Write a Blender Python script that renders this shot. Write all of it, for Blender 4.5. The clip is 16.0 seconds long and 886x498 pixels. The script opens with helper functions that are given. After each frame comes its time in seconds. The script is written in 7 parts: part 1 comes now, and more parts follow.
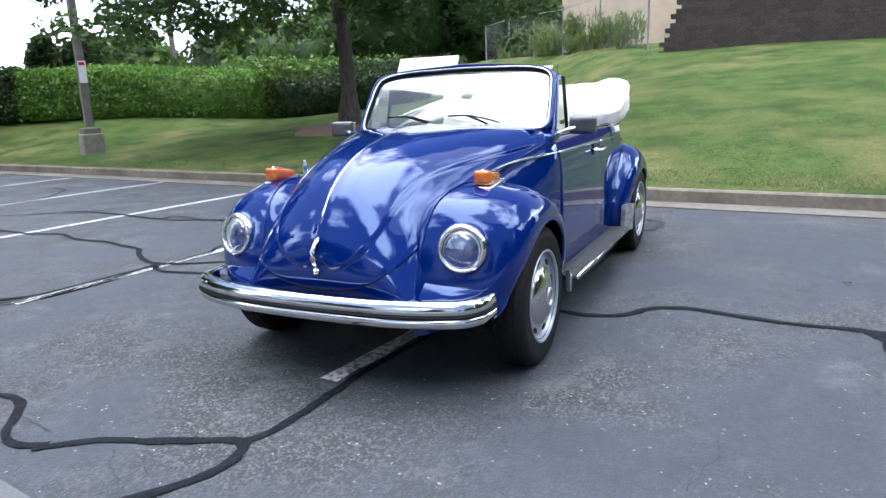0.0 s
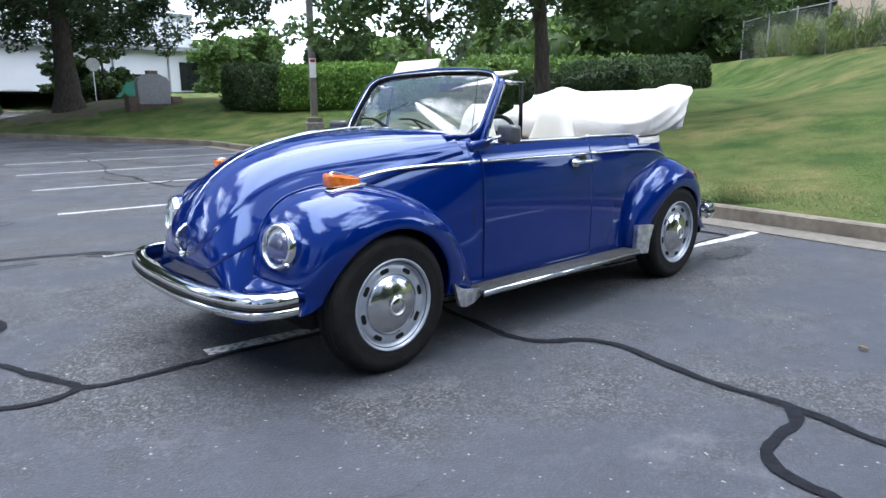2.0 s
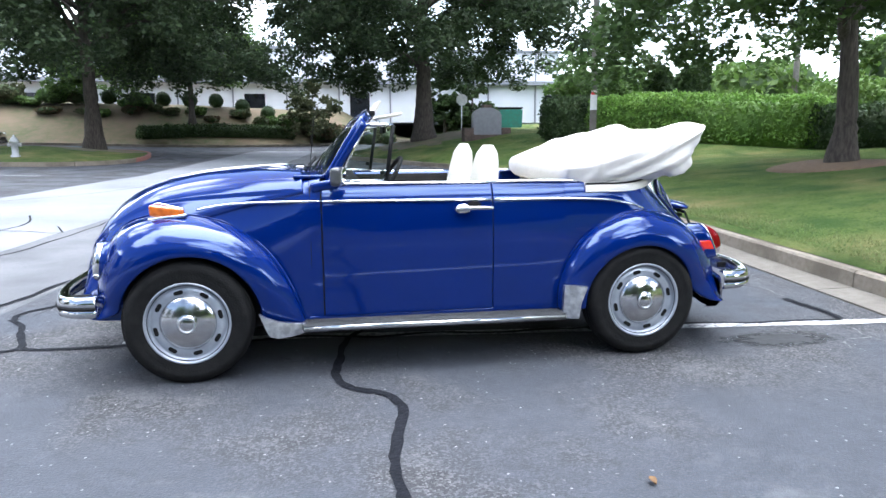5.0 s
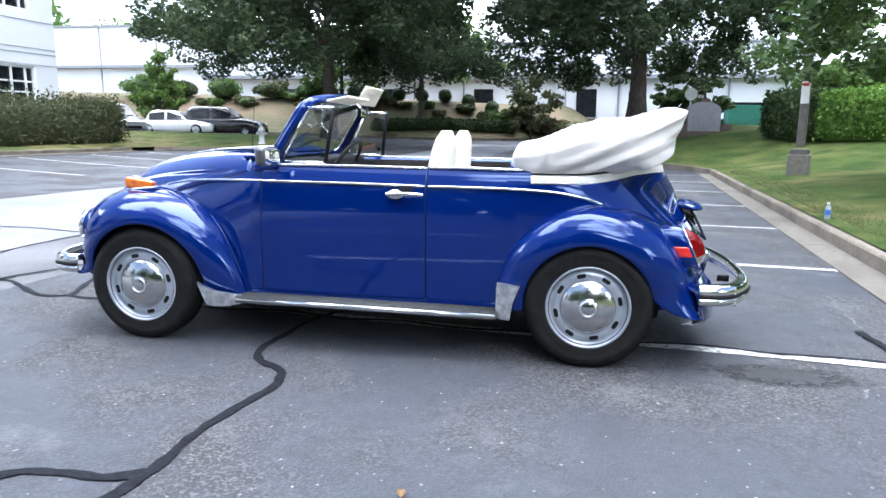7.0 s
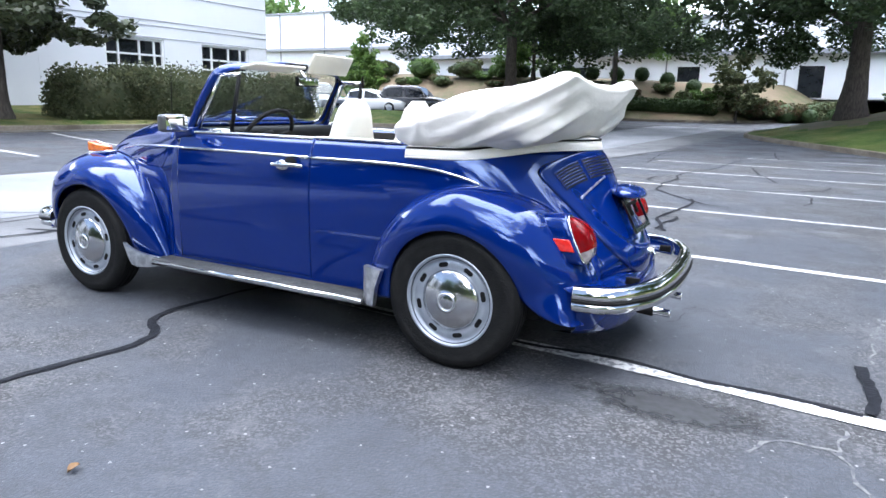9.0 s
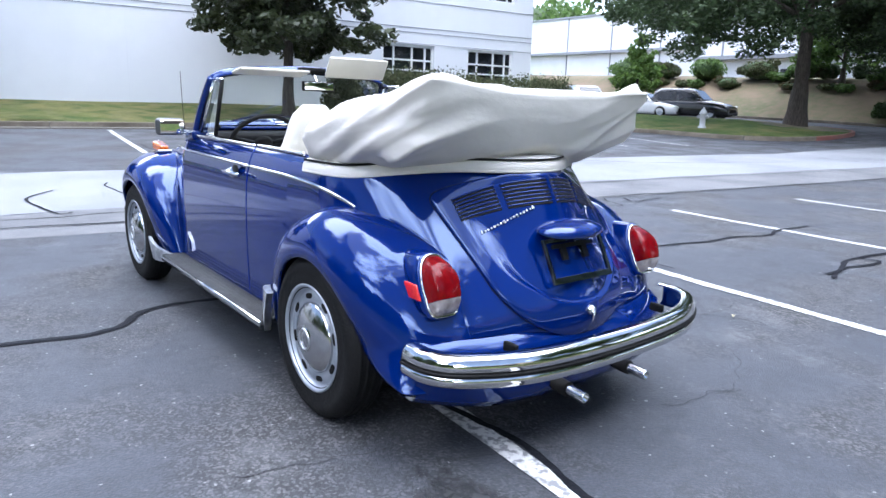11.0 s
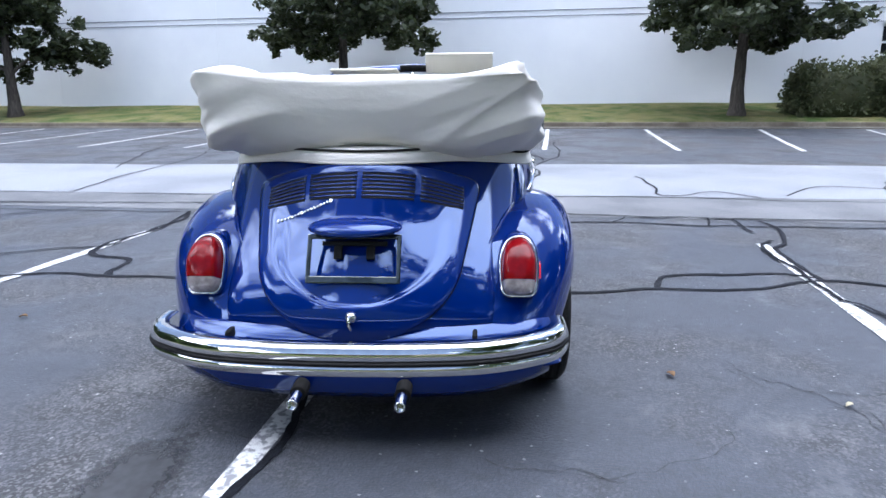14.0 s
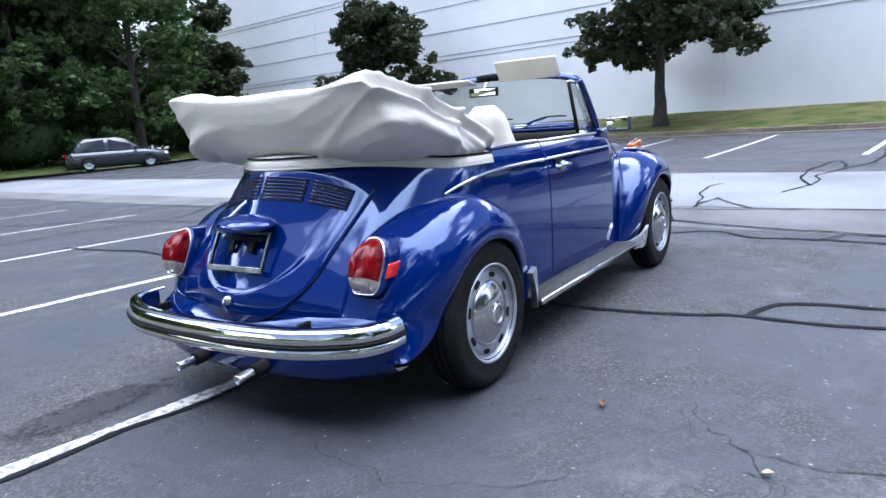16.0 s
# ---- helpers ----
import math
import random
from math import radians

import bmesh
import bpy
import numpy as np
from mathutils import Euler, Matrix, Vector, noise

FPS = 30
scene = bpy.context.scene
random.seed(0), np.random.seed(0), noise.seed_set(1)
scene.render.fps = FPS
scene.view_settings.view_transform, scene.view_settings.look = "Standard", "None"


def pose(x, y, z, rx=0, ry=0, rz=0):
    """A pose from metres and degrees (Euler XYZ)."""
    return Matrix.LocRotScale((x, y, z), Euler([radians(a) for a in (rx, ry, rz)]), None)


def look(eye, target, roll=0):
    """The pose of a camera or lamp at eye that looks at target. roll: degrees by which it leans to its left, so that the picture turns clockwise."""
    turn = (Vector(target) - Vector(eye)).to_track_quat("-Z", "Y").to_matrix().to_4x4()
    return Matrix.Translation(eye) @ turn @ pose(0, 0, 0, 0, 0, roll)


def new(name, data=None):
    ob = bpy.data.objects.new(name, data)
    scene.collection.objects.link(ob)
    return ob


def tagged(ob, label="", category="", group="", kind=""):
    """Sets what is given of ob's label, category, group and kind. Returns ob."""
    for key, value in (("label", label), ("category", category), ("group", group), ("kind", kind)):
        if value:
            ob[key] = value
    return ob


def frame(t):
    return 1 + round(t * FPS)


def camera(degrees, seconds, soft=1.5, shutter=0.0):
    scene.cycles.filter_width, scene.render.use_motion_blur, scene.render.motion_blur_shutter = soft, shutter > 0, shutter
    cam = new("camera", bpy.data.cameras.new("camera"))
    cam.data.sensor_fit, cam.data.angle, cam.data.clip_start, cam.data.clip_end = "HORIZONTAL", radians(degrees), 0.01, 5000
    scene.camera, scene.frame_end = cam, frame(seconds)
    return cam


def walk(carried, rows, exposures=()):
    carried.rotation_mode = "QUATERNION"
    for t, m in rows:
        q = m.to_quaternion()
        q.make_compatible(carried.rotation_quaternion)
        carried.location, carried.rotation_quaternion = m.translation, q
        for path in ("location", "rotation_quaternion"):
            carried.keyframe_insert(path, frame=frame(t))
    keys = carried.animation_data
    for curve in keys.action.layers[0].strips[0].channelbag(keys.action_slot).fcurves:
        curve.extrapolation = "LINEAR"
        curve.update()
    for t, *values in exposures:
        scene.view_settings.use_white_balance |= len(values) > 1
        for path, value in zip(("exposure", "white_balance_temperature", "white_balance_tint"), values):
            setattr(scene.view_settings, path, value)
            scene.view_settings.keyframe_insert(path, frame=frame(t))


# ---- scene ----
cam = camera(66.9, 16.0)
PATH = [
    (0, (3.964, 1.625, 1.184), (2.211, 0.767, 0.746), -2.2),
    (0.5, (3.747, 1.996, 1.179), (2.064, 1.006, 0.745), -1.5),
    (1, (3.487, 2.329, 1.164), (1.914, 1.167, 0.749), -1.4),
    (1.5, (3.214, 2.674, 1.175), (1.772, 1.356, 0.743), -0.8),
    (2, (2.934, 3.002, 1.177), (1.625, 1.551, 0.75), -0.5),
    (2.5, (2.571, 3.283, 1.207), (1.413, 1.709, 0.781), -0.1),
    (3, (2.212, 3.579, 1.218), (1.211, 1.896, 0.809), -0.0),
    (3.5, (1.825, 3.798, 1.205), (0.992, 2.018, 0.832), 0.7),
    (4, (1.417, 3.967, 1.236), (0.763, 2.114, 0.868), 0.7),
    (4.2, (1.239, 4.036, 1.25), (0.65, 2.16, 0.885), 0.3),
    (6.3, (-0.487, 4.168, 1.175), (-0.419, 2.194, 0.861), 1.4),
    (6.5, (-0.636, 4.137, 1.177), (-0.488, 2.170, 0.843), 1.6),
    (7, (-1.042, 4.037, 1.168), (-0.708, 2.097, 0.818), 0.6),
    (7.5, (-1.402, 3.874, 1.142), (-0.894, 1.974, 0.78), 0.7),
    (8, (-1.77, 3.682, 1.143), (-1.128, 1.829, 0.752), 0.8),
    (8.5, (-2.165, 3.482, 1.15), (-1.377, 1.689, 0.745), 0.3),
    (9, (-2.458, 3.265, 1.135), (-1.562, 1.526, 0.72), 1.2),
    (9.2, (-2.601, 3.124, 1.128), (-1.635, 1.424, 0.707), 1.3),
    (11.3, (-3.522, 1.708, 1.225), (-1.915, 0.604, 0.782), 1.8),
    (11.5, (-3.623, 1.594, 1.24), (-1.963, 0.576, 0.783), 1.8),
    (12, (-3.714, 1.24, 1.219), (-1.936, 0.447, 0.763), 1.5),
    (12.5, (-3.852, 0.863, 1.213), (-1.965, 0.346, 0.799), 1.6),
    (13, (-3.916, 0.438, 1.197), (-1.98, 0.158, 0.784), 1.9),
    (13.5, (-3.956, 0.013, 1.176), (-2.007, -0.086, 0.739), 1.1),
    (14, (-3.964, -0.428, 1.178), (-2.017, -0.31, 0.735), -0.4),
    (14.5, (-3.894, -0.868, 1.193), (-1.984, -0.485, 0.742), -2.1),
    (15, (-3.839, -1.326, 1.179), (-1.996, -0.674, 0.758), -3.9),
    (15.5, (-3.686, -1.72, 1.159), (-1.938, -0.832, 0.765), -4.3),
    (16, (-3.508, -2.106, 1.087), (-1.881, -1.002, 0.722), -3.9),
]
walk(cam, [(t, look(eye, aim, roll)) for t, eye, aim, roll in PATH],
     [(0.0, 0.88, 5950, 10), (2.0, 0.80, 5950, 10), (3.5, 1.14, 5950, 10), (7.0, 1.36, 5950, 10), (9.0, 1.32, 5950, 11), (11.5, 1.05, 5700, 13), (12.5, 0.95, 5700, 13), (16.0, 0.90, 5700, 13)])

# ---- world and light ----
world = bpy.data.worlds.new("sky")
scene.world = world
world.use_nodes = True
wn, wl = world.node_tree.nodes, world.node_tree.links
wn.clear()
w_out = wn.new("ShaderNodeOutputWorld")
w_bg = wn.new("ShaderNodeBackground")
w_sky = wn.new("ShaderNodeTexSky")
w_sky.sky_type = 'NISHITA'
w_sky.sun_disc = False
w_sky.sun_elevation = radians(58)
w_sky.sun_rotation = radians(150)
w_sky.air_density = 1.0
w_sky.dust_density = 0.4
w_co = wn.new("ShaderNodeTexCoord")
w_map = wn.new("ShaderNodeMapping")
w_map.inputs["Scale"].default_value = (1.0, 1.0, 1.9)
w_map.inputs["Location"].default_value = (0.7, 0.3, 0.0)
w_noise = wn.new("ShaderNodeTexNoise")
w_noise.inputs["Scale"].default_value = 1.4
w_noise.inputs["Detail"].default_value = 10.0
w_noise.inputs["Roughness"].default_value = 0.53
w_ramp = wn.new("ShaderNodeValToRGB")
w_ramp.color_ramp.elements[0].position = 0.620
w_ramp.color_ramp.elements[0].color = (0.02, 0.02, 0.02, 1)
w_ramp.color_ramp.elements[1].position = 0.705
w_ramp.color_ramp.elements[1].color = (1, 1, 1, 1)
w_mix = wn.new("ShaderNodeMixRGB")
w_mix.inputs[2].default_value = (50.0, 50.4, 51.3, 1)
w_sep = wn.new("ShaderNodeSeparateXYZ")
w_low = wn.new("ShaderNodeMapRange")
w_low.inputs["From Min"].default_value = 0.30
w_low.inputs["From Max"].default_value = 0.06
w_max = wn.new("ShaderNodeMath")
w_max.operation = 'MAXIMUM'
wl.new(w_co.outputs["Generated"], w_sep.inputs["Vector"])
wl.new(w_sep.outputs["Z"], w_low.inputs["Value"])
wl.new(w_co.outputs["Generated"], w_map.inputs["Vector"])
wl.new(w_map.outputs["Vector"], w_noise.inputs["Vector"])
# the cloud cover is thicker overhead
w_side = wn.new("ShaderNodeMath")
w_side.operation = 'MULTIPLY_ADD'
w_side.inputs[1].default_value = 0.20
wl.new(w_sep.outputs["Z"], w_side.inputs[0])
wl.new(w_noise.outputs["Fac"], w_side.inputs[2])
wl.new(w_side.outputs["Value"], w_ramp.inputs["Fac"])
w_dim = wn.new("ShaderNodeMath")
w_dim.operation = 'MULTIPLY'
w_dim.inputs[1].default_value = 0.26
wl.new(w_low.outputs["Result"], w_dim.inputs[0])
wl.new(w_ramp.outputs["Color"], w_max.inputs[0])
wl.new(w_dim.outputs["Value"], w_max.inputs[1])
wl.new(w_max.outputs["Value"], w_mix.inputs[0])
wl.new(w_sky.outputs["Color"], w_mix.inputs[1])
wl.new(w_mix.outputs["Color"], w_bg.inputs["Color"])
w_bg.inputs["Strength"].default_value = 0.10
wl.new(w_bg.outputs["Background"], w_out.inputs["Surface"])

sun_data = bpy.data.lights.new("sun", 'SUN')
sun_data.energy = 0.6
sun_data.angle = radians(60)
sun_data.color = (1.0, 0.96, 0.90)
sun = new("sun", sun_data)
sun.matrix_world = look((-2, 4, 18), (0, 0, 0))


# ---- materials ----
def mat(name, color, rough=0.5, metal=0.0, color2=None, scale=8.0, detail=4.0, bump=0.0, bump_scale=60.0,
        coat=0.0, spec=0.5, color3=None, scale3=0.6, lo=0.35, hi=0.65, island=0.0, objvar=0.0, transmission=0.0, sheen=0.0,
        stretch=(1, 1, 1)):
    """A procedural surface: two colours mixed by a fine noise, a third by a broad one, and a fine relief."""
    m = bpy.data.materials.new(name)
    m.use_nodes = True
    nt = m.node_tree
    n, l = nt.nodes, nt.links
    b = n["Principled BSDF"]
    b.inputs["Base Color"].default_value = (*color, 1)
    b.inputs["Roughness"].default_value = rough
    b.inputs["Metallic"].default_value = metal
    b.inputs["Specular IOR Level"].default_value = spec
    b.inputs["Coat Weight"].default_value = coat
    b.inputs["Coat Roughness"].default_value = 0.03
    b.inputs["Transmission Weight"].default_value = transmission
    b.inputs["Sheen Weight"].default_value = sheen
    co = n.new("ShaderNodeTexCoord")
    mp = n.new("ShaderNodeMapping")
    mp.inputs["Scale"].default_value = stretch
    l.new(co.outputs["Object"], mp.inputs["Vector"])
    vec = mp.outputs["Vector"]
    last = None
    if color2:
        t = n.new("ShaderNodeTexNoise")
        t.inputs["Scale"].default_value = scale
        t.inputs["Detail"].default_value = detail
        r = n.new("ShaderNodeMapRange")
        r.inputs["From Min"].default_value = lo
        r.inputs["From Max"].default_value = hi
        x = n.new("ShaderNodeMixRGB")
        x.inputs[1].default_value = (*color, 1)
        x.inputs[2].default_value = (*color2, 1)
        l.new(vec, t.inputs["Vector"])
        l.new(t.outputs["Fac"], r.inputs["Value"])
        l.new(r.outputs["Result"], x.inputs[0])
        last = x.outputs["Color"]
    if color3:
        t = n.new("ShaderNodeTexNoise")
        t.inputs["Scale"].default_value = scale3
        t.inputs["Detail"].default_value = 5.0
        r = n.new("ShaderNodeMapRange")
        r.inputs["From Min"].default_value = 0.42
        r.inputs["From Max"].default_value = 0.68
        x = n.new("ShaderNodeMixRGB")
        if last:
            l.new(last, x.inputs[1])
        else:
            x.inputs[1].default_value = (*color, 1)
        x.inputs[2].default_value = (*color3, 1)
        l.new(vec, t.inputs["Vector"])
        l.new(t.outputs["Fac"], r.inputs["Value"])
        l.new(r.outputs["Result"], x.inputs[0])
        last = x.outputs["Color"]
    if island or objvar:
        hs = n.new("ShaderNodeHueSaturation")
        r = n.new("ShaderNodeMapRange")
        amount = island or objvar
        r.inputs["To Min"].default_value = 1 - amount
        r.inputs["To Max"].default_value = 1 + amount
        if island:
            g = n.new("ShaderNodeNewGeometry")
            l.new(g.outputs["Random Per Island"], r.inputs["Value"])
        else:
            g = n.new("ShaderNodeObjectInfo")
            l.new(g.outputs["Random"], r.inputs["Value"])
        l.new(r.outputs["Result"], hs.inputs["Value"])
        if last:
            l.new(last, hs.inputs["Color"])
        else:
            hs.inputs["Color"].default_value = (*color, 1)
        last = hs.outputs["Color"]
    if last:
        l.new(last, b.inputs["Base Color"])
    if bump:
        t = n.new("ShaderNodeTexNoise")
        t.inputs["Scale"].default_value = bump_scale
        t.inputs["Detail"].default_value = 5.0
        k = n.new("ShaderNodeBump")
        k.inputs["Strength"].default_value = bump
        k.inputs["Distance"].default_value = 0.02
        l.new(vec, t.inputs["Vector"])
        l.new(t.outputs["Fac"], k.inputs["Height"])
        l.new(k.outputs["Normal"], b.inputs["Normal"])
    return m


M_PAINT = mat("blue_paint", (0.0010, 0.0104, 0.100), 0.05, coat=0.50, color2=(0.0012, 0.0117, 0.111), scale=3.0, spec=0.5)
M_PAINT.node_tree.nodes["Principled BSDF"].inputs["Specular Tint"].default_value = (0.20, 0.45, 1.0, 1.0)
M_PAINT.node_tree.nodes["Principled BSDF"].inputs["Coat IOR"].default_value = 1.55
M_CHROME = mat("chrome", (0.75, 0.75, 0.74), 0.07, 1.0, color2=(0.66, 0.66, 0.66), scale=30)
M_DARKCHROME = mat("tarnished_chrome", (0.16, 0.17, 0.16), 0.18, 1.0, color2=(0.07, 0.08, 0.075), scale=18, lo=0.4, hi=0.6)
M_ALU = mat("polished_aluminium", (0.85, 0.86, 0.87), 0.36, 1.0, color2=(0.5, 0.51, 0.53), scale=25, bump=0.05)
M_SILVER = mat("silver_wheel_paint", (0.40, 0.43, 0.48), 0.34, 0.45, color2=(0.32, 0.35, 0.40), scale=14)
M_RUBBER = mat("tyre_rubber", (0.005, 0.005, 0.0053), 0.7, color2=(0.010, 0.0097, 0.0095), scale=20, spec=0.2, bump=0.25, bump_scale=120)
M_BLACK = mat("black_rubber", (0.006, 0.006, 0.0065), 0.6, color2=(0.011, 0.011, 0.011), scale=40, spec=0.12)
M_MATTING = mat("grey_rubber_mat", (0.026, 0.027, 0.030), 0.7, color2=(0.044, 0.046, 0.050), scale=30, bump=0.3, bump_scale=150)
M_DARKMETAL = mat("dark_underbody", (0.007, 0.007, 0.0075), 0.9, spec=0.2, color2=(0.015, 0.014, 0.013), scale=10)
M_VINYL = mat("cream_vinyl", (0.66, 0.63, 0.545), 0.5, color2=(0.60, 0.57, 0.49), scale=5, bump=0.12, bump_scale=200)
M_COVER = mat("white_canvas", (0.71, 0.68, 0.645), 0.75, color2=(0.65, 0.62, 0.585), scale=3, bump=0.22, bump_scale=13, stretch=(1.0, 0.7, 1.6), color3=(0.55, 0.525, 0.49), scale3=2.2)
M_GLASS = bpy.data.materials.new("clear_glass")
M_GLASS.use_nodes = True
gn, gl = M_GLASS.node_tree.nodes, M_GLASS.node_tree.links
gn.remove(gn["Principled BSDF"])
g_t = gn.new("ShaderNodeBsdfTransparent")
g_t.inputs["Color"].default_value = (0.90, 0.94, 0.92, 1)
g_g = gn.new("ShaderNodeBsdfGlossy")
g_g.inputs["Roughness"].default_value = 0.01
g_f = gn.new("ShaderNodeLayerWeight")
g_f.inputs["Blend"].default_value = 0.5
g_p = gn.new("ShaderNodeMath")
g_p.operation = 'POWER'
g_p.inputs[1].default_value = 3.6
g_k = gn.new("ShaderNodeMath")
g_k.operation = 'MULTIPLY_ADD'
g_k.inputs[1].default_value = 0.80
g_k.inputs[2].default_value = 0.17
g_m = gn.new("ShaderNodeMixShader")
gl.new(g_f.outputs["Facing"], g_p.inputs[0])
gl.new(g_p.outputs["Value"], g_k.inputs[0])
gl.new(g_k.outputs["Value"], g_m.inputs["Fac"])
gl.new(g_t.outputs["BSDF"], g_m.inputs[1])
gl.new(g_g.outputs["BSDF"], g_m.inputs[2])
gl.new(g_m.outputs["Shader"], gn["Material Output"].inputs["Surface"])
M_LENSGLASS = M_GLASS.copy()
M_LENSGLASS.name = "fluted_glass"
for nd in M_LENSGLASS.node_tree.nodes:
    if nd.type == 'BSDF_GLOSSY':
        nd.inputs["Roughness"].default_value = 0.22
    if nd.type == 'MATH' and nd.operation == 'MULTIPLY_ADD':
        nd.inputs[2].default_value = 0.20
M_LENS = mat("clear_ribbed_lens", (0.88, 0.89, 0.90), 0.20, 0.0, color2=(0.72, 0.74, 0.76), scale=14, coat=0.6)
M_AMBER = mat("amber_lens", (0.62, 0.14, 0.006), 0.15, color2=(0.40, 0.07, 0.003), scale=30, coat=1.0)
M_RED = mat("red_lens", (0.17, 0.002, 0.004), 0.16, spec=0.18, color2=(0.11, 0.0012, 0.003), scale=22, coat=0.06)
M_REDBRIGHT = mat("red_reflector", (0.72, 0.02, 0.012), 0.2, color2=(0.55, 0.01, 0.008), scale=60, coat=1.0)
M_CLEARLENS = mat("frosted_lens", (0.34, 0.30, 0.30), 0.15, color2=(0.20, 0.17, 0.17), scale=40, coat=1.0)
M_SHELL = mat("grey_mirror_shell", (0.060, 0.062, 0.066), 0.28, color2=(0.045, 0.046, 0.05), scale=14, coat=0.6)
M_HUB = mat("dulled_hub_chrome", (0.64, 0.64, 0.64), 0.16, 1.0, color2=(0.52, 0.52, 0.53), scale=26)
M_MIRROR = mat("mirror_glass", (0.8, 0.8, 0.8), 0.02, 1.0)



def asphalt_material(name, dark, light, seal, scuff):
    """Worn asphalt: bluish sealer, worn away in patches to the single stones, and pale scuffs."""
    m = bpy.data.materials.new(name)
    m.use_nodes = True
    n, l = m.node_tree.nodes, m.node_tree.links
    b = n["Principled BSDF"]
    b.inputs["Roughness"].default_value = 0.72
    b.inputs["Specular IOR Level"].default_value = 0.4
    co = n.new("ShaderNodeTexCoord")

    def fac(scale, lo, hi, detail, rough=0.6, top=1.0):
        t = n.new("ShaderNodeTexNoise")
        t.inputs["Scale"].default_value = scale
        t.inputs["Detail"].default_value = detail
        t.inputs["Roughness"].default_value = rough
        r = n.new("ShaderNodeMapRange")
        r.inputs["From Min"].default_value = lo
        r.inputs["From Max"].default_value = hi
        r.inputs["To Max"].default_value = top
        l.new(co.outputs["Object"], t.inputs["Vector"])
        l.new(t.outputs["Fac"], r.inputs["Value"])
        return r.outputs["Result"]

    def over(f, a, c):
        x = n.new("ShaderNodeMixRGB")
        for i, v in ((1, a), (2, c)):
            if isinstance(v, tuple):
                x.inputs[i].default_value = (*v, 1)
            else:
                l.new(v, x.inputs[i])
        l.new(f, x.inputs[0])
        return x.outputs["Color"]
    vo = n.new("ShaderNodeTexVoronoi")
    vo.inputs["Scale"].default_value = 105
    sep = n.new("ShaderNodeSeparateColor")
    st = n.new("ShaderNodeMapRange")
    st.inputs["From Min"].default_value = 0.45
    st.inputs["From Max"].default_value = 1.0
    l.new(co.outputs["Object"], vo.inputs["Vector"])
    l.new(vo.outputs["Color"], sep.inputs["Color"])
    l.new(sep.outputs["Red"], st.inputs["Value"])
    stones = over(st.outputs["Result"], dark, light)
    stones = over(fac(30, 0.45, 0.75, 6, 0.7, 0.6), stones, tuple(0.5 * v for v in dark))
    sealer = over(st.outputs["Result"], seal, tuple(1.45 * v for v in seal))
    sealer = over(fac(5.0, 0.35, 0.75, 8, 0.65, 0.7), sealer, tuple(0.72 * v for v in seal))
    worn = fac(0.75, 0.455, 0.60, 9, 0.62)
    col = over(worn, sealer, stones)
    col = over(fac(13, 0.50, 0.78, 5, 0.6, 0.55), col, tuple(0.62 * v for v in dark))
    col = over(fac(1.6, 0.55, 0.72, 12, 0.74, 0.62), col, scuff)
    # sparse pale cells painted into the colour for glints on the stones
    glint = n.new("ShaderNodeMapRange")
    glint.inputs["From Min"].default_value = 0.9955
    glint.inputs["From Max"].default_value = 0.999
    glint.inputs["To Max"].default_value = 0.5
    l.new(sep.outputs["Green"], glint.inputs["Value"])
    col = over(glint.outputs["Result"], col, (0.42, 0.42, 0.42))
    rg = n.new("ShaderNodeMapRange")
    rg.inputs["To Min"].default_value = 0.58
    rg.inputs["To Max"].default_value = 0.85
    l.new(worn, rg.inputs["Value"])
    l.new(rg.outputs["Result"], b.inputs["Roughness"])
    l.new(col, b.inputs["Base Color"])
    t = n.new("ShaderNodeTexNoise")
    t.inputs["Scale"].default_value = 95
    t.inputs["Detail"].default_value = 4
    k = n.new("ShaderNodeBump")
    k.inputs["Strength"].default_value = 0.45
    k.inputs["Distance"].default_value = 0.012
    l.new(co.outputs["Object"], t.inputs["Vector"])
    l.new(t.outputs["Fac"], k.inputs["Height"])
    l.new(k.outputs["Normal"], b.inputs["Normal"])
    return m


M_ASPHALT = asphalt_material("asphalt", (0.033, 0.0333, 0.0365), (0.122, 0.121, 0.124), (0.0405, 0.0447, 0.0555), (0.142, 0.145, 0.154))
M_ASPHALT_OLD = mat("old_asphalt", (0.185, 0.192, 0.213), 0.75, color2=(0.25, 0.257, 0.272), scale=140, detail=6, bump=0.45, bump_scale=200,
                    color3=(0.150, 0.157, 0.175), scale3=0.4)
M_ASPHALT_MID = mat("grey_old_asphalt", (0.112, 0.114, 0.120), 0.8, color2=(0.160, 0.162, 0.168), scale=120, detail=6, bump=0.45, bump_scale=180,
                    color3=(0.082, 0.084, 0.090), scale3=0.9)
M_TAR = mat("tar", (0.005, 0.0056, 0.008), 0.75, color2=(0.011, 0.0118, 0.016), spec=0.12, scale=25, bump=0.3, bump_scale=60)
M_LINE = mat("worn_white_paint", (0.56, 0.56, 0.55), 0.7, color2=(0.20, 0.20, 0.21), scale=34, detail=10, lo=0.46, hi=0.58, bump=0.2, bump_scale=150)
M_KERB = mat("weathered_concrete", (0.165, 0.140, 0.108), 0.9, color2=(0.22, 0.19, 0.15), scale=18, color3=(0.105, 0.088, 0.066), scale3=1.6, bump=0.4, bump_scale=80)
M_GUTTER = mat("pale_concrete", (0.165, 0.150, 0.128), 0.9, color2=(0.125, 0.112, 0.093), scale=14, color3=(0.105, 0.092, 0.076), scale3=1.2, bump=0.35, bump_scale=90)
M_REDKERB = mat("faded_red_paint", (0.30, 0.10, 0.075), 0.85, color2=(0.22, 0.12, 0.10), scale=12)
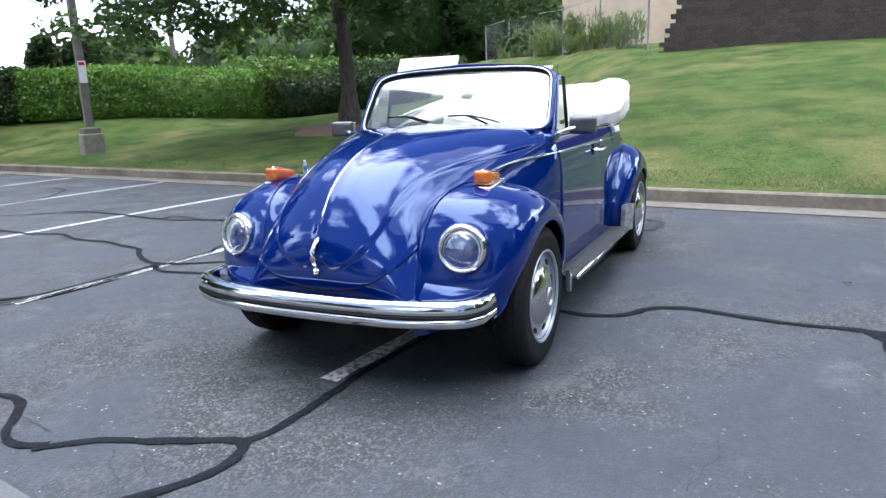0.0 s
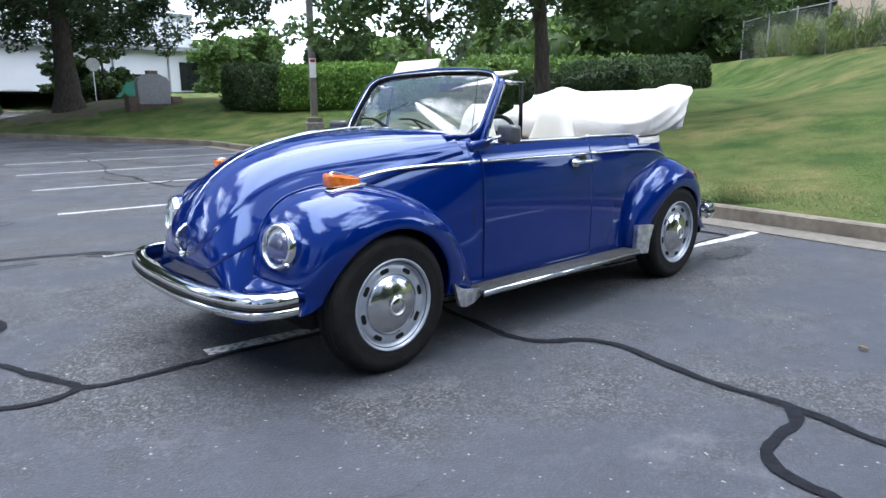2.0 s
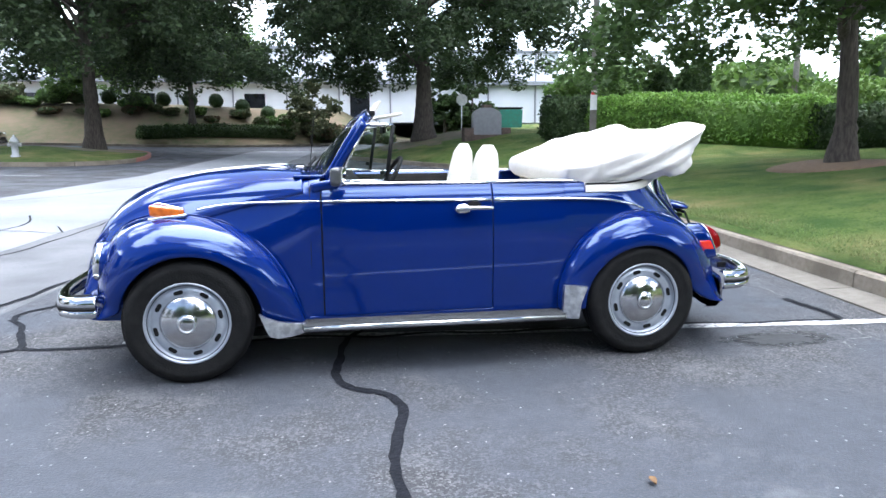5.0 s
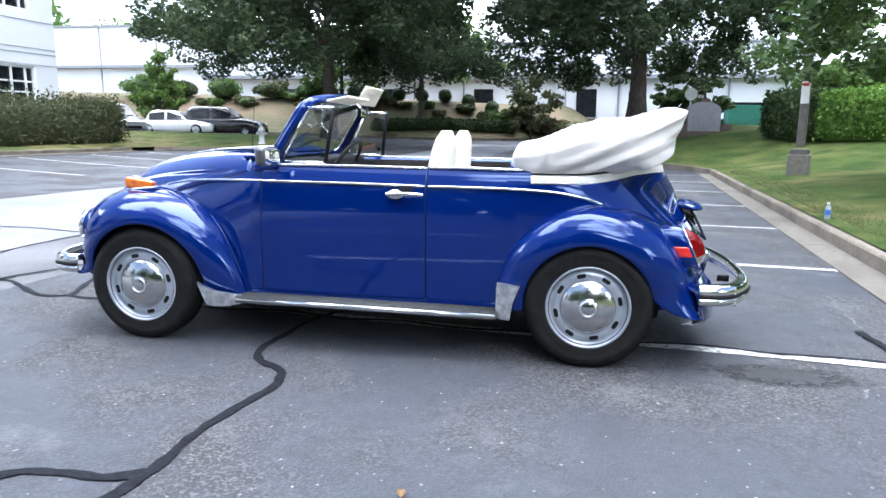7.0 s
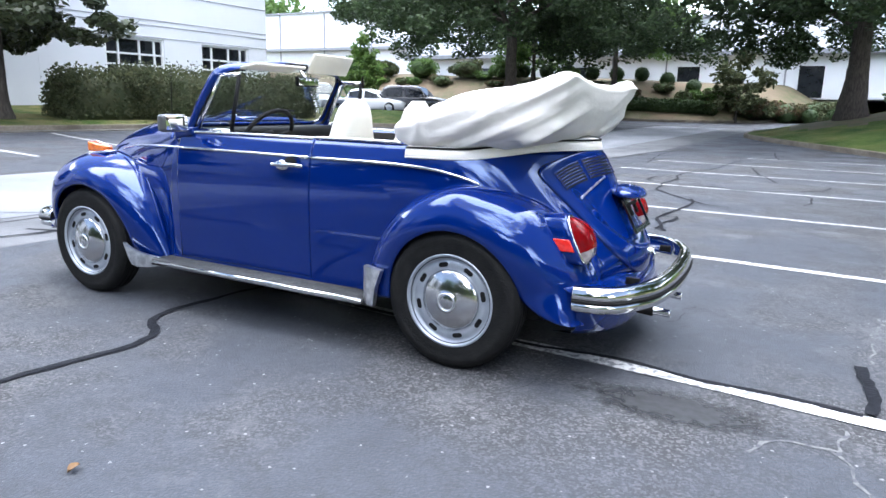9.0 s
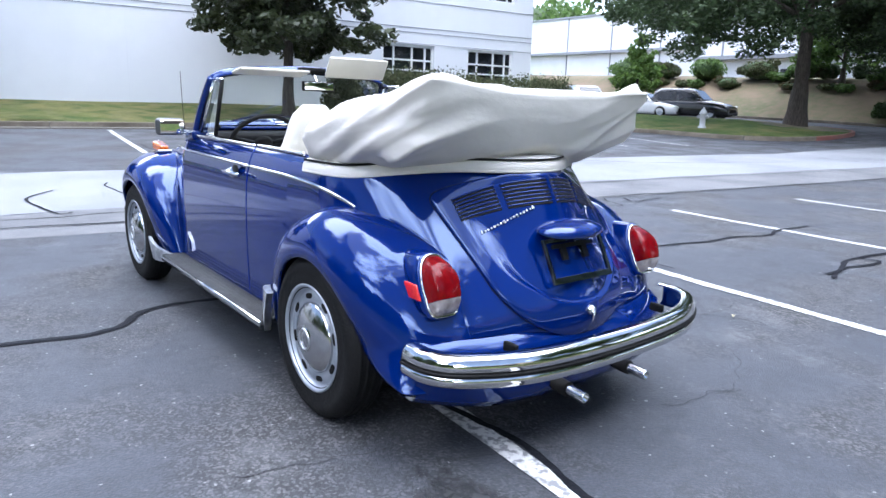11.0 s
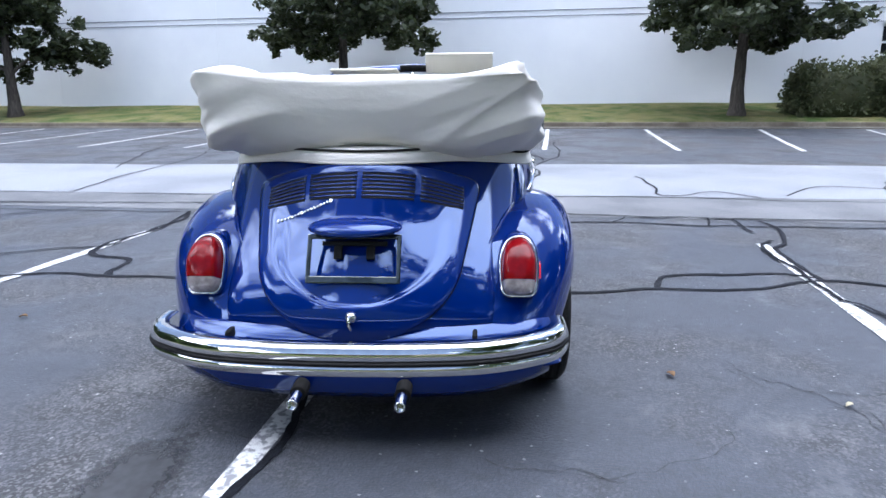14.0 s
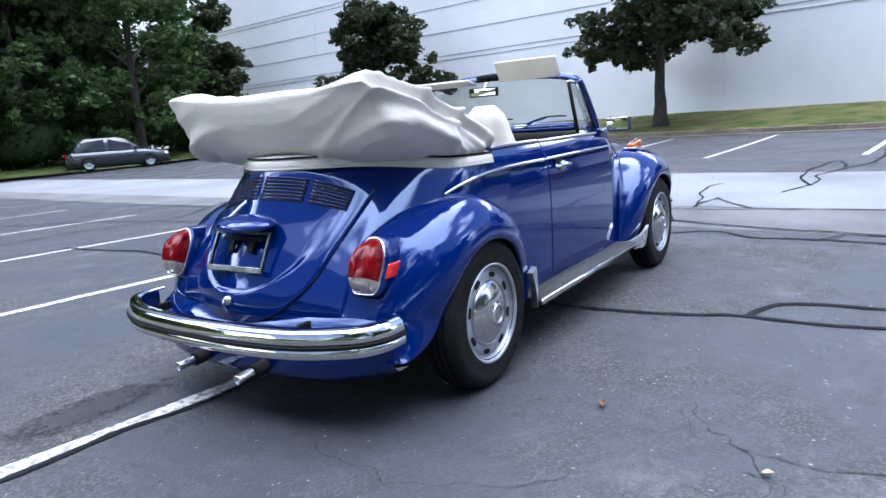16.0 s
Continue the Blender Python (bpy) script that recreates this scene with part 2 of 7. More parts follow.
M_SOIL = mat("bare_soil", (0.12, 0.075, 0.045), 0.95, color2=(0.17, 0.115, 0.07), scale=20, bump=0.5, bump_scale=40)
M_STAIN = mat("oil_stain", (0.010, 0.0105, 0.012), 0.6, color2=(0.030, 0.031, 0.035), scale=22, detail=8)
M_STAIN.node_tree.nodes["Principled BSDF"].name = "stain"
s_n, s_l = M_STAIN.node_tree.nodes, M_STAIN.node_tree.links
s_co, s_map, s_gr = s_n.new("ShaderNodeTexCoord"), s_n.new("ShaderNodeMapping"), s_n.new("ShaderNodeTexGradient")
s_gr.gradient_type = 'SPHERICAL'
s_map.vector_type = 'TEXTURE'
s_map.inputs["Location"].default_value = (-2.15, 0.68, 0.0)
s_map.inputs["Scale"].default_value = (0.40, 0.17, 1.0)
s_no, s_add, s_rg = s_n.new("ShaderNodeTexNoise"), s_n.new("ShaderNodeMath"), s_n.new("ShaderNodeMapRange")
s_no.inputs["Scale"].default_value = 16.0
s_no.inputs["Detail"].default_value = 8.0
s_rg.inputs["From Min"].default_value = 0.55
s_rg.inputs["From Max"].default_value = 1.0
s_rg.inputs["To Max"].default_value = 0.92
s_l.new(s_co.outputs["Object"], s_map.inputs["Vector"])
s_l.new(s_map.outputs["Vector"], s_gr.inputs["Vector"])
s_l.new(s_co.outputs["Object"], s_no.inputs["Vector"])
s_l.new(s_gr.outputs["Fac"], s_add.inputs[0])
s_l.new(s_no.outputs["Fac"], s_add.inputs[1])
s_l.new(s_add.outputs["Value"], s_rg.inputs["Value"])
s_l.new(s_rg.outputs["Result"], s_n["stain"].inputs["Alpha"])
M_CRACK = mat("open_crack", (0.022, 0.022, 0.025), 0.9, color2=(0.06, 0.06, 0.066), scale=40)


def grass_material(name, lo, hi, tint):
    m = bpy.data.materials.new(name)
    m.use_nodes = True
    n, l = m.node_tree.nodes, m.node_tree.links
    b = n["Principled BSDF"]
    b.inputs["Roughness"].default_value = 0.9
    b.inputs["Specular IOR Level"].default_value = 0.15
    co = n.new("ShaderNodeTexCoord")

    def noise_fac(scale, a, c, detail=5.0):
        t = n.new("ShaderNodeTexNoise")
        t.inputs["Scale"].default_value = scale
        t.inputs["Detail"].default_value = detail
        r = n.new("ShaderNodeMapRange")
        r.inputs["From Min"].default_value = a
        r.inputs["From Max"].default_value = c
        l.new(co.outputs["Object"], t.inputs["Vector"])
        l.new(t.outputs["Fac"], r.inputs["Value"])
        return r.outputs["Result"]

    def mixed(fac, a, c):
        x = n.new("ShaderNodeMixRGB")
        for i, v in ((1, a), (2, c)):
            if isinstance(v, tuple):
                x.inputs[i].default_value = (*v, 1)
            else:
                l.new(v, x.inputs[i])
        l.new(fac, x.inputs[0])
        return x.outputs["Color"]
    fine = mixed(noise_fac(30, 0.36, 0.64, 8.0), (0.038, 0.078, 0.015), (0.118, 0.166, 0.040))
    dry = mixed(noise_fac(22, 0.35, 0.65), (0.15, 0.15, 0.050), (0.245, 0.212, 0.09))
    col = mixed(noise_fac(0.55, lo, hi, 7.0), fine, dry)
    col = mixed(noise_fac(3.2, 0.46, 0.72, 6.0), col, tint)
    col = mixed(noise_fac(1.3, 0.45, 0.72, 8.0), col, (0.040, 0.085, 0.018))
    l.new(col, b.inputs["Base Color"])
    t = n.new("ShaderNodeTexNoise")
    t.inputs["Scale"].default_value = 45
    t.inputs["Detail"].default_value = 6
    k = n.new("ShaderNodeBump")
    k.inputs["Strength"].default_value = 1.0
    k.inputs["Distance"].default_value = 0.08
    l.new(co.outputs["Object"], t.inputs["Vector"])
    l.new(t.outputs["Fac"], k.inputs["Height"])
    l.new(k.outputs["Normal"], b.inputs["Normal"])
    return m


M_GRASS = grass_material("mown_grass", 0.46, 0.66, (0.12, 0.155, 0.047))
M_GRASSDRY = grass_material("dry_mown_grass", 0.30, 0.56, (0.20, 0.18, 0.09))
M_BANK = mat("dry_mulch", (0.125, 0.098, 0.060), 0.95, color2=(0.075, 0.085, 0.035), scale=2.5, detail=8, color3=(0.16, 0.115, 0.075), scale3=0.3, bump=0.8, bump_scale=9)
M_BARK = mat("bark", (0.036, 0.029, 0.024), 0.95, color2=(0.078, 0.066, 0.055), scale=9, bump=0.9, bump_scale=22, stretch=(2.5, 2.5, 0.5))


def leaf(name, c1, c2, rough=0.55):
    m = mat(name, c1, rough, color2=c2, scale=2.2, island=0.35, spec=0.35)
    b = m.node_tree.nodes["Principled BSDF"]
    n, l = m.node_tree.nodes, m.node_tree.links
    tr = n.new("ShaderNodeBsdfTranslucent")
    mx = n.new("ShaderNodeMixShader")
    mx.inputs["Fac"].default_value = 0.38
    src = b.inputs["Base Color"].links[0].from_socket
    l.new(src, tr.inputs["Color"])
    l.new(b.outputs["BSDF"], mx.inputs[1])
    l.new(tr.outputs["BSDF"], mx.inputs[2])
    l.new(mx.outputs["Shader"], n["Material Output"].inputs["Surface"])
    return m


M_OAK = leaf("oak_leaves", (0.030, 0.052, 0.022), (0.056, 0.084, 0.034))
M_LIGHTLEAF = leaf("light_green_leaves", (0.075, 0.14, 0.028), (0.12, 0.19, 0.04))
M_MIDLEAF = leaf("green_leaves", (0.075, 0.140, 0.034), (0.115, 0.185, 0.048))
M_MAGNOLIA = leaf("magnolia_leaves", (0.030, 0.042, 0.020), (0.055, 0.066, 0.030), 0.35)
M_HEDGE = leaf("bright_hedge_leaves", (0.105, 0.205, 0.035), (0.165, 0.285, 0.052))
M_SHADE = leaf("shade_tree_leaves", (0.050, 0.092, 0.026), (0.085, 0.140, 0.040))
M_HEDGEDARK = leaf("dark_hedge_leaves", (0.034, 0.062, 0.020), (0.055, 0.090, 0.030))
M_SHRUB = leaf("dusty_shrub_leaves", (0.062, 0.078, 0.034), (0.092, 0.100, 0.048), 0.75)
M_REDSHRUB = leaf("russet_shrub_leaves", (0.13, 0.085, 0.045), (0.085, 0.09, 0.04))
M_WEED = leaf("weeds", (0.11, 0.17, 0.045), (0.17, 0.20, 0.07))
M_WALLWHITE = mat("white_wall_paint", (0.78, 0.79, 0.82), 0.6, color2=(0.74, 0.75, 0.79), scale=0.8, color3=(0.70, 0.72, 0.76), scale3=0.15, bump=0.05, bump_scale=30)
M_WAREHOUSE = mat("warehouse_paint", (0.72, 0.74, 0.78), 0.6, color2=(0.66, 0.68, 0.72), scale=0.5)
M_GROOVE = mat("grey_joint", (0.22, 0.235, 0.265), 0.8, color2=(0.28, 0.295, 0.32), scale=4)
M_WINDOW = mat("dark_window_glass", (0.012, 0.014, 0.018), 0.06, color2=(0.02, 0.022, 0.026), scale=2, spec=0.6)
M_FRAME = mat("white_window_frame", (0.78, 0.79, 0.80), 0.4, color2=(0.72, 0.73, 0.74), scale=6)
M_BLOCK = mat("brown_block", (0.034, 0.026, 0.022), 0.9, color2=(0.060, 0.047, 0.040), scale=14, bump=0.8, bump_scale=25, objvar=0.22)
M_BEIGE = mat("beige_stucco", (0.52, 0.40, 0.30), 0.85, color2=(0.47, 0.355, 0.265), scale=3, bump=0.2, bump_scale=60)
M_STEEL = mat("galvanised_steel", (0.40, 0.41, 0.42), 0.45, 0.7, color2=(0.3, 0.31, 0.32), scale=12)
M_BRONZE = mat("grey_brown_pole_paint", (0.13, 0.115, 0.10), 0.6, color2=(0.17, 0.155, 0.135), scale=8)
M_CONC = mat("rough_concrete", (0.26, 0.235, 0.20), 0.9, color2=(0.19, 0.17, 0.145), scale=9, bump=0.5, bump_scale=50)
M_SIGNGREY = mat("grey_sign_panel", (0.16, 0.165, 0.18), 0.6, color2=(0.19, 0.195, 0.21), scale=5)
M_DARKBRICK = mat("dark_brick", (0.07, 0.05, 0.042), 0.9, color2=(0.11, 0.08, 0.065), scale=9, bump=0.5, bump_scale=30)
M_WHITEPAINT = mat("white_car_paint", (0.75, 0.76, 0.78), 0.25, coat=1.0, color2=(0.7, 0.71, 0.73), scale=2)
M_BLACKPAINT = mat("black_car_paint", (0.010, 0.010, 0.012), 0.2, coat=1.0, color2=(0.014, 0.014, 0.016), scale=2)
M_SILVERPAINT = mat("silver_car_paint", (0.38, 0.40, 0.43), 0.3, 0.6, coat=1.0, color2=(0.33, 0.35, 0.38), scale=2)
M_GREYPAINT = mat("grey_car_paint", (0.030, 0.036, 0.046), 0.28, 0.5, coat=1.0, color2=(0.024, 0.030, 0.038), scale=2)
M_GREEN = mat("green_dumpster_paint", (0.02, 0.17, 0.13), 0.6, color2=(0.03, 0.13, 0.10), scale=5)
M_HYDRANT = mat("silver_grey_paint", (0.45, 0.46, 0.47), 0.5, 0.3, color2=(0.35, 0.36, 0.37), scale=12)
M_PLASTIC = mat("clear_bottle_plastic", (0.75, 0.80, 0.85), 0.1, color2=(0.68, 0.74, 0.80), scale=20, transmission=0.6)
M_BLUELABEL = mat("blue_label", (0.03, 0.10, 0.35), 0.4, color2=(0.05, 0.13, 0.4), scale=30)
M_DRYLEAF = mat("dry_leaf", (0.20, 0.115, 0.05), 0.8, color2=(0.12, 0.065, 0.03), scale=40)
M_PALECRACK = mat("pale_crack", (0.15, 0.15, 0.15), 0.95, color2=(0.075, 0.078, 0.088), scale=30, lo=0.42, hi=0.58)
M_PALELEAF = mat("pale_leaf", (0.40, 0.37, 0.26), 0.8, color2=(0.30, 0.26, 0.17), scale=40)
M_REDTEXT = mat("red_sign_paint", (0.5, 0.03, 0.03), 0.5, color2=(0.42, 0.03, 0.03), scale=9)
M_SIGNWHITE = mat("white_sign_paint", (0.78, 0.78, 0.77), 0.5, color2=(0.72, 0.72, 0.71), scale=9)


# ---- building helpers ----
def part(name, bm, material, parent=None, label="", smooth=True, matrix=None):
    """Links a bmesh as one mesh object under a thing or a part."""
    me = bpy.data.meshes.new(name)
    bm.normal_update()
    bm.to_mesh(me)
    bm.free()
    if smooth:
        me.polygons.foreach_set("use_smooth", [True] * len(me.polygons))
    me.materials.append(material)
    ob = new(name, me)
    if parent:
        ob.parent = parent
    if matrix is not None:
        ob.matrix_basis = matrix
    if label:
        ob["label"] = label
    return ob


def empty(name, label, category, m=None, group="", kind=""):
    ob = new(name)
    ob.empty_display_size = 0.1
    if m is not None:
        ob.matrix_basis = m
    return tagged(ob, label, category, group, kind)


def box(sx, sy, sz, m=None, bevel=0.0, bm=None, seg=2):
    """A box of that size about the origin of m, with rounded edges."""
    b = bmesh.new()
    bmesh.ops.create_cube(b, size=1.0)
    bmesh.ops.scale(b, vec=(sx, sy, sz), verts=b.verts)
    if bevel:
        bmesh.ops.bevel(b, geom=list(b.edges), offset=bevel, segments=seg, affect='EDGES', profile=0.6)
    if m is not None:
        bmesh.ops.transform(b, matrix=m, verts=b.verts)
    return joined(bm, b)


def joined(bm, b):
    if bm is None:
        return b
    me = bpy.data.meshes.new("joint")
    b.to_mesh(me)
    b.free()
    bm.from_mesh(me)
    bpy.data.meshes.remove(me)
    return bm


def lathe(profile, seg=32, axis='z', m=None, bm=None, cap=False):
    """Turns a profile of (radius, height) about an axis."""
    b = bmesh.new()
    rings = []
    for r, h in profile:
        ring = []
        for i in range(seg):
            a = 2 * math.pi * i / seg
            c, s = r * math.cos(a), r * math.sin(a)
            ring.append(b.verts.new((c, s, h) if axis == 'z' else (c, h, s) if axis == 'y' else (h, c, s)))
        rings.append(ring)
    for p, q in zip(rings, rings[1:]):
        for i in range(seg):
            b.faces.new((p[i], p[(i + 1) % seg], q[(i + 1) % seg], q[i]))
    if cap:
        b.faces.new(rings[-1])
        b.faces.new(rings[0][::-1])
    bmesh.ops.recalc_face_normals(b, faces=b.faces)
    if m is not None:
        bmesh.ops.transform(b, matrix=m, verts=b.verts)
    return joined(bm, b)


def smooth_path(points, n=8):
    """A smooth path through a few points."""
    p = [Vector(q) for q in points]
    out = []
    for i in range(len(p) - 1):
        a, b, c, d = p[max(i - 1, 0)], p[i], p[i + 1], p[min(i + 2, len(p) - 1)]
        for k in range(n):
            t = k / n
            out.append(0.5 * ((2 * b) + (c - a) * t + (2 * a - 5 * b + 4 * c - d) * t * t + (3 * b - a - 3 * c + d) * t ** 3))
    out.append(p[-1])
    return out


def sweep(path, profile, up=(0, 0, 1), closed=True, caps=True, bm=None, scale=None):
    """Carries a profile of (side, up) along a path."""
    b = bmesh.new()
    path = [Vector(p) for p in path]
    rings = []
    for i, p in enumerate(path):
        t = (path[min(i + 1, len(path) - 1)] - path[max(i - 1, 0)]).normalized()
        side = t.cross(Vector(up))
        side = side.normalized() if side.length > 1e-6 else Vector((1, 0, 0))
        top = side.cross(t).normalized()
        k = scale[i] if scale else 1.0
        rings.append([b.verts.new(p + side * s * k + top * h * k) for s, h in profile])
    m = len(profile)
    for p, q in zip(rings, rings[1:]):
        for i in range(m if closed else m - 1):
            b.faces.new((p[i], p[(i + 1) % m], q[(i + 1) % m], q[i]))
    if closed and caps:
        b.faces.new(rings[0][::-1])
        b.faces.new(rings[-1])
    bmesh.ops.recalc_face_normals(b, faces=b.faces)
    return joined(bm, b)


def circle(r, n=8, ry=None):
    return [(r * math.cos(2 * math.pi * i / n), (ry or r) * math.sin(2 * math.pi * i / n)) for i in range(n)]


def tube(points, r, n=8, bm=None, smooth_n=6, scale=None):
    path = smooth_path(points, smooth_n) if smooth_n else points
    if scale:
        ks = [scale[0] + (scale[1] - scale[0]) * i / (len(path) - 1) for i in range(len(path))]
    else:
        ks = None
    return sweep(path, circle(r, n), bm=bm, scale=ks)


def grid_mesh(rows, bm=None, flip=False, closed=False):
    """A sheet through rows of points of one length."""
    b = bmesh.new()
    vs = [[b.verts.new(p) for p in r] for r in rows]
    for p, q in zip(vs, vs[1:]):
        m = len(p)
        for i in range(m if closed else m - 1):
            f = (p[i], p[(i + 1) % m], q[(i + 1) % m], q[i])
            b.faces.new(f[::-1] if flip else f)
    return joined(bm, b)


def mirrored(bm):
    """A copy of a bmesh on the other side of the car."""
    c = bm.copy()
    for v in c.verts:
        v.co.y = -v.co.y
    bmesh.ops.reverse_faces(c, faces=c.faces)
    return c


def lerp_table(table, x):
    """A value between the rows (x, value) of a table, smooth between them."""
    if x <= table[0][0]:
        return table[0][1]
    for (a, p), (c, q) in zip(table, table[1:]):
        if x <= c:
            t = (x - a) / (c - a)
            return p + (q - p) * t
    return table[-1][1]


def clamp01(t):
    return max(0.0, min(1.0, t))


def ease(a, b, x):
    t = clamp01((x - a) / (b - a))
    return t * t * (3 - 2 * t)


def catmull(rows, t):
    """A row between the rows of a table, t running from 0 to 1 over the table."""
    n = len(rows) - 1
    f = max(0.0, min(0.999999, t)) * n
    i = int(f)
    t = f - i
    out = []
    for k in range(len(rows[0])):
        a, b_, c, d = rows[max(i - 1, 0)][k], rows[i][k], rows[i + 1][k], rows[min(i + 2, n)][k]
        out.append(0.5 * (2 * b_ + (c - a) * t + (2 * a - 5 * b_ + 4 * c - d) * t * t + (3 * b_ - a - 3 * c + d) * t ** 3))
    return out


# ---- the ground ----
LU, LV = Vector((0.9945, -0.1045)), Vector((0.1045, 0.9945))


def lot(u, v, z=None):
    """A place from lot axes: u across the stalls, v along the rows."""
    x, y = LU.x * u + LV.x * v, LU.y * u + LV.y * v
    return Vector((x, y, lot_height(x, y) if z is None else z))


def lot_axes(x, y):
    return LU.x * x + LU.y * y, LV.x * x + LV.y * y


def lot_height(x, y):
    u, v = lot_axes(x, y)
    f = max(0.0, min(u, 17.0) - 3.0)
    z = 0.0014 * f * f + 0.02 * max(0.0, u - 17.0)
    z += 0.02 * max(0.0, -v - 17.0)
    return min(z, 1.6)


def rounded(points, n=5):
    return [(p.x, p.y) for p in smooth_path([(x, y, 0) for x, y in points], n)]


REAR_KERB = [tuple(lot(-3.65, v).xy) for v in (27.5, 20, 10, 5, 0, -5, -10, -14, -16.4)]
ISLAND_KERB = rounded([tuple(lot(-3.65, -16.4).xy), (-4.9, -17.6), (-3.1, -21.0), (-1.3, -24.6), (-0.7, -27.0), (-1.3, -30.5), (-3.6, -35.5),
                       (-9.0, -43.5), (-17, -52), (-34, -66)], 4)
BANK_KERB = rounded([(-30, -74), (-12, -57), (-3.0, -46.5), (4, -40.5), (12, -38.5), (24, -38.5), (45, -38)], 4)
STRIP_KERB = rounded([(45, -23), (30, -25.5), (22, -27.5), (15, -30.3), (11.5, -31.8), (9.0, -30.6), (8.0, -27.5), (7.9, -24.0), (9.3, -21.9), (12.5, -21.2), (14.3, -19.6)], 4)
FRONT_KERB = [tuple(lot(16.7, v).xy) for v in (-17.2, -12, -6, 0, 6, 12, 18, 24, 27.5)]
LOT_EDGE = REAR_KERB + ISLAND_KERB[1:] + BANK_KERB + STRIP_KERB + FRONT_KERB


def edge_distance(px, py):
    """Signed distance of many points to the edge of the paved lot: negative on the paving. Also the nearest points."""
    poly = np.array(LOT_EDGE)
    a, b = poly, np.roll(poly, -1, axis=0)
    best = np.full(px.shape, 1e9)
    qx, qy = np.zeros(px.shape), np.zeros(px.shape)
    inside = np.zeros(px.shape, bool)
    for (ax, ay), (bx, by) in zip(a, b):
        dx, dy = bx - ax, by - ay
        t = np.clip(((px - ax) * dx + (py - ay) * dy) / (dx * dx + dy * dy + 1e-12), 0, 1)
        ex, ey = ax + t * dx, ay + t * dy
        d = np.hypot(px - ex, py - ey)
        near = d < best
        best = np.where(near, d, best)
        qx, qy = np.where(near, ex, qx), np.where(near, ey, qy)
        cross = ((ay > py) != (by > py)) & (px < dx * (py - ay) / (dy if abs(dy) > 1e-12 else 1e-12) + ax)
        inside ^= cross
    return np.where(inside, -best, best), qx, qy


def bank_rate(x, y):
    """How steeply the grass climbs away from the kerb."""
    u, v = lot_axes(x, y)
    rear = 0.10
    island = 0.20
    front = 0.075
    bank = 0.46
    if u < -3 and v > -13:
        return rear
    if u < -3 and v > -17:
        return rear + (island - rear) * (-13 - v) / 4
    if v < -33 and y < -37.5 and x > -8:
        return bank * ease(-8, -1, x)
    if u < 5 and v < -16:
        return island
    return front if v < 26 else 0.03


def ground_height(x, y, d):
    d = max(d, 0.0)
    far = 5.0
    lift = min(d, far) + 0.06 * max(0.0, min(d, 60) - far)
    bumps = 0.05 * min(d, 1.0) * noise.noise((x * 0.35, y * 0.35, 0))
    rise = bank_rate(x, y) * lift
    u, v = lot_axes(x, y)
    if u < -3:
        # the long even slope up to the retaining wall and the wire fence
        w = ease(-9.0, -1.0, v + 0.7 * max(0.0, d - 10) + max(0.0, d - 19))
        w = max(w, 0.45 * ease(6.0, 11.0, d) * ease(-17.0, -11.0, v))
        rise += (0.155 * min(d, 17) + 0.02 * max(0.0, min(d, 60) - 17) - rise) * w
    return lot_height(x, y) + 0.15 + rise + bumps


def ground_at(x, y):
    d, _, _ = edge_distance(np.array([float(x)]), np.array([float(y)]))
    return ground_height(x, y, d[0]) if d[0] > 0 else lot_height(x, y)


def sheet(name, xs, ys, keep, height, material, snap=0.0):
    gx, gy = np.meshgrid(xs, ys)
    d, qx, qy = edge_distance(gx, gy)
    if snap:
        step = snap
        close = np.abs(d) < step * 0.62
        gx, gy = np.where(close, qx, gx), np.where(close, qy, gy)
        d = np.where(close, 0.0, d)
    verts, index = [], -np.ones(gx.shape, int)
    faces = []
    ok = keep(d)
    for j in range(gx.shape[0]):
        for i in range(gx.shape[1]):
            if ok[j, i]:
                index[j, i] = len(verts)
                verts.append((gx[j, i], gy[j, i], height(gx[j, i], gy[j, i], d[j, i])))
    for j in range(gx.shape[0] - 1):
        for i in range(gx.shape[1] - 1):
            f = (index[j, i], index[j, i + 1], index[j + 1, i + 1], index[j + 1, i])
            if min(f) >= 0:
                faces.append([int(k) for k in f])
            else:
                g = [int(k) for k in f if k >= 0]
                if len(g) == 3:
                    faces.append(g)
    me = bpy.data.meshes.new(name)
    me.from_pydata(verts, [], faces)
    me.polygons.foreach_set("use_smooth", [True] * len(me.polygons))
    me.materials.append(material)
    return new(name, me)


paving = sheet("road", np.arange(-40, 50, 1.0), np.arange(-80, 32, 1.0), lambda d: d < 2.5, lambda x, y, d: lot_height(x, y), M_ASPHALT)
tagged(paving, "worn dark grey asphalt parking lot with sealed cracks", "parking lot", kind="structure")
lawn = sheet("ground", np.arange(-46, 62, 0.6), np.arange(-84, 46, 0.6), lambda d: d > -1e-6, lambda x, y, d: ground_height(x, y, d), M_GRASS, 0.6)
lawn.data.materials.append(M_BANK)
lawn.data.materials.append(M_GRASSDRY)
for poly in lawn.data.polygons:
    c = poly.center
    if c.y < -37.4 and c.x > -7 or (c.x + 4.2) ** 2 + (c.y + 26.5) ** 2 < 5 or (c.x - 10.4) ** 2 + (c.y + 28.6) ** 2 < 4:
        poly.material_index = 1
    elif lot_axes(c.x, c.y)[0] > 16 and c.y > -22:
        poly.material_index = 2
tagged(lawn, "mown green lawn with dry yellow patches rising from the kerb", "lawn", kind="structure")
b = bmesh.new()
bmesh.ops.create_grid(b, x_segments=2, y_segments=2, size=1500)
far_field = part("backdrop", b, M_GRASS, matrix=pose(0, 0, -0.4))
tagged(far_field, "far flat green land reaching the horizon", "land", kind="structure")


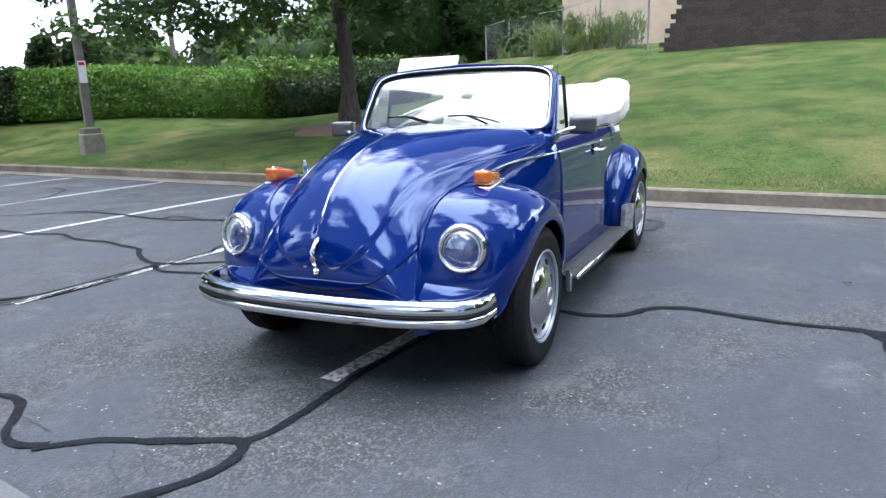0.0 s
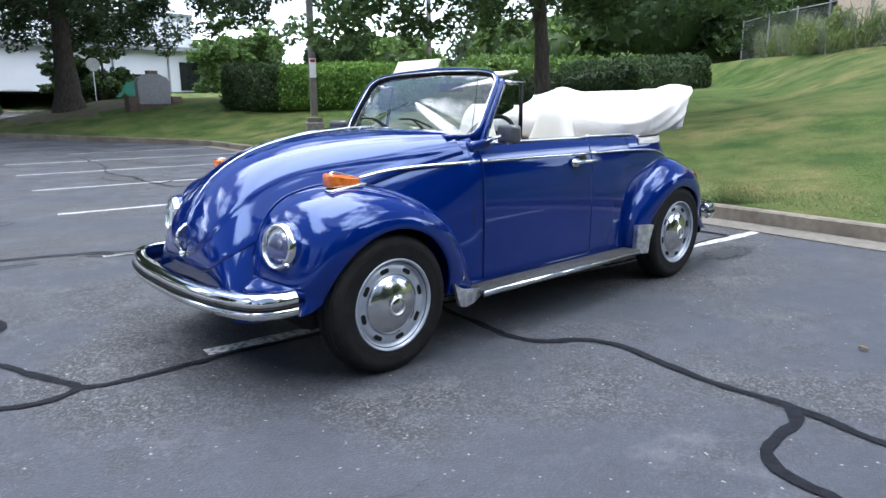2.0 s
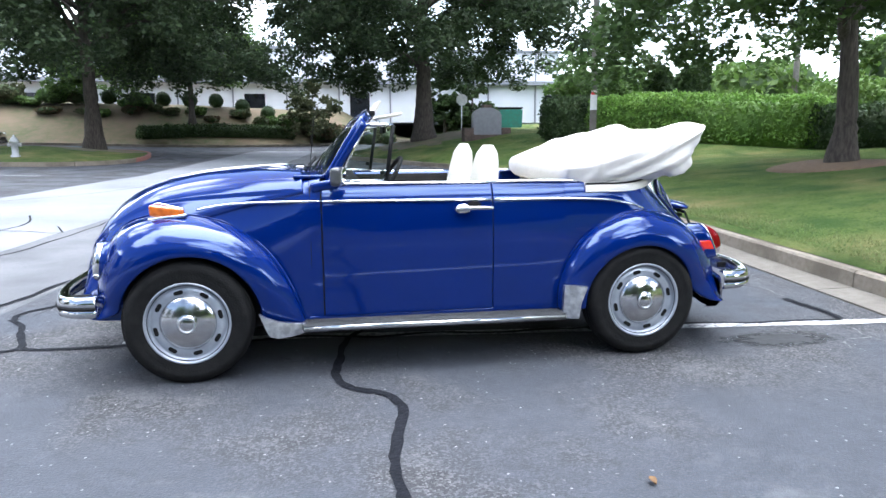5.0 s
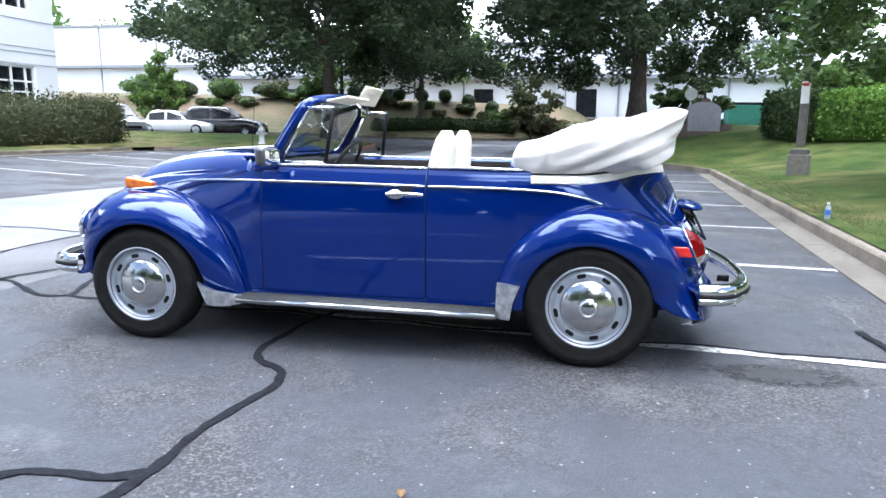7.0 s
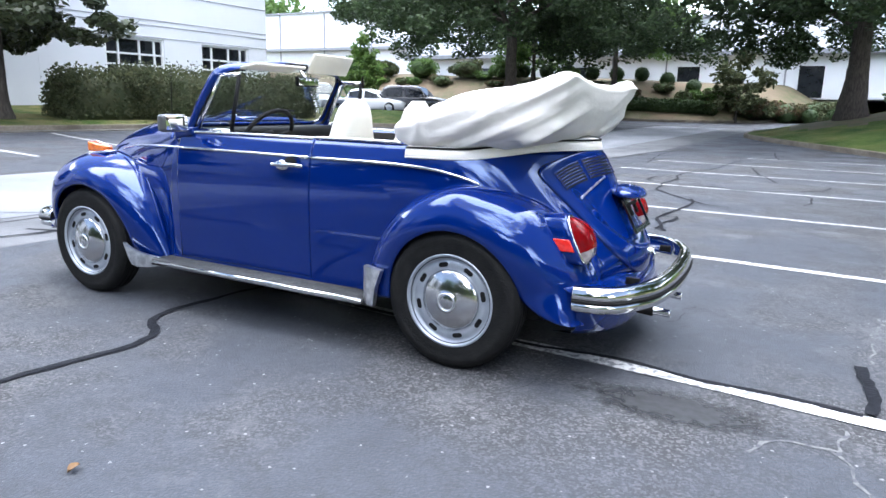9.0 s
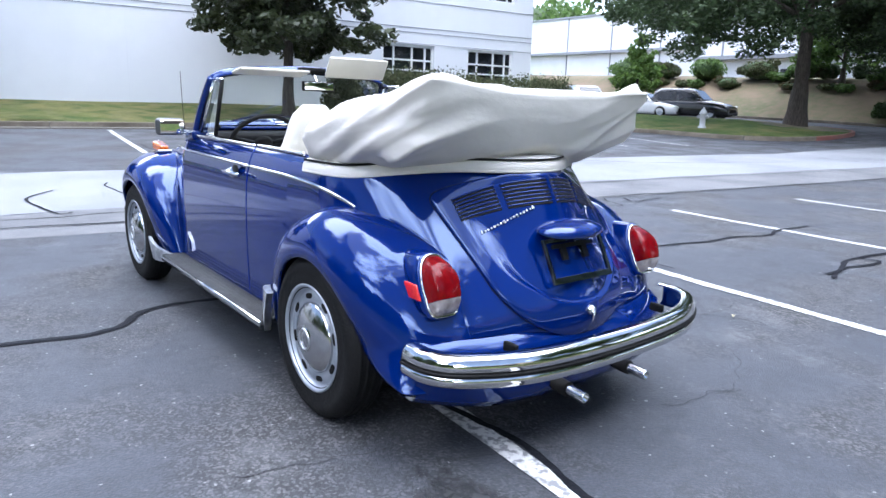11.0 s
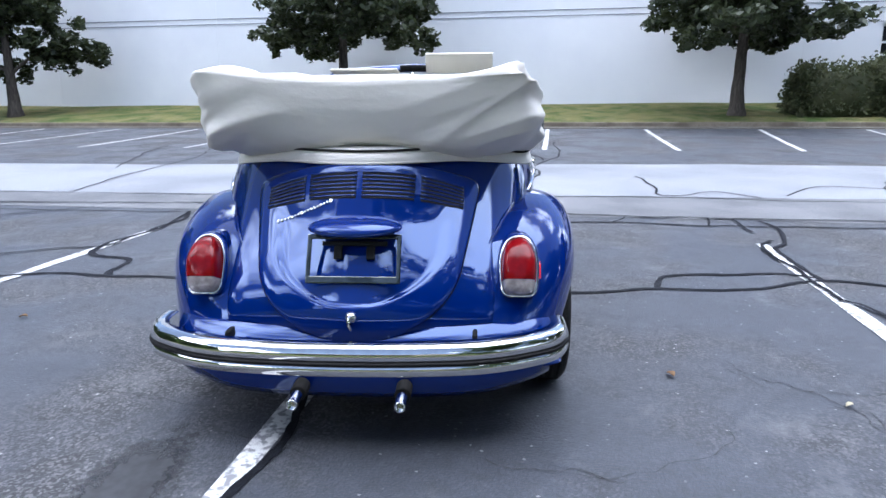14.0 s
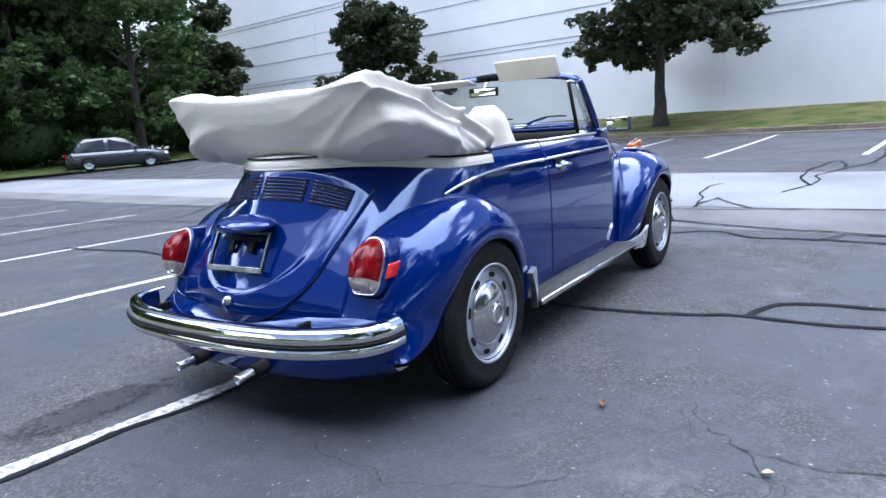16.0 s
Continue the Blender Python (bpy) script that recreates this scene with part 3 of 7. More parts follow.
def ribbon(points, width, lift, jitter=0.0, step=0.10, taper=True, seed=1, ragged=0.0):
    """A flat band on the paving along a path through a few places."""
    path = smooth_path([(x, y, 0) for x, y in points], 10)
    out, last = [path[0]], path[0]
    for p in path[1:]:
        if (p - last).length >= step:
            out.append(p)
            last = p
    rng = random.Random(seed)
    rows = []
    n = len(out)
    for i, p in enumerate(out):
        t = (out[min(i + 1, n - 1)] - out[max(i - 1, 0)]).normalized()
        s = Vector((-t.y, t.x, 0))
        w = width * 0.5
        if taper:
            w *= 0.65 + 0.5 * (0.5 + 0.5 * noise.noise((p.x * 3, p.y * 3, seed)))
        off = jitter * noise.noise((p.x * 2.2, p.y * 2.2, seed + 9))
        q = p + s * off
        a, c = w * (1 + ragged * rng.uniform(-1, 1)), w * (1 + ragged * rng.uniform(-1, 1))
        row = [q - s * a, q, q + s * c]
        rows.append([(r.x, r.y, lot_height(r.x, r.y) + lift) for r in row])
    return grid_mesh(rows)


# strips of old asphalt down the aisle: a grey one, and a paler one beside it
def aisle_strip(name, near, far, material, label, lift):
    rows = []
    for v in np.arange(-34, 27, 0.35):
        a = float(np.interp(v, [p[0] for p in near], [p[1] for p in near])) + 0.07 * noise.noise((v * 0.9, 3, lift * 900))
        c = float(np.interp(v, [p[0] for p in far], [p[1] for p in far])) + 0.10 * noise.noise((v * 0.7, 8, lift * 900))
        rows.append([tuple(lot(u, v) + Vector((0, 0, lift))) for u in np.linspace(a, c, 9)])
    return part(name, grid_mesh(rows), material, paving, label)


PALE_NEAR = [(-34, 4.25), (-5, 4.35), (1, 4.15), (4, 3.85), (27, 3.6)]
aisle_strip("old_asphalt_strip", PALE_NEAR, [(-34, 7.6), (-9, 7.75), (-4, 8.0), (1.5, 7.7), (6, 7.15), (27, 6.8)], M_ASPHALT_OLD, "pale worn strip of old asphalt", 0.004)
aisle_strip("old_asphalt_strip", [(-34, 2.75), (0, 2.84), (27, 2.5)], [(v, u - 0.012) for v, u in PALE_NEAR], M_ASPHALT_MID, "grey worn strip of old asphalt", 0.003)

# painted stall lines
STALL = 2.64
for k in range(-8, 10):
    v = 0.14 + STALL * k
    if v < -16.5 or v > 26:
        continue
    a, c = lot(1.73 + (0.0 if k > -6 else -1.5), v), lot(-3.2, v)
    part("stall_line", ribbon([a.xy, ((a + c) / 2).xy, c.xy], 0.092, 0.005, 0.012, 0.12, False, 40 + k, 0.16), M_LINE, paving)
for k in range(-6, 9):
    v = -0.62 + 2.71 * k
    lean = 0.35 if k < -1 else 0.0
    a, c = lot(10.4, v + lean), lot(16.1, v - lean)
    part("stall_line", ribbon([a.xy, ((a + c) / 2).xy, c.xy], 0.11, 0.005, 0.01, 0.2, False, 80 + k, 0.1), M_LINE, paving)

# bands of tar poured over the cracks
def tar_seam(order, width, *path):
    """One poured line of tar, each a little higher than the last."""
    part("tar_seam", ribbon(list(path), width * 0.92, 0.0052 + 0.0002 * order, 0.06, 0.04, True, order, 0.30), M_TAR, paving, smooth=False)


tar_seam(0, 0.050, (2.62, -0.72), (2.47, -0.50), (2.33, -0.10), (2.28, 0.00), (2.06, 0.02), (1.80, 0.052), (1.5, 0.068), (1.1, 0.08), (0.3, 0.12), (-0.6, 0.20), (-1.2, 0.245))
tar_seam(1, 0.044, (-1.1, 0.238), (-1.65, 0.278), (-2.2, 0.318), (-2.85, 0.365))
tar_seam(2, 0.055, (2.31, -0.02), (2.44, 0.00), (2.71, -0.10), (3.1, -0.3), (3.5, -0.2))
tar_seam(3, 0.042, (2.38, -1.45), (2.40, -1.18), (2.51, -1.03), (2.59, -0.93), (2.63, -0.80), (2.60, -0.68))
tar_seam(4, 0.055, (0.40, 0.10), (0.46, 0.45), (0.53, 0.73), (0.44, 0.95), (0.27, 1.08), (0.22, 1.25), (0.25, 1.55), (0.29, 1.85), (0.31, 2.08), (0.35, 2.35), (0.34, 2.6), (0.28, 3.2), (0.4, 4.2), (0.3, 5.6))
tar_seam(5, 0.060, (0.33, 2.09), (0.43, 2.15), (0.61, 2.19), (0.78, 2.25), (0.95, 2.6), (1.3, 2.7), (1.8, 2.6), (2.3, 2.56), (2.84, 2.66))
tar_seam(6, 0.035, (4.45, 5.5), (4.27, 3.58), (4.13, 2.4), (3.90, 0.77), (4.0, -0.8), (4.05, -2.4), (3.7, -4.1), (3.4, -8), (2.6, -14))
tar_seam(7, 0.030, (3.1, 6.2), (2.92, 3.15), (2.94, 2.73), (2.84, 2.66))
tar_seam(9, 0.050, (0.40, 0.10), (0.05, -0.35), (0.0, -0.8), (0.07, -1.25), (0.11, -1.5), (0.16, -2.1), (0.33, -2.62), (-0.05, -3.4), (-0.2, -4.3), (-0.28, -4.75), (-0.2, -5.12), (-0.25, -5.7))
tar_seam(10, 0.045, (0.11, -1.5), (0.42, -1.64), (0.5, -2.15), (0.49, -2.4), (0.36, -2.6))
tar_seam(11, 0.045, (-1.45, -3.4), (-1.2, -4.2), (-1.33, -5.05), (-1.35, -5.9), (-0.9, -6.6), (-0.65, -7.4), (-0.7, -8.6), (-0.6, -9.9))
tar_seam(12, 0.045, (-0.65, -7.4), (-1.3, -7.9), (-1.9, -7.6), (-2.8, -8.2), (-3.0, -8.9))
tar_seam(13, 0.045, (12.0, -2.05), (9.2, -1.9), (7.3, -1.25), (6.5, -1.32), (5.4, -1.02))
tar_seam(14, 0.058, (-2.85, 0.37), (-2.89, 0.10), (-2.87, -0.10), (-2.86, -0.22))
tar_seam(15, 0.045, (2.38, -1.40), (2.36, -1.62), (2.38, -1.75), (2.28, -2.16), (2.20, -2.49), (2.21, -2.81), (2.14, -3.89), (2.17, -4.34), (2.33, -4.59))
tar_seam(16, 0.035, (5.2, 1.3), (5.6, 1.9), (4.9, 2.3), (4.3, 2.5))
tar_seam(17, 0.035, (5.0, -7.2), (4.6, -6.0), (4.9, -4.8), (4.1, -4.0))
tar_seam(18, 0.030, (-0.30, -8.39), (-0.40, -9.17), (-0.75, -8.74), (-0.57, -8.16), (-0.30, -8.39))
tar_seam(19, 0.035, (-0.63, -9.89), (-1.01, -11.39), (-1.32, -14.51))
tar_seam(20, 0.040, (-1.70, -12.3), (-1.93, -10.69), (-2.28, -9.2))
tar_seam(21, 0.030, (-2.61, -7.42), (-2.74, -7.15), (-2.70, -6.53), (-2.64, -6.24))
tar_seam(22, 0.035, (-1.31, -6.1), (-1.49, -5.65), (-1.83, -5.49))
tar_seam(23, 0.040, (-1.33, -3.49), (-1.40, -4.33), (-1.24, -4.40), (-1.38, -5.46))
tar_seam(24, 0.035, (-1.95, -18.28), (-2.15, -15.74), (-2.77, -14.74))
tar_seam(25, 0.040, (5.97, -2.65), (5.03, -2.67), (4.24, -2.53), (4.10, -2.74), (4.44, -3.25), (4.25, -3.45), (3.93, -3.66))
tar_seam(26, 0.045, (2.45, -3.05), (2.17, -3.06), (1.51, -2.88), (1.20, -2.67), (0.50, -2.63), (0.33, -2.62))
tar_seam(27, 0.035, (0.90, 3.32), (1.15, 3.02), (1.22, 2.69), (1.61, 2.60), (2.14, 2.54), (2.92, 2.70))
tar_seam(28, 0.035, (4.44, 4.91), (6.38, 5.17), (9.14, 5.24), (10.81, 5.69))
tar_seam(29, 0.035, (7.24, 5.88), (10.11, 6.77), (11.68, 7.01))
tar_seam(30, 0.045, (6.03, -1.24), (7.47, -1.04), (9.28, -1.34), (8.24, -1.55))
tar_seam(31, 0.030, (4.15, -0.33), (4.99, -0.18), (5.88, -0.05), (6.35, -0.17))
tar_seam(32, 0.030, (4.05, -0.3), (4.89, -0.40), (4.41, -0.61), (4.05, -0.9))
tar_seam(33, 0.030, (5.29, -5.81), (3.92, -5.10), (4.09, -5.72))
tar_seam(34, 0.035, (5.82, 0.55), (5.22, 0.90), (4.6, 0.86), (4.08, 0.77), (4.13, 0.65))
tar_seam(35, 0.035, (2.11, -5.60), (1.82, -5.45), (1.89, -6.11))
tar_seam(36, 0.040, (8.3, -8.5), (6.5, -9.6), (5.2, -11.5), (4.2, -15))
tar_seam(37, 0.035, (1.2, 9.2), (1.9, 7.4), (2.3, 5.2), (3.2, 3.9))
tar_seam(38, 0.035, (-0.8, 6.4), (0.9, 6.9), (2.4, 6.6), (4.1, 7.6))

tar_seam(39, 0.050, (3.6, 9.5), (3.5, 3.71), (3.45, 2.0), (3.35, 0.6), (3.10, -0.45), (2.82, -1.25), (2.72, -1.76), (2.61, -2.65), (2.34, -5.21), (2.07, -7.34), (1.46, -12.55), (1.0, -17.0))
tar_seam(41, 0.028, (2.34, -1.65), (2.47, -1.74), (2.67, -1.84))
tar_seam(42, 0.026, (2.19, -2.49), (2.40, -2.55), (2.62, -2.58))
tar_seam(43, 0.026, (2.58, -2.81), (2.21, -2.81), (1.90, -2.79))
tar_seam(44, 0.026, (2.17, -4.34), (1.90, -4.70), (1.68, -4.97), (2.00, -5.16), (2.23, -5.33))
tar_seam(45, 0.028, (0.59, -17.94), (0.68, -15.52), (0.41, -12.25))
tar_seam(46, 0.034, (1.55, -2.79), (1.32, -2.63), (0.87, -2.57), (0.57, -2.55), (0.29, -2.53), (0.07, -2.53), (-0.10, -2.53), (-0.19, -2.58), (-0.38, -2.57), (-0.62, -2.55))


def jagged(points, seed, amount=0.02):
    """Breaks a path into short crooked pieces."""
    rng = random.Random(seed)
    out = []
    for (x0, y0), (x1, y1) in zip(points, points[1:]):
        n = max(2, int(math.hypot(x1 - x0, y1 - y0) / 0.045))
        for k in range(n):
            t = k / n
            out.append((x0 + (x1 - x0) * t + rng.uniform(-amount, amount), y0 + (y1 - y0) * t + rng.uniform(-amount, amount)))
    return out + [points[-1]]


# pale weathered cracks near the kerb
for i, pts in enumerate(([(-2.77, 0.55), (-2.74, 0.73), (-2.76, 0.93), (-2.79, 1.15)], [(-2.97, -1.19), (-2.90, -0.51), (-2.90, -0.26)], [(-2.74, 0.73), (-2.55, 0.80), (-2.45, 0.95)])):
    part("pale_crack", ribbon(jagged(pts, i), 0.014, 0.0026 + 0.0001 * i, 0.12, 0.035, True, 120 + i, 0.8), M_PALECRACK, paving, smooth=False)
# hairline cracks and a damp patch
for i, pts in enumerate(([(-1.05, -1.52), (-1.23, -1.60), (-1.36, -1.77), (-1.53, -1.85), (-1.69, -1.86)], [(-1.93, -0.44), (-2.01, -0.55), (-2.00, -0.73), (-2.06, -0.88)],
                         [(-1.48, 1.18), (-1.51, 1.04), (-1.54, 0.87), (-1.59, 0.68)], [(-1.36, -1.77), (-1.40, -1.95), (-1.34, -2.15)], [(-1.14, -1.49), (-1.35, -1.62)], [(-1.48, -1.80), (-1.55, -1.90), (-1.68, -1.87)], [(2.47, -1.03), (2.52, -0.78)], [(2.54, -0.43), (2.67, -0.18), (2.74, -0.18)], [(2.50, -0.34), (2.60, -0.16)])):
    part("hairline_crack", ribbon(jagged(pts, 50 + i, 0.016), 0.0058, 0.0034 + 0.00005 * i, 0.0, 0.012, True, 90 + i, 0.8), M_CRACK, paving, smooth=False)
for i in range(20):
    rng = random.Random(300 + i)
    x, y = rng.uniform(-3.0, 4.2), rng.uniform(-5, 5)
    a = rng.uniform(0, 6.28)
    pts = [(x, y)]
    for k in range(rng.randint(3, 6)):
        a += rng.uniform(-0.7, 0.7)
        x, y = x + 0.13 * math.cos(a), y + 0.13 * math.sin(a)
        pts.append((x, y))
    part("hairline_crack", ribbon(jagged(pts, 70 + i, 0.014), 0.0036, 0.003 + 0.00005 * i, 0.05, 0.02, True, 60 + i, 0.6), M_CRACK, paving, smooth=False)
b = bmesh.new()
ring = [b.verts.new((-2.15 + 0.42 * math.cos(a) * (1 + 0.6 * noise.noise((math.cos(a) * 3, math.sin(a) * 3, 5))),
                     0.68 + 0.20 * math.sin(a) * (1 + 0.7 * noise.noise((math.cos(a) * 3, math.sin(a) * 3, 8))), 0.004))
        for a in np.linspace(0, 2 * math.pi, 40, endpoint=False)]
b.faces.new(ring)
part("oil_stain", b, M_STAIN, paving)


# ---- kerbs ----
KERB_PROFILE = [(0.0, -0.25), (0.0, 0.11), (-0.012, 0.14), (-0.04, 0.155), (-0.13, 0.16), (-0.15, 0.14), (-0.15, -0.25)]


def kerb_line(points, joint, material=M_KERB, side=1, gutter=True, name="kerb"):
    """Kerb stones end to end along a line; side says on which hand the grass lies."""
    path = [Vector((x, y, 0)) for x, y in points]
    length = 0.0
    cum = [0.0]
    for a, c in zip(path, path[1:]):
        length += (c - a).length
        cum.append(length)

    def at(s):
        s = max(0.0, min(length, s))
        for i in range(len(path) - 1):
            if s <= cum[i + 1]:
                t = (s - cum[i]) / max(1e-6, cum[i + 1] - cum[i])
                p = path[i].lerp(path[i + 1], t)
                return Vector((p.x, p.y, lot_height(p.x, p.y)))
        p = path[-1]
        return Vector((p.x, p.y, lot_height(p.x, p.y)))
    owner = empty(name, "weathered grey concrete kerb edging the lawn", "kerb", kind="structure")
    n = max(1, round(length / joint))
    prof = [(side * s, h) for s, h in KERB_PROFILE]
    apron = [(-side * 0.45, -0.05), (-side * 0.45, 0.012), (side * 0.01, 0.03), (side * 0.01, -0.05)]
    for i in range(n):
        a, c = length * i / n + 0.006, length * (i + 1) / n - 0.006
        k = max(2, int((c - a) / 0.5))
        line = [at(a + (c - a) * j / k) for j in range(k + 1)]
        part("kerb_stone", sweep(line, prof), material, owner, smooth=False)
        if gutter:
            part("gutter_slab", sweep(line, apron), M_GUTTER, owner, smooth=False)
    return owner


kerb_line(REAR_KERB, 3.05, side=1)
kerb_line(ISLAND_KERB, 3.0, side=1, gutter=False)
kerb_line(BANK_KERB, 6.0, side=1, gutter=False)
strip_kerb = kerb_line(STRIP_KERB, 3.0, side=1, gutter=False)
for o in [c for c in strip_kerb.children if c.name.startswith("kerb_stone")][-7:-3]:
    o.data.materials[0] = M_REDKERB
kerb_line(FRONT_KERB, 3.05, side=1)


# ---- trees, hedges and other planting ----
def leaf_cloud(centres, count, size, seed, flat=0.5, aspect=0.55):
    """Many small folded leaf clumps about a list of (centre, radii). Returns vertices and faces."""
    rng = np.random.default_rng(seed)
    weights = np.array([r[0] * r[1] * r[2] for _, r in centres]) ** 0.67
    pick = rng.choice(len(centres), size=count, p=weights / weights.sum())
    c = np.array([list(p) for p, _ in centres])[pick]
    r = np.array([list(q) for _, q in centres])[pick]
    d = rng.normal(size=(count, 3))
    d /= np.linalg.norm(d, axis=1)[:, None]
    rad = rng.uniform(0.25, 1.0, count) ** 0.45
    p = c + d * r * rad[:, None]
    a = rng.normal(size=(count, 3))
    a[:, 2] *= flat
    a /= np.linalg.norm(a, axis=1)[:, None]
    nrm = d + 0.9 * rng.normal(size=(count, 3))
    s = np.cross(a, nrm)
    s /= np.linalg.norm(s, axis=1)[:, None] + 1e-9
    k = size * rng.uniform(0.6, 1.5, count)[:, None]
    up = np.cross(s, a)
    v = np.empty((count, 4, 3))
    v[:, 0] = p - a * k
    v[:, 1] = p + s * k * aspect + up * k * 0.2
    v[:, 2] = p + a * k
    v[:, 3] = p - s * k * aspect + up * k * 0.2
    return v.reshape(-1, 3)


def leaf_mesh(name, verts, material, parent, label=""):
    n = len(verts) // 4
    me = bpy.data.meshes.new(name)
    me.vertices.add(n * 4)
    me.vertices.foreach_set("co", verts.astype(np.float32).ravel())
    me.loops.add(n * 4)
    me.loops.foreach_set("vertex_index", np.arange(n * 4, dtype=np.int32))
    me.polygons.add(n)
    me.polygons.foreach_set("loop_start", np.arange(0, n * 4, 4, dtype=np.int32))
    me.update(calc_edges=True)
    me.validate()
    me.materials.append(material)
    ob = new(name, me)
    ob.parent = parent
    if label:
        ob["label"] = label
    return ob


def tree(x, y, height, trunk_r, crown, leaves, size, material, label, seed, trunk_h=None, z=None, limbs=7, lean=(0, 0), spread=1.0, taper=False, group="", limb_k=0.36):
    """A tapered trunk with limbs and a crown of clumps. crown: half width, bottom height, top height."""
    rng = random.Random(seed)
    base = Vector((x, y, ground_at(x, y) if z is None else z))
    owner = empty("tree", label, "tree", Matrix.Translation(base), group)
    half, low, high = crown
    th = trunk_h or (low + 0.55 * (high - low))
    top = Vector((lean[0], lean[1], th))
    trunk = bmesh.new()
    pts = [(0, 0, -0.25), (0.02 * rng.uniform(-1, 1), 0.02, th * 0.25), (lean[0] * 0.4 + rng.uniform(-.05, .05), lean[1] * 0.4 + rng.uniform(-.05, .05), th * 0.6), tuple(top)]
    path = smooth_path(pts, 7)
    ks = []
    for q in path:
        t = clamp01(q.z / th)
        ks.append(1.0 - 0.72 * t + 0.50 * math.exp(-max(q.z, 0) / (trunk_r * 1.5)))
    sweep(path, circle(trunk_r, 14), bm=trunk, scale=ks)
    for v in trunk.verts:
        v.co += Vector((v.co.x, v.co.y, 0)).normalized() * trunk_r * 0.16 * noise.noise((v.co.x * 7, v.co.y * 7, v.co.z * 2 + seed)) if v.co.length > 0 else Vector()
    part("trunk", trunk, M_BARK, owner)
    centres = []
    for i in range(limbs):
        a = 2 * math.pi * (i + rng.uniform(-.3, .3)) / limbs
        t = rng.uniform(0.0, 1.0)
        h0 = low * 0.9 + (th * 0.95 - low * 0.9) * t
        k = math.sin(math.pi * clamp01(0.25 + 0.65 * t)) if not taper else (1.0 - 0.8 * t)
        reach = half * (0.55 + 0.45 * rng.random()) * k * spread
        h1 = h0 + (0.25 + 0.35 * rng.random()) * reach
        p0 = Vector((lean[0] * h0 / th, lean[1] * h0 / th, h0))
        p2 = Vector((math.cos(a) * reach, math.sin(a) * reach, h1))
        p1 = p0.lerp(p2, 0.5) + Vector((0, 0, 0.12 * reach))
        limb = tube([tuple(p0), tuple(p1), tuple(p2)], trunk_r * limb_k, 7, smooth_n=5, scale=(1.0, 0.25))
        part("limb", limb, M_BARK, owner)
        for f in (0.55, 0.8, 1.0):
            q = p0.lerp(p2, f) + Vector((rng.uniform(-.3, .3), rng.uniform(-.3, .3), rng.uniform(0, .35))) * half * 0.3
            rr = half * rng.uniform(0.20, 0.36)
            centres.append((q, (rr, rr, rr * 0.62)))
    n_extra = 26
    for i in range(n_extra):
        t = rng.random()
        h = low + (high - low) * t
        k = (math.sin(math.pi * clamp01(0.12 + 0.80 * t)) ** 0.7) if not taper else (1.0 - 0.85 * t)
        a = rng.uniform(0, 6.28)
        rr = half * rng.uniform(0.17, 0.34)
        reach = (half - rr * 0.5) * k * math.sqrt(rng.uniform(0.1, 1.0))
        centres.append((Vector((math.cos(a) * reach, math.sin(a) * reach, h)), (rr, rr, rr * 0.6)))
    for i in range(0 if taper else 16):
        a = 2 * math.pi * (i + rng.uniform(-.4, .4)) / 16
        reach = half * rng.uniform(0.45, 0.95)
        rr = half * rng.uniform(0.12, 0.22)
        centres.append((Vector((math.cos(a) * reach, math.sin(a) * reach, low + rng.uniform(-0.05, 0.22) * (high - low))), (rr * 1.2, rr * 1.2, rr * 0.6)))
    tufts = []
    for c, r in centres:
        for _ in range(9):
            d = Vector((rng.gauss(0, 1), rng.gauss(0, 1), rng.gauss(0, 1))).normalized() * rng.uniform(0.35, 1.0)
            k = r[0] * rng.uniform(0.22, 0.44)
            tufts.append(((c.x + d.x * r[0], c.y + d.y * r[1], c.z + d.z * r[2]), (k, k, k * 0.72)))
    v = leaf_cloud(tufts, leaves, size, seed)
    leaf_mesh("crown", v, material, owner)
    return owner


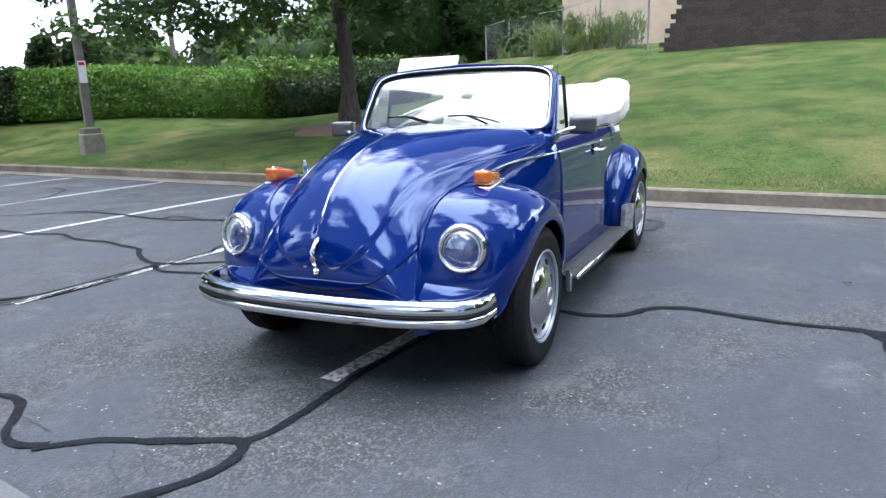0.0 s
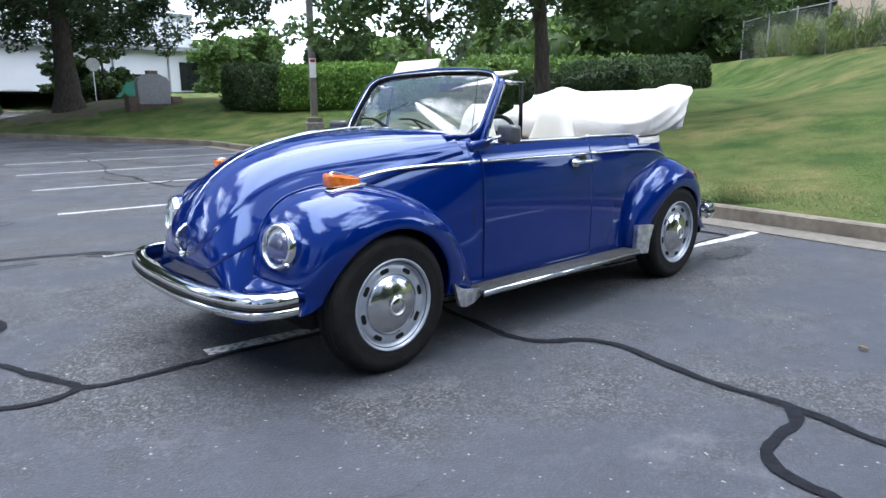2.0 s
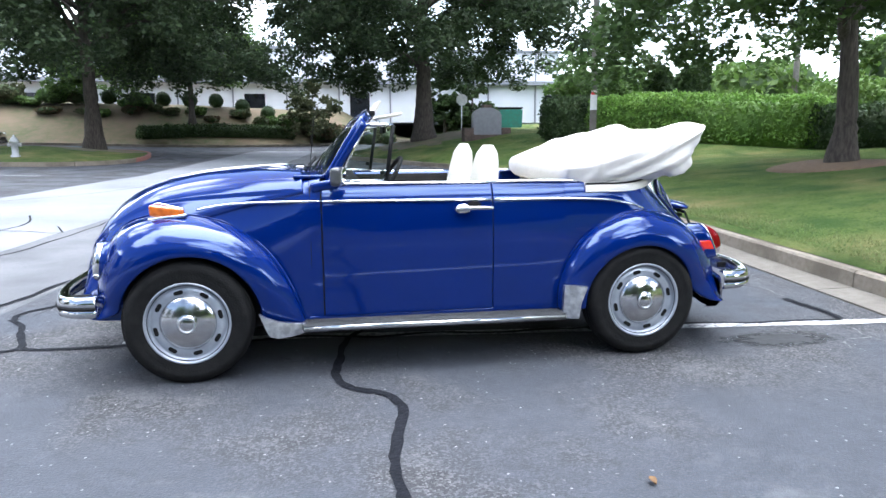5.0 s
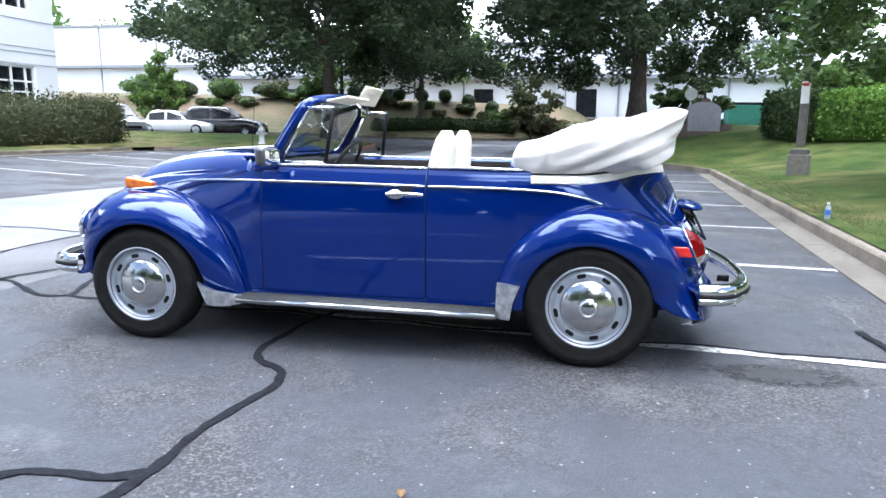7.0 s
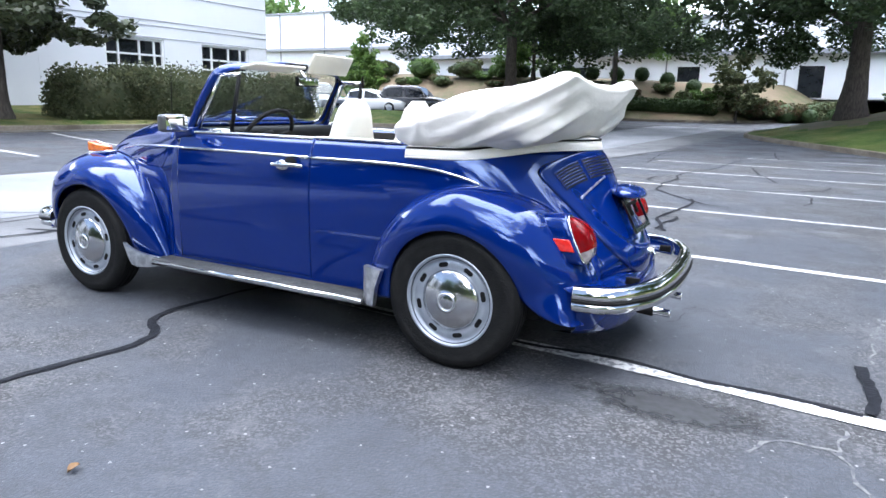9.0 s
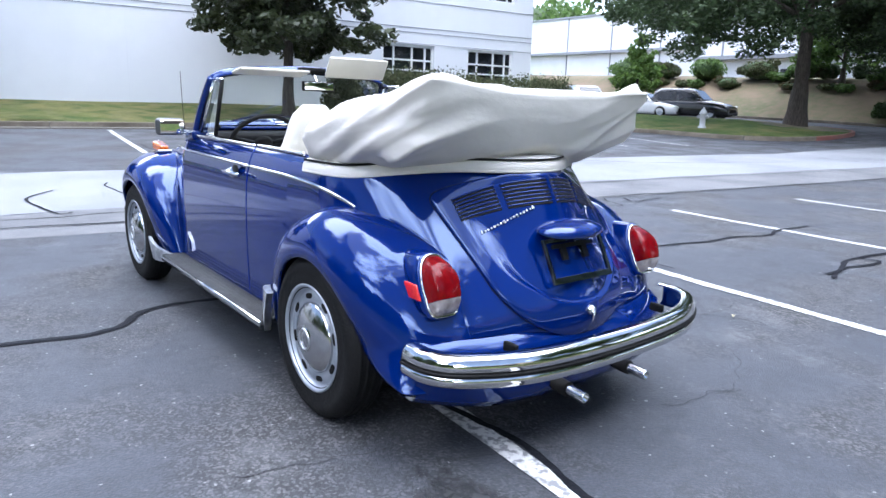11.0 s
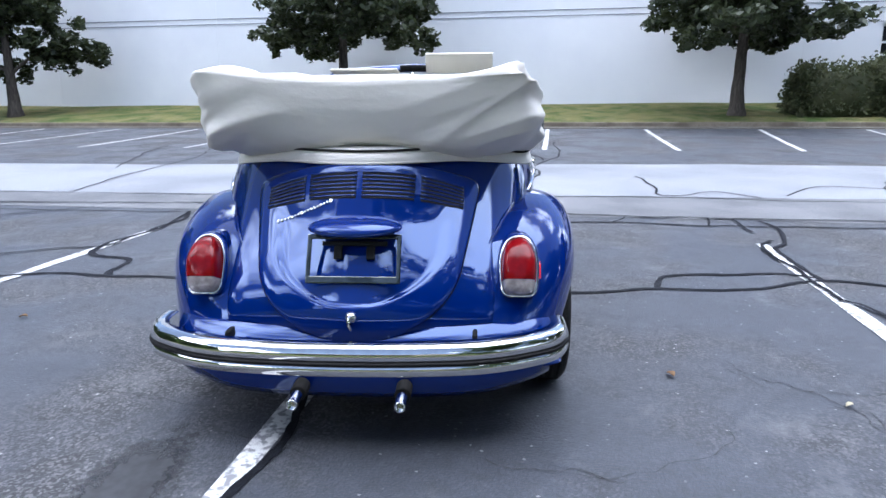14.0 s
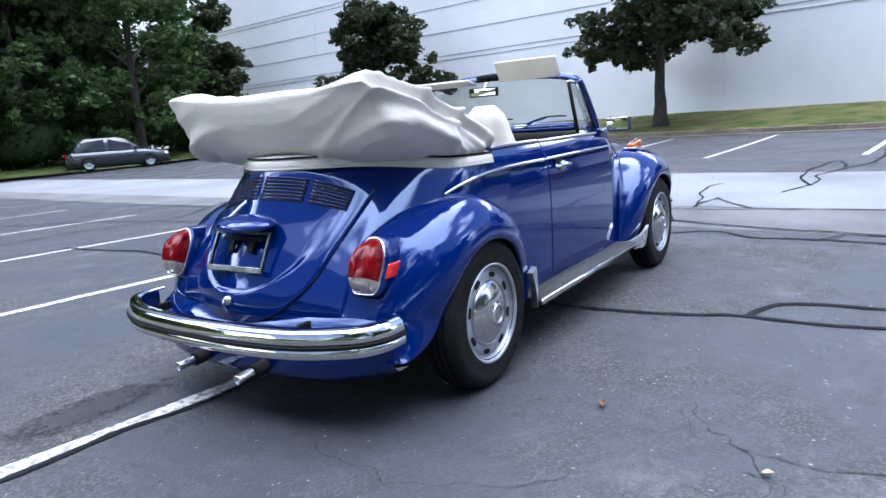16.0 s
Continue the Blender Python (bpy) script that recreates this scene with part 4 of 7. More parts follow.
def hedge(points, width, height, material, label, seed, density=420, size=0.07, name="hedge", rough=0.10, rise=0.0):
    """A clipped hedge along a path: a dark inner body under a coat of leaf clumps."""
    path = smooth_path([(x, y, 0) for x, y in points], 8)
    a = path[0]
    owner = empty(name, label, "hedge", Matrix.Translation((a.x, a.y, ground_at(a.x, a.y))))
    rng = np.random.default_rng(seed)
    inner = [(s * width * 0.44, h) for s, h in ((-1, 0.0), (-1.05, height * 0.55), (-0.8, height * 0.9), (0, height * 0.97), (0.8, height * 0.9), (1.05, height * 0.55), (1, 0.0))]
    line = [Vector((p.x - a.x, p.y - a.y, ground_at(p.x, p.y) - ground_at(a.x, a.y) - 0.15 + rise * i / len(path))) for i, p in enumerate(path)]
    b = sweep(line, inner)
    for v in b.verts:
        v.co += 0.12 * rough * 10 * height * 0.1 * noise.noise_vector(v.co * 1.3)
    part("body", b, material, owner)
    out = []
    total = sum((q - p).length for p, q in zip(line, line[1:]))
    n = int(total * density)
    ts = rng.uniform(0, 1, n) * (len(line) - 1)
    ph = rng.uniform(0, 1, n)
    cs = []
    for t, f in zip(ts, ph):
        i = min(int(t), len(line) - 2)
        p = line[i].lerp(line[i + 1], t - i)
        d = (line[i + 1] - line[i]).normalized()
        s = d.cross(Vector((0, 0, 1)))
        ang = math.pi * (1.12 * f - 0.06)
        w, hh = width * 0.5, height
        cx = math.copysign(abs(math.cos(ang)) ** 0.45, math.cos(ang)) * w
        cz = max(0.02, math.sin(ang)) ** 0.45 * hh
        if rng.random() < 0.35:
            cz *= rng.random()
        q = p + s * cx + Vector((0, 0, cz + 0.1))
        q += 0.6 * rough * Vector(noise.noise_vector(q * 1.1)) + rough * 0.5 * Vector(rng.normal(size=3))
        cs.append(q)
    cs = np.array([list(q) for q in cs])
    # round ends
    for e, o in ((line[0], line[1]), (line[-1], line[-2])):
        d = (e - o).normalized()
        s = d.cross(Vector((0, 0, 1)))
        m = int(density * width * 1.2)
        extra = []
        for _ in range(m):
            f, g = rng.uniform(-1, 1), rng.uniform(0.02, 1)
            extra.append(list(e + s * f * width * 0.5 + d * (width * 0.22 * math.sqrt(max(0, 1 - f * f))) * (1 - g ** 4) + Vector((0, 0, g * height * 0.98 + 0.1)) + rough * 0.5 * Vector(rng.normal(size=3))))
        cs = np.vstack([cs, np.array(extra)])
    n = len(cs)
    d = rng.normal(size=(n, 3))
    d /= np.linalg.norm(d, axis=1)[:, None]
    s = np.cross(d, rng.normal(size=(n, 3)))
    s /= np.linalg.norm(s, axis=1)[:, None]
    up = np.cross(s, d)
    k = size * rng.uniform(0.6, 1.4, n)[:, None]
    v = np.empty((n, 4, 3))
    v[:, 0], v[:, 2] = cs - d * k, cs + d * k
    v[:, 1], v[:, 3] = cs + s * k * 0.6 + up * k * 0.2, cs - s * k * 0.6 + up * k * 0.2
    leaf_mesh("leaves", v.reshape(-1, 3), material, owner)
    return owner


def bush(x, y, r, h, material, label, seed, count=2600, size=0.09, z=None, group="", name="shrub"):
    base = Vector((x, y, ground_at(x, y) if z is None else z))
    owner = empty(name, label, "shrub", Matrix.Translation(base), group)
    rng = random.Random(seed)
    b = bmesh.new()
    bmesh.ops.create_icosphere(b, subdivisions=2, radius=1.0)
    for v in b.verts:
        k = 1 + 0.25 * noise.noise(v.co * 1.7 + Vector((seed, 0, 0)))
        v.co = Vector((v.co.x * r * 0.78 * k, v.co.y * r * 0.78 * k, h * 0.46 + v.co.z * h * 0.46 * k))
    # one dark core for every leaf colour stands in for the inner shade
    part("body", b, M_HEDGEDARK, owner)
    cs = [((0, 0, h * 0.48), (r * 0.92, r * 0.92, h * 0.50))]
    for i in range(7):
        a = rng.uniform(0, 6.28)
        f = rng.uniform(0.3, 0.85)
        cs.append(((math.cos(a) * r * f, math.sin(a) * r * f, h * rng.uniform(0.3, 0.85)), (r * 0.35, r * 0.35, h * 0.22)))
    leaf_mesh("leaves", leaf_cloud(cs, count, size, seed, 1.0), material, owner)
    return owner


def ball(x, y, r, seed):
    """A clipped round shrub."""
    base = Vector((x, y, ground_at(x, y) - 0.05))
    owner = empty("ball_shrub", "small clipped round dark green shrub on the bank", "shrub", Matrix.Translation(base), "round shrubs along the warehouse")
    b = bmesh.new()
    bmesh.ops.create_icosphere(b, subdivisions=3, radius=r * 0.93)
    for v in b.verts:
        v.co = v.co * (1 + 0.10 * noise.noise(v.co * 4 + Vector((seed, 1, 0)))) + Vector((0, 0, r))
    part("body", b, M_HEDGEDARK, owner)
    leaf_mesh("leaves", leaf_cloud([((0, 0, r), (r, r, r))], 900, 0.06, seed, 1.0), M_HEDGEDARK, owner)
    return owner


# the tree on the slope behind the car, with a ring of bare soil
tree(-9.1, -7.0, 9, 0.215, (5.6, 2.15, 7.8), 62000, 0.078, M_SHADE, "spreading shade tree with grey forked trunk on the slope", 11, trunk_h=4.4, limbs=9, lean=(0.25, -0.1), limb_k=0.55)
b = bmesh.new()
gx, gy = -9.0, -7.0
rows = []
for k in np.linspace(0, 1, 7):
    rows.append([(gx + 1.35 * k * math.cos(a), gy + 1.35 * k * math.sin(a), ground_at(gx + 1.35 * k * math.cos(a), gy + 1.35 * k * math.sin(a)) + 0.05 * (1 - k) + (0.02 if k < 0.95 else -0.06))
                 for a in np.linspace(0, 2 * math.pi, 30)])
soil = part("soil_ring", grid_mesh(rows), M_SOIL)
tagged(soil, "bare brown soil ring round the tree trunk", "soil", kind="structure")
b.free()
# trees beside the driveway
tree(-4.2, -26.5, 12, 0.42, (9.6, 3.4, 13.0), 150000, 0.098, M_OAK, "large oak with dark trunk on the island beside the drive", 12, limbs=12)
tree(10.4, -28.6, 12, 0.36, (9.6, 3.8, 12.5), 140000, 0.098, M_OAK, "large oak with dark trunk on the grass strip", 13, limbs=12)
tree(8.4, -41.5, 10, 0.20, (5.6, 3.4, 10.0), 40000, 0.10, M_MIDLEAF, "slim leafy tree at the foot of the bank", 14, limbs=9)
tree(1.0, -42.5, 6, 0.10, (2.2, 0.8, 4.0), 3500, 0.13, M_SHRUB, "small dusty green sapling on the bank", 15, limbs=6)
tree(14.5, -43, 9, 0.16, (3.4, 1.2, 6.5), 6000, 0.15, M_MIDLEAF, "young tree on the planted bank", 16, limbs=7)
tree(-8.2, -42.8, 7, 0.16, (2.2, 0.3, 5.6), 6000, 0.14, M_HEDGEDARK, "dense dark evergreen beside the drive", 17, limbs=7, taper=True)
tree(-10.0, -42.0, 7, 0.16, (1.9, 0.3, 5.0), 5000, 0.14, M_HEDGEDARK, "dense dark evergreen beside the drive", 18, limbs=7, taper=True)
tree(-18, -40, 7, 0.16, (3.0, 0.3, 6.2), 7000, 0.16, M_MIDLEAF, "bushy green tree behind the hedge", 19, limbs=7)
tree(25.2, -37.5, 7, 0.16, (2.3, 0.5, 5.0), 5000, 0.13, M_LIGHTLEAF, "young pine at the corner of the bank", 20, limbs=7, taper=True)
# magnolias along the white building
for i, (u, v, hi) in enumerate(((18.3, 6.15, 7.2), (18.3, -6.3, 7.2), (18.3, 18.7, 8.2), (18.3, 31.2, 8.4), (18.6, 43.5, 8.0))):
    p = lot(u, v)
    tree(p.x, p.y, 7, 0.20, (3.35 if v < 15 else 3.1, 2.35 if v < 15 else 1.5, hi), 24000, 0.11, M_MAGNOLIA, "dark glossy magnolia with bare lower trunk beside the white wall", 31 + i, limbs=10, taper=(v > 15), group="magnolias along the building")
# dark trees closing the left end of the lot
for i, (u, v, r, h) in enumerate(((13.5, 31, 4.2, 10), (9.0, 33, 4.4, 10.5), (4.0, 32, 4.2, 10), (16, 37, 4.6, 12), (7, 39, 5.0, 12), (-1, 36, 4.5, 11), (-6, 33, 4.3, 10))):
    p = lot(u, v)
    tree(p.x, p.y, h * 1.4, 0.26, (r * 1.15, 1.7, h * 1.4), 26000, 0.13, M_SHADE, "dark leafy tree at the end of the lot", 51 + i, limbs=9)

for i, (u, v, h) in enumerate(((10.0, 40.0, 13.0), (14.3, 43.0, 13.5), (12.0, 36.0, 11.0))):
    p = lot(u, v)
    bush(p.x, p.y, 4.0, h, M_OAK, "tall dark wood closing the end of the lot", 280 + i, count=9000, size=0.22, name="thicket", group="wood at the end of the lot")
for i in range(9):
    p = lot(-8 + 4.2 * i, 33.5 + 1.2 * (i % 2))
    bush(p.x, p.y, 3.0, 2.6 + 0.8 * (i % 3), M_MIDLEAF if i % 2 else M_HEDGEDARK, "dense undergrowth beneath the dark trees", 260 + i, count=3500, size=0.14, name="undergrowth", group="undergrowth at the end of the lot")

# hedges
hedge([(-8.75, -20.3), (-9.0, -19.3), (-9.4, -18.4)], 2.3, 1.42, M_HEDGEDARK, "dark green clipped bush closing the end of the laurel hedge", 68, density=2000, size=0.055)
hedge([(-9.5, -18.1), (-10.3, -16.6), (-11.3, -15.2), (-13.3, -12.9)], 2.2, 1.34, M_HEDGE, "thick clipped bright green laurel hedge on the lawn", 61, density=2600, size=0.055)
hedge([(-13.5, -12.6), (-14.6, -10.7), (-15.6, -8.8)], 2.2, 1.12, M_HEDGEDARK, "dark clipped hedge with rounded end", 62, density=1300, size=0.06, rough=0.05)
hedge([(-17.6, -12.2), (-20.0, -11.6), (-22.6, -11.0)], 2.4, 1.5, M_HEDGEDARK, "dark rounded hedge mass farther up the lawn", 63, density=900, size=0.07, rough=0.1)
hedge([(-17.5, -17.2), (-20.0, -15.8), (-22.5, -14.4)], 5.0, 1.5, M_LIGHTLEAF, "broad pale green mounded groundcover", 64, density=1300, size=0.10, rough=0.3)
pb, pc = lot(18.7, -14), lot(18.7, -17.9)
hedge([tuple(lot(18.4, -8.2).xy), tuple(lot(18.5, -9.9).xy)], 1.6, 1.45, M_SHRUB, "loose dusty green hedge under the windows", 65, density=1000, size=0.06, rough=0.2)
hedge([tuple(lot(18.6, -10.6).xy), tuple(pb.xy), tuple(pc.xy)], 2.0, 1.52, M_SHRUB, "long loose dusty green hedge under the windows", 66, density=2000, size=0.05, rough=0.32)
hedge([(11.0, -39.5), (5.5, -41.2), (2.5, -42.6)], 1.1, 0.65, M_HEDGEDARK, "low dark clipped hedge along the kerb", 67, density=700, size=0.07)
for i, (x, y, r, h, m_) in enumerate(((0.3, -43.8, 1.3, 1.2, M_REDSHRUB), (-1.8, -45.2, 1.5, 1.3, M_REDSHRUB), (-3.6, -46.8, 1.4, 1.4, M_SHRUB), (2.4, -44.4, 1.2, 0.9, M_MIDLEAF),
                                     (17, -43.5, 1.2, 1.1, M_MIDLEAF), (20, -43.5, 1.3, 1.2, M_SHRUB), (12, -43.0, 1.0, 1.0, M_MIDLEAF), (23.5, -43.2, 1.4, 1.5, M_MIDLEAF),
                                     (30, -43, 1.6, 1.6, M_MIDLEAF), (27, -43.2, 1.3, 1.2, M_SHRUB))):
    bush(x, y, r, h, m_, "loose mounded shrub on the planted bank", 71 + i, group="shrubs on the bank")
for i in range(26):
    rb = random.Random(700 + i)
    bush(-4 + 1.25 * i + rb.uniform(-.5, .5), -41.6 - 2.4 * rb.random() - (2.5 if i < 6 else 0), rb.uniform(0.4, 0.9), rb.uniform(0.35, 0.8), (M_SHRUB, M_REDSHRUB, M_MIDLEAF, M_SHRUB)[i % 4], "low scrubby shrub on the planted bank", 720 + i, count=700, size=0.09, group="scrub on the bank")
for i in range(14):
    x = 2.4 - 1.36 * (i - 0) if i < 6 else 3.9 + 1.7 * (i - 6)
    ball(x, -44.3 if i < 6 else -44.6, 0.50, i)
# woods and rounded trees behind the hedge
for i, (x, y, r, h, m_) in enumerate(((-16.3, -27.6, 0.78, 4.5 - ground_at(-16.3, -27.6), M_HEDGEDARK), (-17.6, -27.0, 0.78, 4.5 - ground_at(-17.6, -27.0), M_HEDGEDARK), (-24.0, -31.0, 3.2, 5.2 - ground_at(-24, -31), M_LIGHTLEAF), (-30, -25, 4.5, 4.6, M_LIGHTLEAF), (-34, -21, 5, 5.2, M_MIDLEAF),
                                     (-31, -17.5, 3.6, 6.6, M_HEDGEDARK), (-33, -12, 4.0, 7, M_HEDGEDARK), (-39, -30, 6, 5.5, M_MIDLEAF), (-36, -8, 5, 7, M_MIDLEAF), (-42, -14, 6, 9, M_OAK), (-50, -22, 7, 9, M_OAK),
                                     (-34, -44, 5, 5, M_MIDLEAF), (-48, -44, 7, 6, M_OAK), (-24, -52, 4, 5, M_MIDLEAF), (-40, -3, 5, 8, M_OAK))):
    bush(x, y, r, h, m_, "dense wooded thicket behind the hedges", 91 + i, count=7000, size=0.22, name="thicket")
# unseen thickets added beyond the open side, to darken the car's flank and reflections
for i in range(5):
    bush(-15 + 3.3 * i, 16.5 + 0.8 * math.sin(i * 2.3), 3.2, 7.2 + 1.0 * math.sin(i * 1.9), M_MIDLEAF if i % 2 else M_OAK, "unseen green wood added to darken the car side reflections", 171 + i, count=3200, size=0.42, z=0.0, name="thicket", group="woods along the lot")
# woodland ridge far behind everything
for i in range(30):
    a = math.radians(150 + i * 8.2)
    behind = 278 < 150 + i * 8.2 < 352
    rr = (150 if behind else 105) + 12 * math.sin(i * 2.1)
    tall = 11 + 3 * math.sin(i * 1.7)
    if behind:
        tall *= 1.75
    elif 215 < 150 + i * 8.2 < 262:
        tall *= 0.55
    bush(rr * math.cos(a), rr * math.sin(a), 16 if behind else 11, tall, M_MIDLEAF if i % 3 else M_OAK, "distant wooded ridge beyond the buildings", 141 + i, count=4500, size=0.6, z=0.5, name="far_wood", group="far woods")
# tall weeds along the fence
for i in range(16):
    x, y = -20.2 - 0.55 * i + random.uniform(-.5, .3), -3.2 - 0.49 * i + random.uniform(-.3, .5)
    owner = empty("weed_clump", "tall pale green weeds beside the wire fence", "weeds", Matrix.Translation((x, y, ground_at(x, y) - 0.05)), "weeds along the fence")
    rng = np.random.default_rng(i)
    tall = rng.uniform(0.25, 0.8)
    cs = [((rng.normal() * 0.30, rng.normal() * 0.30, tall), (0.24, 0.24, tall)) for _ in range(5)]
    stems = leaf_mesh("foliage", leaf_cloud(cs, 480, 0.15, 200 + i, 3.0, 0.14), M_WEED, owner)
    stems["kind"] = "stuff"
# grass blades along the kerb and on the near slope
rng = np.random.default_rng(5)
n = 12000
uu = -3.82 - 0.5 * rng.uniform(0, 1, n) ** 1.8
vv = rng.uniform(-15, 9, n)
px, py = LU.x * uu + LV.x * vv, LU.y * uu + LV.y * vv
keep = np.array([not (q < -7.25 and v > -0.9) for q, v in zip(uu, vv)])
px, py, uu = px[keep], py[keep], uu[keep]
pz = np.array([ground_height(x, y, -3.65 - u) for x, y, u in zip(px, py, uu)])
n = len(px)
ang = rng.uniform(0, 6.28, n)
hgt = rng.uniform(0.015, 0.035, n)
wd = rng.uniform(0.004, 0.009, n)
lean_x, lean_y = rng.normal(0, 0.02, n), rng.normal(0, 0.02, n)
v = np.empty((n, 4, 3))
base = np.stack([px, py, pz - 0.01], 1)
side = np.stack([np.cos(ang) * wd, np.sin(ang) * wd, np.zeros(n)], 1)
tip = base + np.stack([lean_x, lean_y, hgt + 0.01], 1)
v[:, 0], v[:, 1], v[:, 2], v[:, 3] = base - side, base + side, tip + side * 0.15, tip - side * 0.15
blades = leaf_mesh("grass_blades", v.reshape(-1, 3), leaf("grass_blades", (0.12, 0.18, 0.055), (0.20, 0.21, 0.09)), None)
tagged(blades, "short mown grass blades on the slope", "grass", kind="stuff")


# ---- buildings, walls and fences ----
WALL_U = 21.9


def wall_axes(u=WALL_U):
    return Matrix.Translation(lot(u, 0, 0.0)) @ Matrix.Rotation(math.atan2(LU.y, LU.x), 4, 'Z')


bld = empty("building", "large white painted office building with grooved walls", "building", wall_axes())
V0, V1, TOP = -19.4, 52.0, 9.5
win = [(-14.07, -11.58, 1.55, 3.5), (-18.33, -15.8, 1.55, 3.5)]
upper = [(-14.07, -11.58, 5.6, 7.4), (-18.33, -15.8, 5.6, 7.4)]
# the wall in strips round the openings
b = bmesh.new()
cuts_v = sorted({V0, V1, *[q for w in win for q in w[:2]]})
cuts_z = [-0.3, 1.55, 3.5, 5.6, 7.4, TOP]
for va, vb in zip(cuts_v, cuts_v[1:]):
    for za, zb in zip(cuts_z, cuts_z[1:]):
        if any(w[0] - .01 <= va and vb <= w[1] + .01 and w[2] - .01 <= za and zb <= w[3] + .01 for w in win + upper):
            continue
        box(0.3, vb - va, zb - za, Matrix.Translation((0.15, (va + vb) / 2, (za + zb) / 2)), bm=b)
part("wall", b, M_WALLWHITE, bld, smooth=False)
part("side_wall", box(40, 0.3, TOP + 0.3, Matrix.Translation((20.31, V0 + 0.15, (TOP - 0.3) / 2))), M_WALLWHITE, bld, smooth=False)
part("roof", box(40, V1 - V0 - 0.4, 0.3, Matrix.Translation((20.3, (V0 + V1) / 2, TOP - 0.5))), M_WALLWHITE, bld, smooth=False)
for z in (4.0, 4.2, 5.25, 6.35, 7.45, 7.65):
    part("groove", box(0.02, V1 - V0 if z > 0 else 1, 0.028, Matrix.Translation((-0.006, (V0 + V1) / 2, z))), M_GROOVE, bld, smooth=False)
part("groove", box(0.02, 9.3, 0.02, Matrix.Translation((-0.006, V0 + 4.66, 3.56))), M_GROOVE, bld, smooth=False)
for k in range(10):
    part("panel_joint", box(0.016, 0.018, TOP, Matrix.Translation((-0.004, V0 + 10.2 + 7.2 * k, TOP / 2))), M_WALLWHITE, bld, smooth=False)
for va, vb, za, zb in win + upper:
    w = empty("window", "", "")

    w.parent = bld
    w.matrix_basis = Matrix.Translation((0.10, (va + vb) / 2, (za + zb) / 2))
    W, H = vb - va, zb - za
    part("pane", box(0.02, W, H, Matrix.Translation((0.06, 0, 0))), M_WINDOW, w, smooth=False)
    fr = bmesh.new()
    for s in (-1, 1):
        box(0.09, 0.09, H, Matrix.Translation((0, s * (W / 2 - 0.045), 0)), 0.006, fr)
        box(0.09, W, 0.09, Matrix.Translation((0.001, 0, s * (H / 2 - 0.045))), 0.006, fr)
    for f in (-0.27, 0.08, 0.335):
        box(0.07, 0.07, H, Matrix.Translation((0.004, -f * W, 0)), 0.006, fr)
    box(0.07, W, 0.07, Matrix.Translation((0.006, 0, -0.05 if za < 4 else 0)), 0.006, fr)
    if za < 4:
        box(0.07, W, 0.07, Matrix.Translation((0.007, 0, 0.36)), 0.006, fr)
    part("frame", fr, M_FRAME, w, smooth=False)


def warehouse(name, x0, x1, y, z0, z1, depth, label, posts):
    o = empty(name, label, "warehouse", Matrix.Translation(((x0 + x1) / 2, y, z0)))
    L, H = x1 - x0, z1 - z0
    part("wall", box(L, depth, H, Matrix.Translation((0, -depth / 2, H / 2))), M_WAREHOUSE, o, smooth=False)
    part("roof_edge", box(L + 0.3, 0.3, 0.22, Matrix.Translation((0, 0.06, H + 0.1)), 0.03), M_GROOVE, o, smooth=False)
    part("soffit_band", box(L, 0.9, 0.3, Matrix.Translation((0, 0.45, H * 0.56))), M_GROOVE, o, smooth=False)
    for i in range(posts):
        part("downpipe", box(0.12, 0.1, H, Matrix.Translation((-L / 2 + L * (i + 0.5) / posts, 0.055, H / 2))), M_GROOVE, o, smooth=False)
    for i in range(posts):
        if i % 2:
            part("dock_door", box(2.6, 0.06, 2.6, Matrix.Translation((-L / 2 + L * (i + 0.15) / posts, 0.034, 1.4))), M_WAREHOUSE, o, smooth=False)
        else:
            part("doorway", box(1.6, 0.06, 2.2, Matrix.Translation((-L / 2 + L * (i + 0.1) / posts, 0.036, 1.2))), M_WINDOW, o, smooth=False)
    return o


warehouse("warehouse", -20, 30, -52.5, 2.2, 8.0, 20, "long white warehouse with grey eaves band above the bank", 12)
warehouse("warehouse", 26, 95, -66, 2.2, 12.0, 25, "tall white warehouse with vertical joints on the rise", 10)

# retaining wall of brown blocks at the head of the slope
ret = empty("wall_retaining", "dark brown retaining wall of rough stacked blocks", "retaining wall", wall_axes(-17.6), kind="structure")
blk = box(0.26, 0.298, 0.129, bevel=0.007, seg=1)
for v in blk.verts:
    if v.co.x > 0.1:
        v.co.x += 0.02
me_block = bpy.data.meshes.new("block")
blk.to_mesh(me_block)
me_block.materials.append(M_BLOCK)
R0, RL = -3.4, 13.2
base_z = 2.18
part("wall_core", box(0.25, RL - 1.2, 2.3, Matrix.Translation((-0.36, R0 + 1.2 + (RL - 1.2) / 2, base_z + 1.1))), M_BLOCK, ret, smooth=False)
far_blocks = bmesh.new()
for row in range(18):
    for k in range(44):
        vpos = R0 + 0.15 + 0.302 * k + (0.151 if row % 2 else 0)
        if vpos < R0 + 0.052 * row:
            continue
        if vpos > R0 + RL:
            continue
        m = Matrix.Translation((-0.06 - 0.008 * row + random.uniform(-.01, .01), vpos, base_z + 0.065 + 0.1315 * row)) @ Matrix.Rotation(random.uniform(-.02, .02), 4, 'Z')
        if k < 16:
            o = new("block", me_block)
            o.parent = ret
            o.matrix_basis = m
        else:
            far_blocks.from_mesh(me_block)
            far_blocks.verts.ensure_lookup_table()
            bmesh.ops.transform(far_blocks, matrix=m, verts=far_blocks.verts[-len(me_block.vertices):])
blk.free()
far_ = part("far_blocks", far_blocks, M_BLOCK, ret, smooth=False)
far_["kind"] = "stuff"
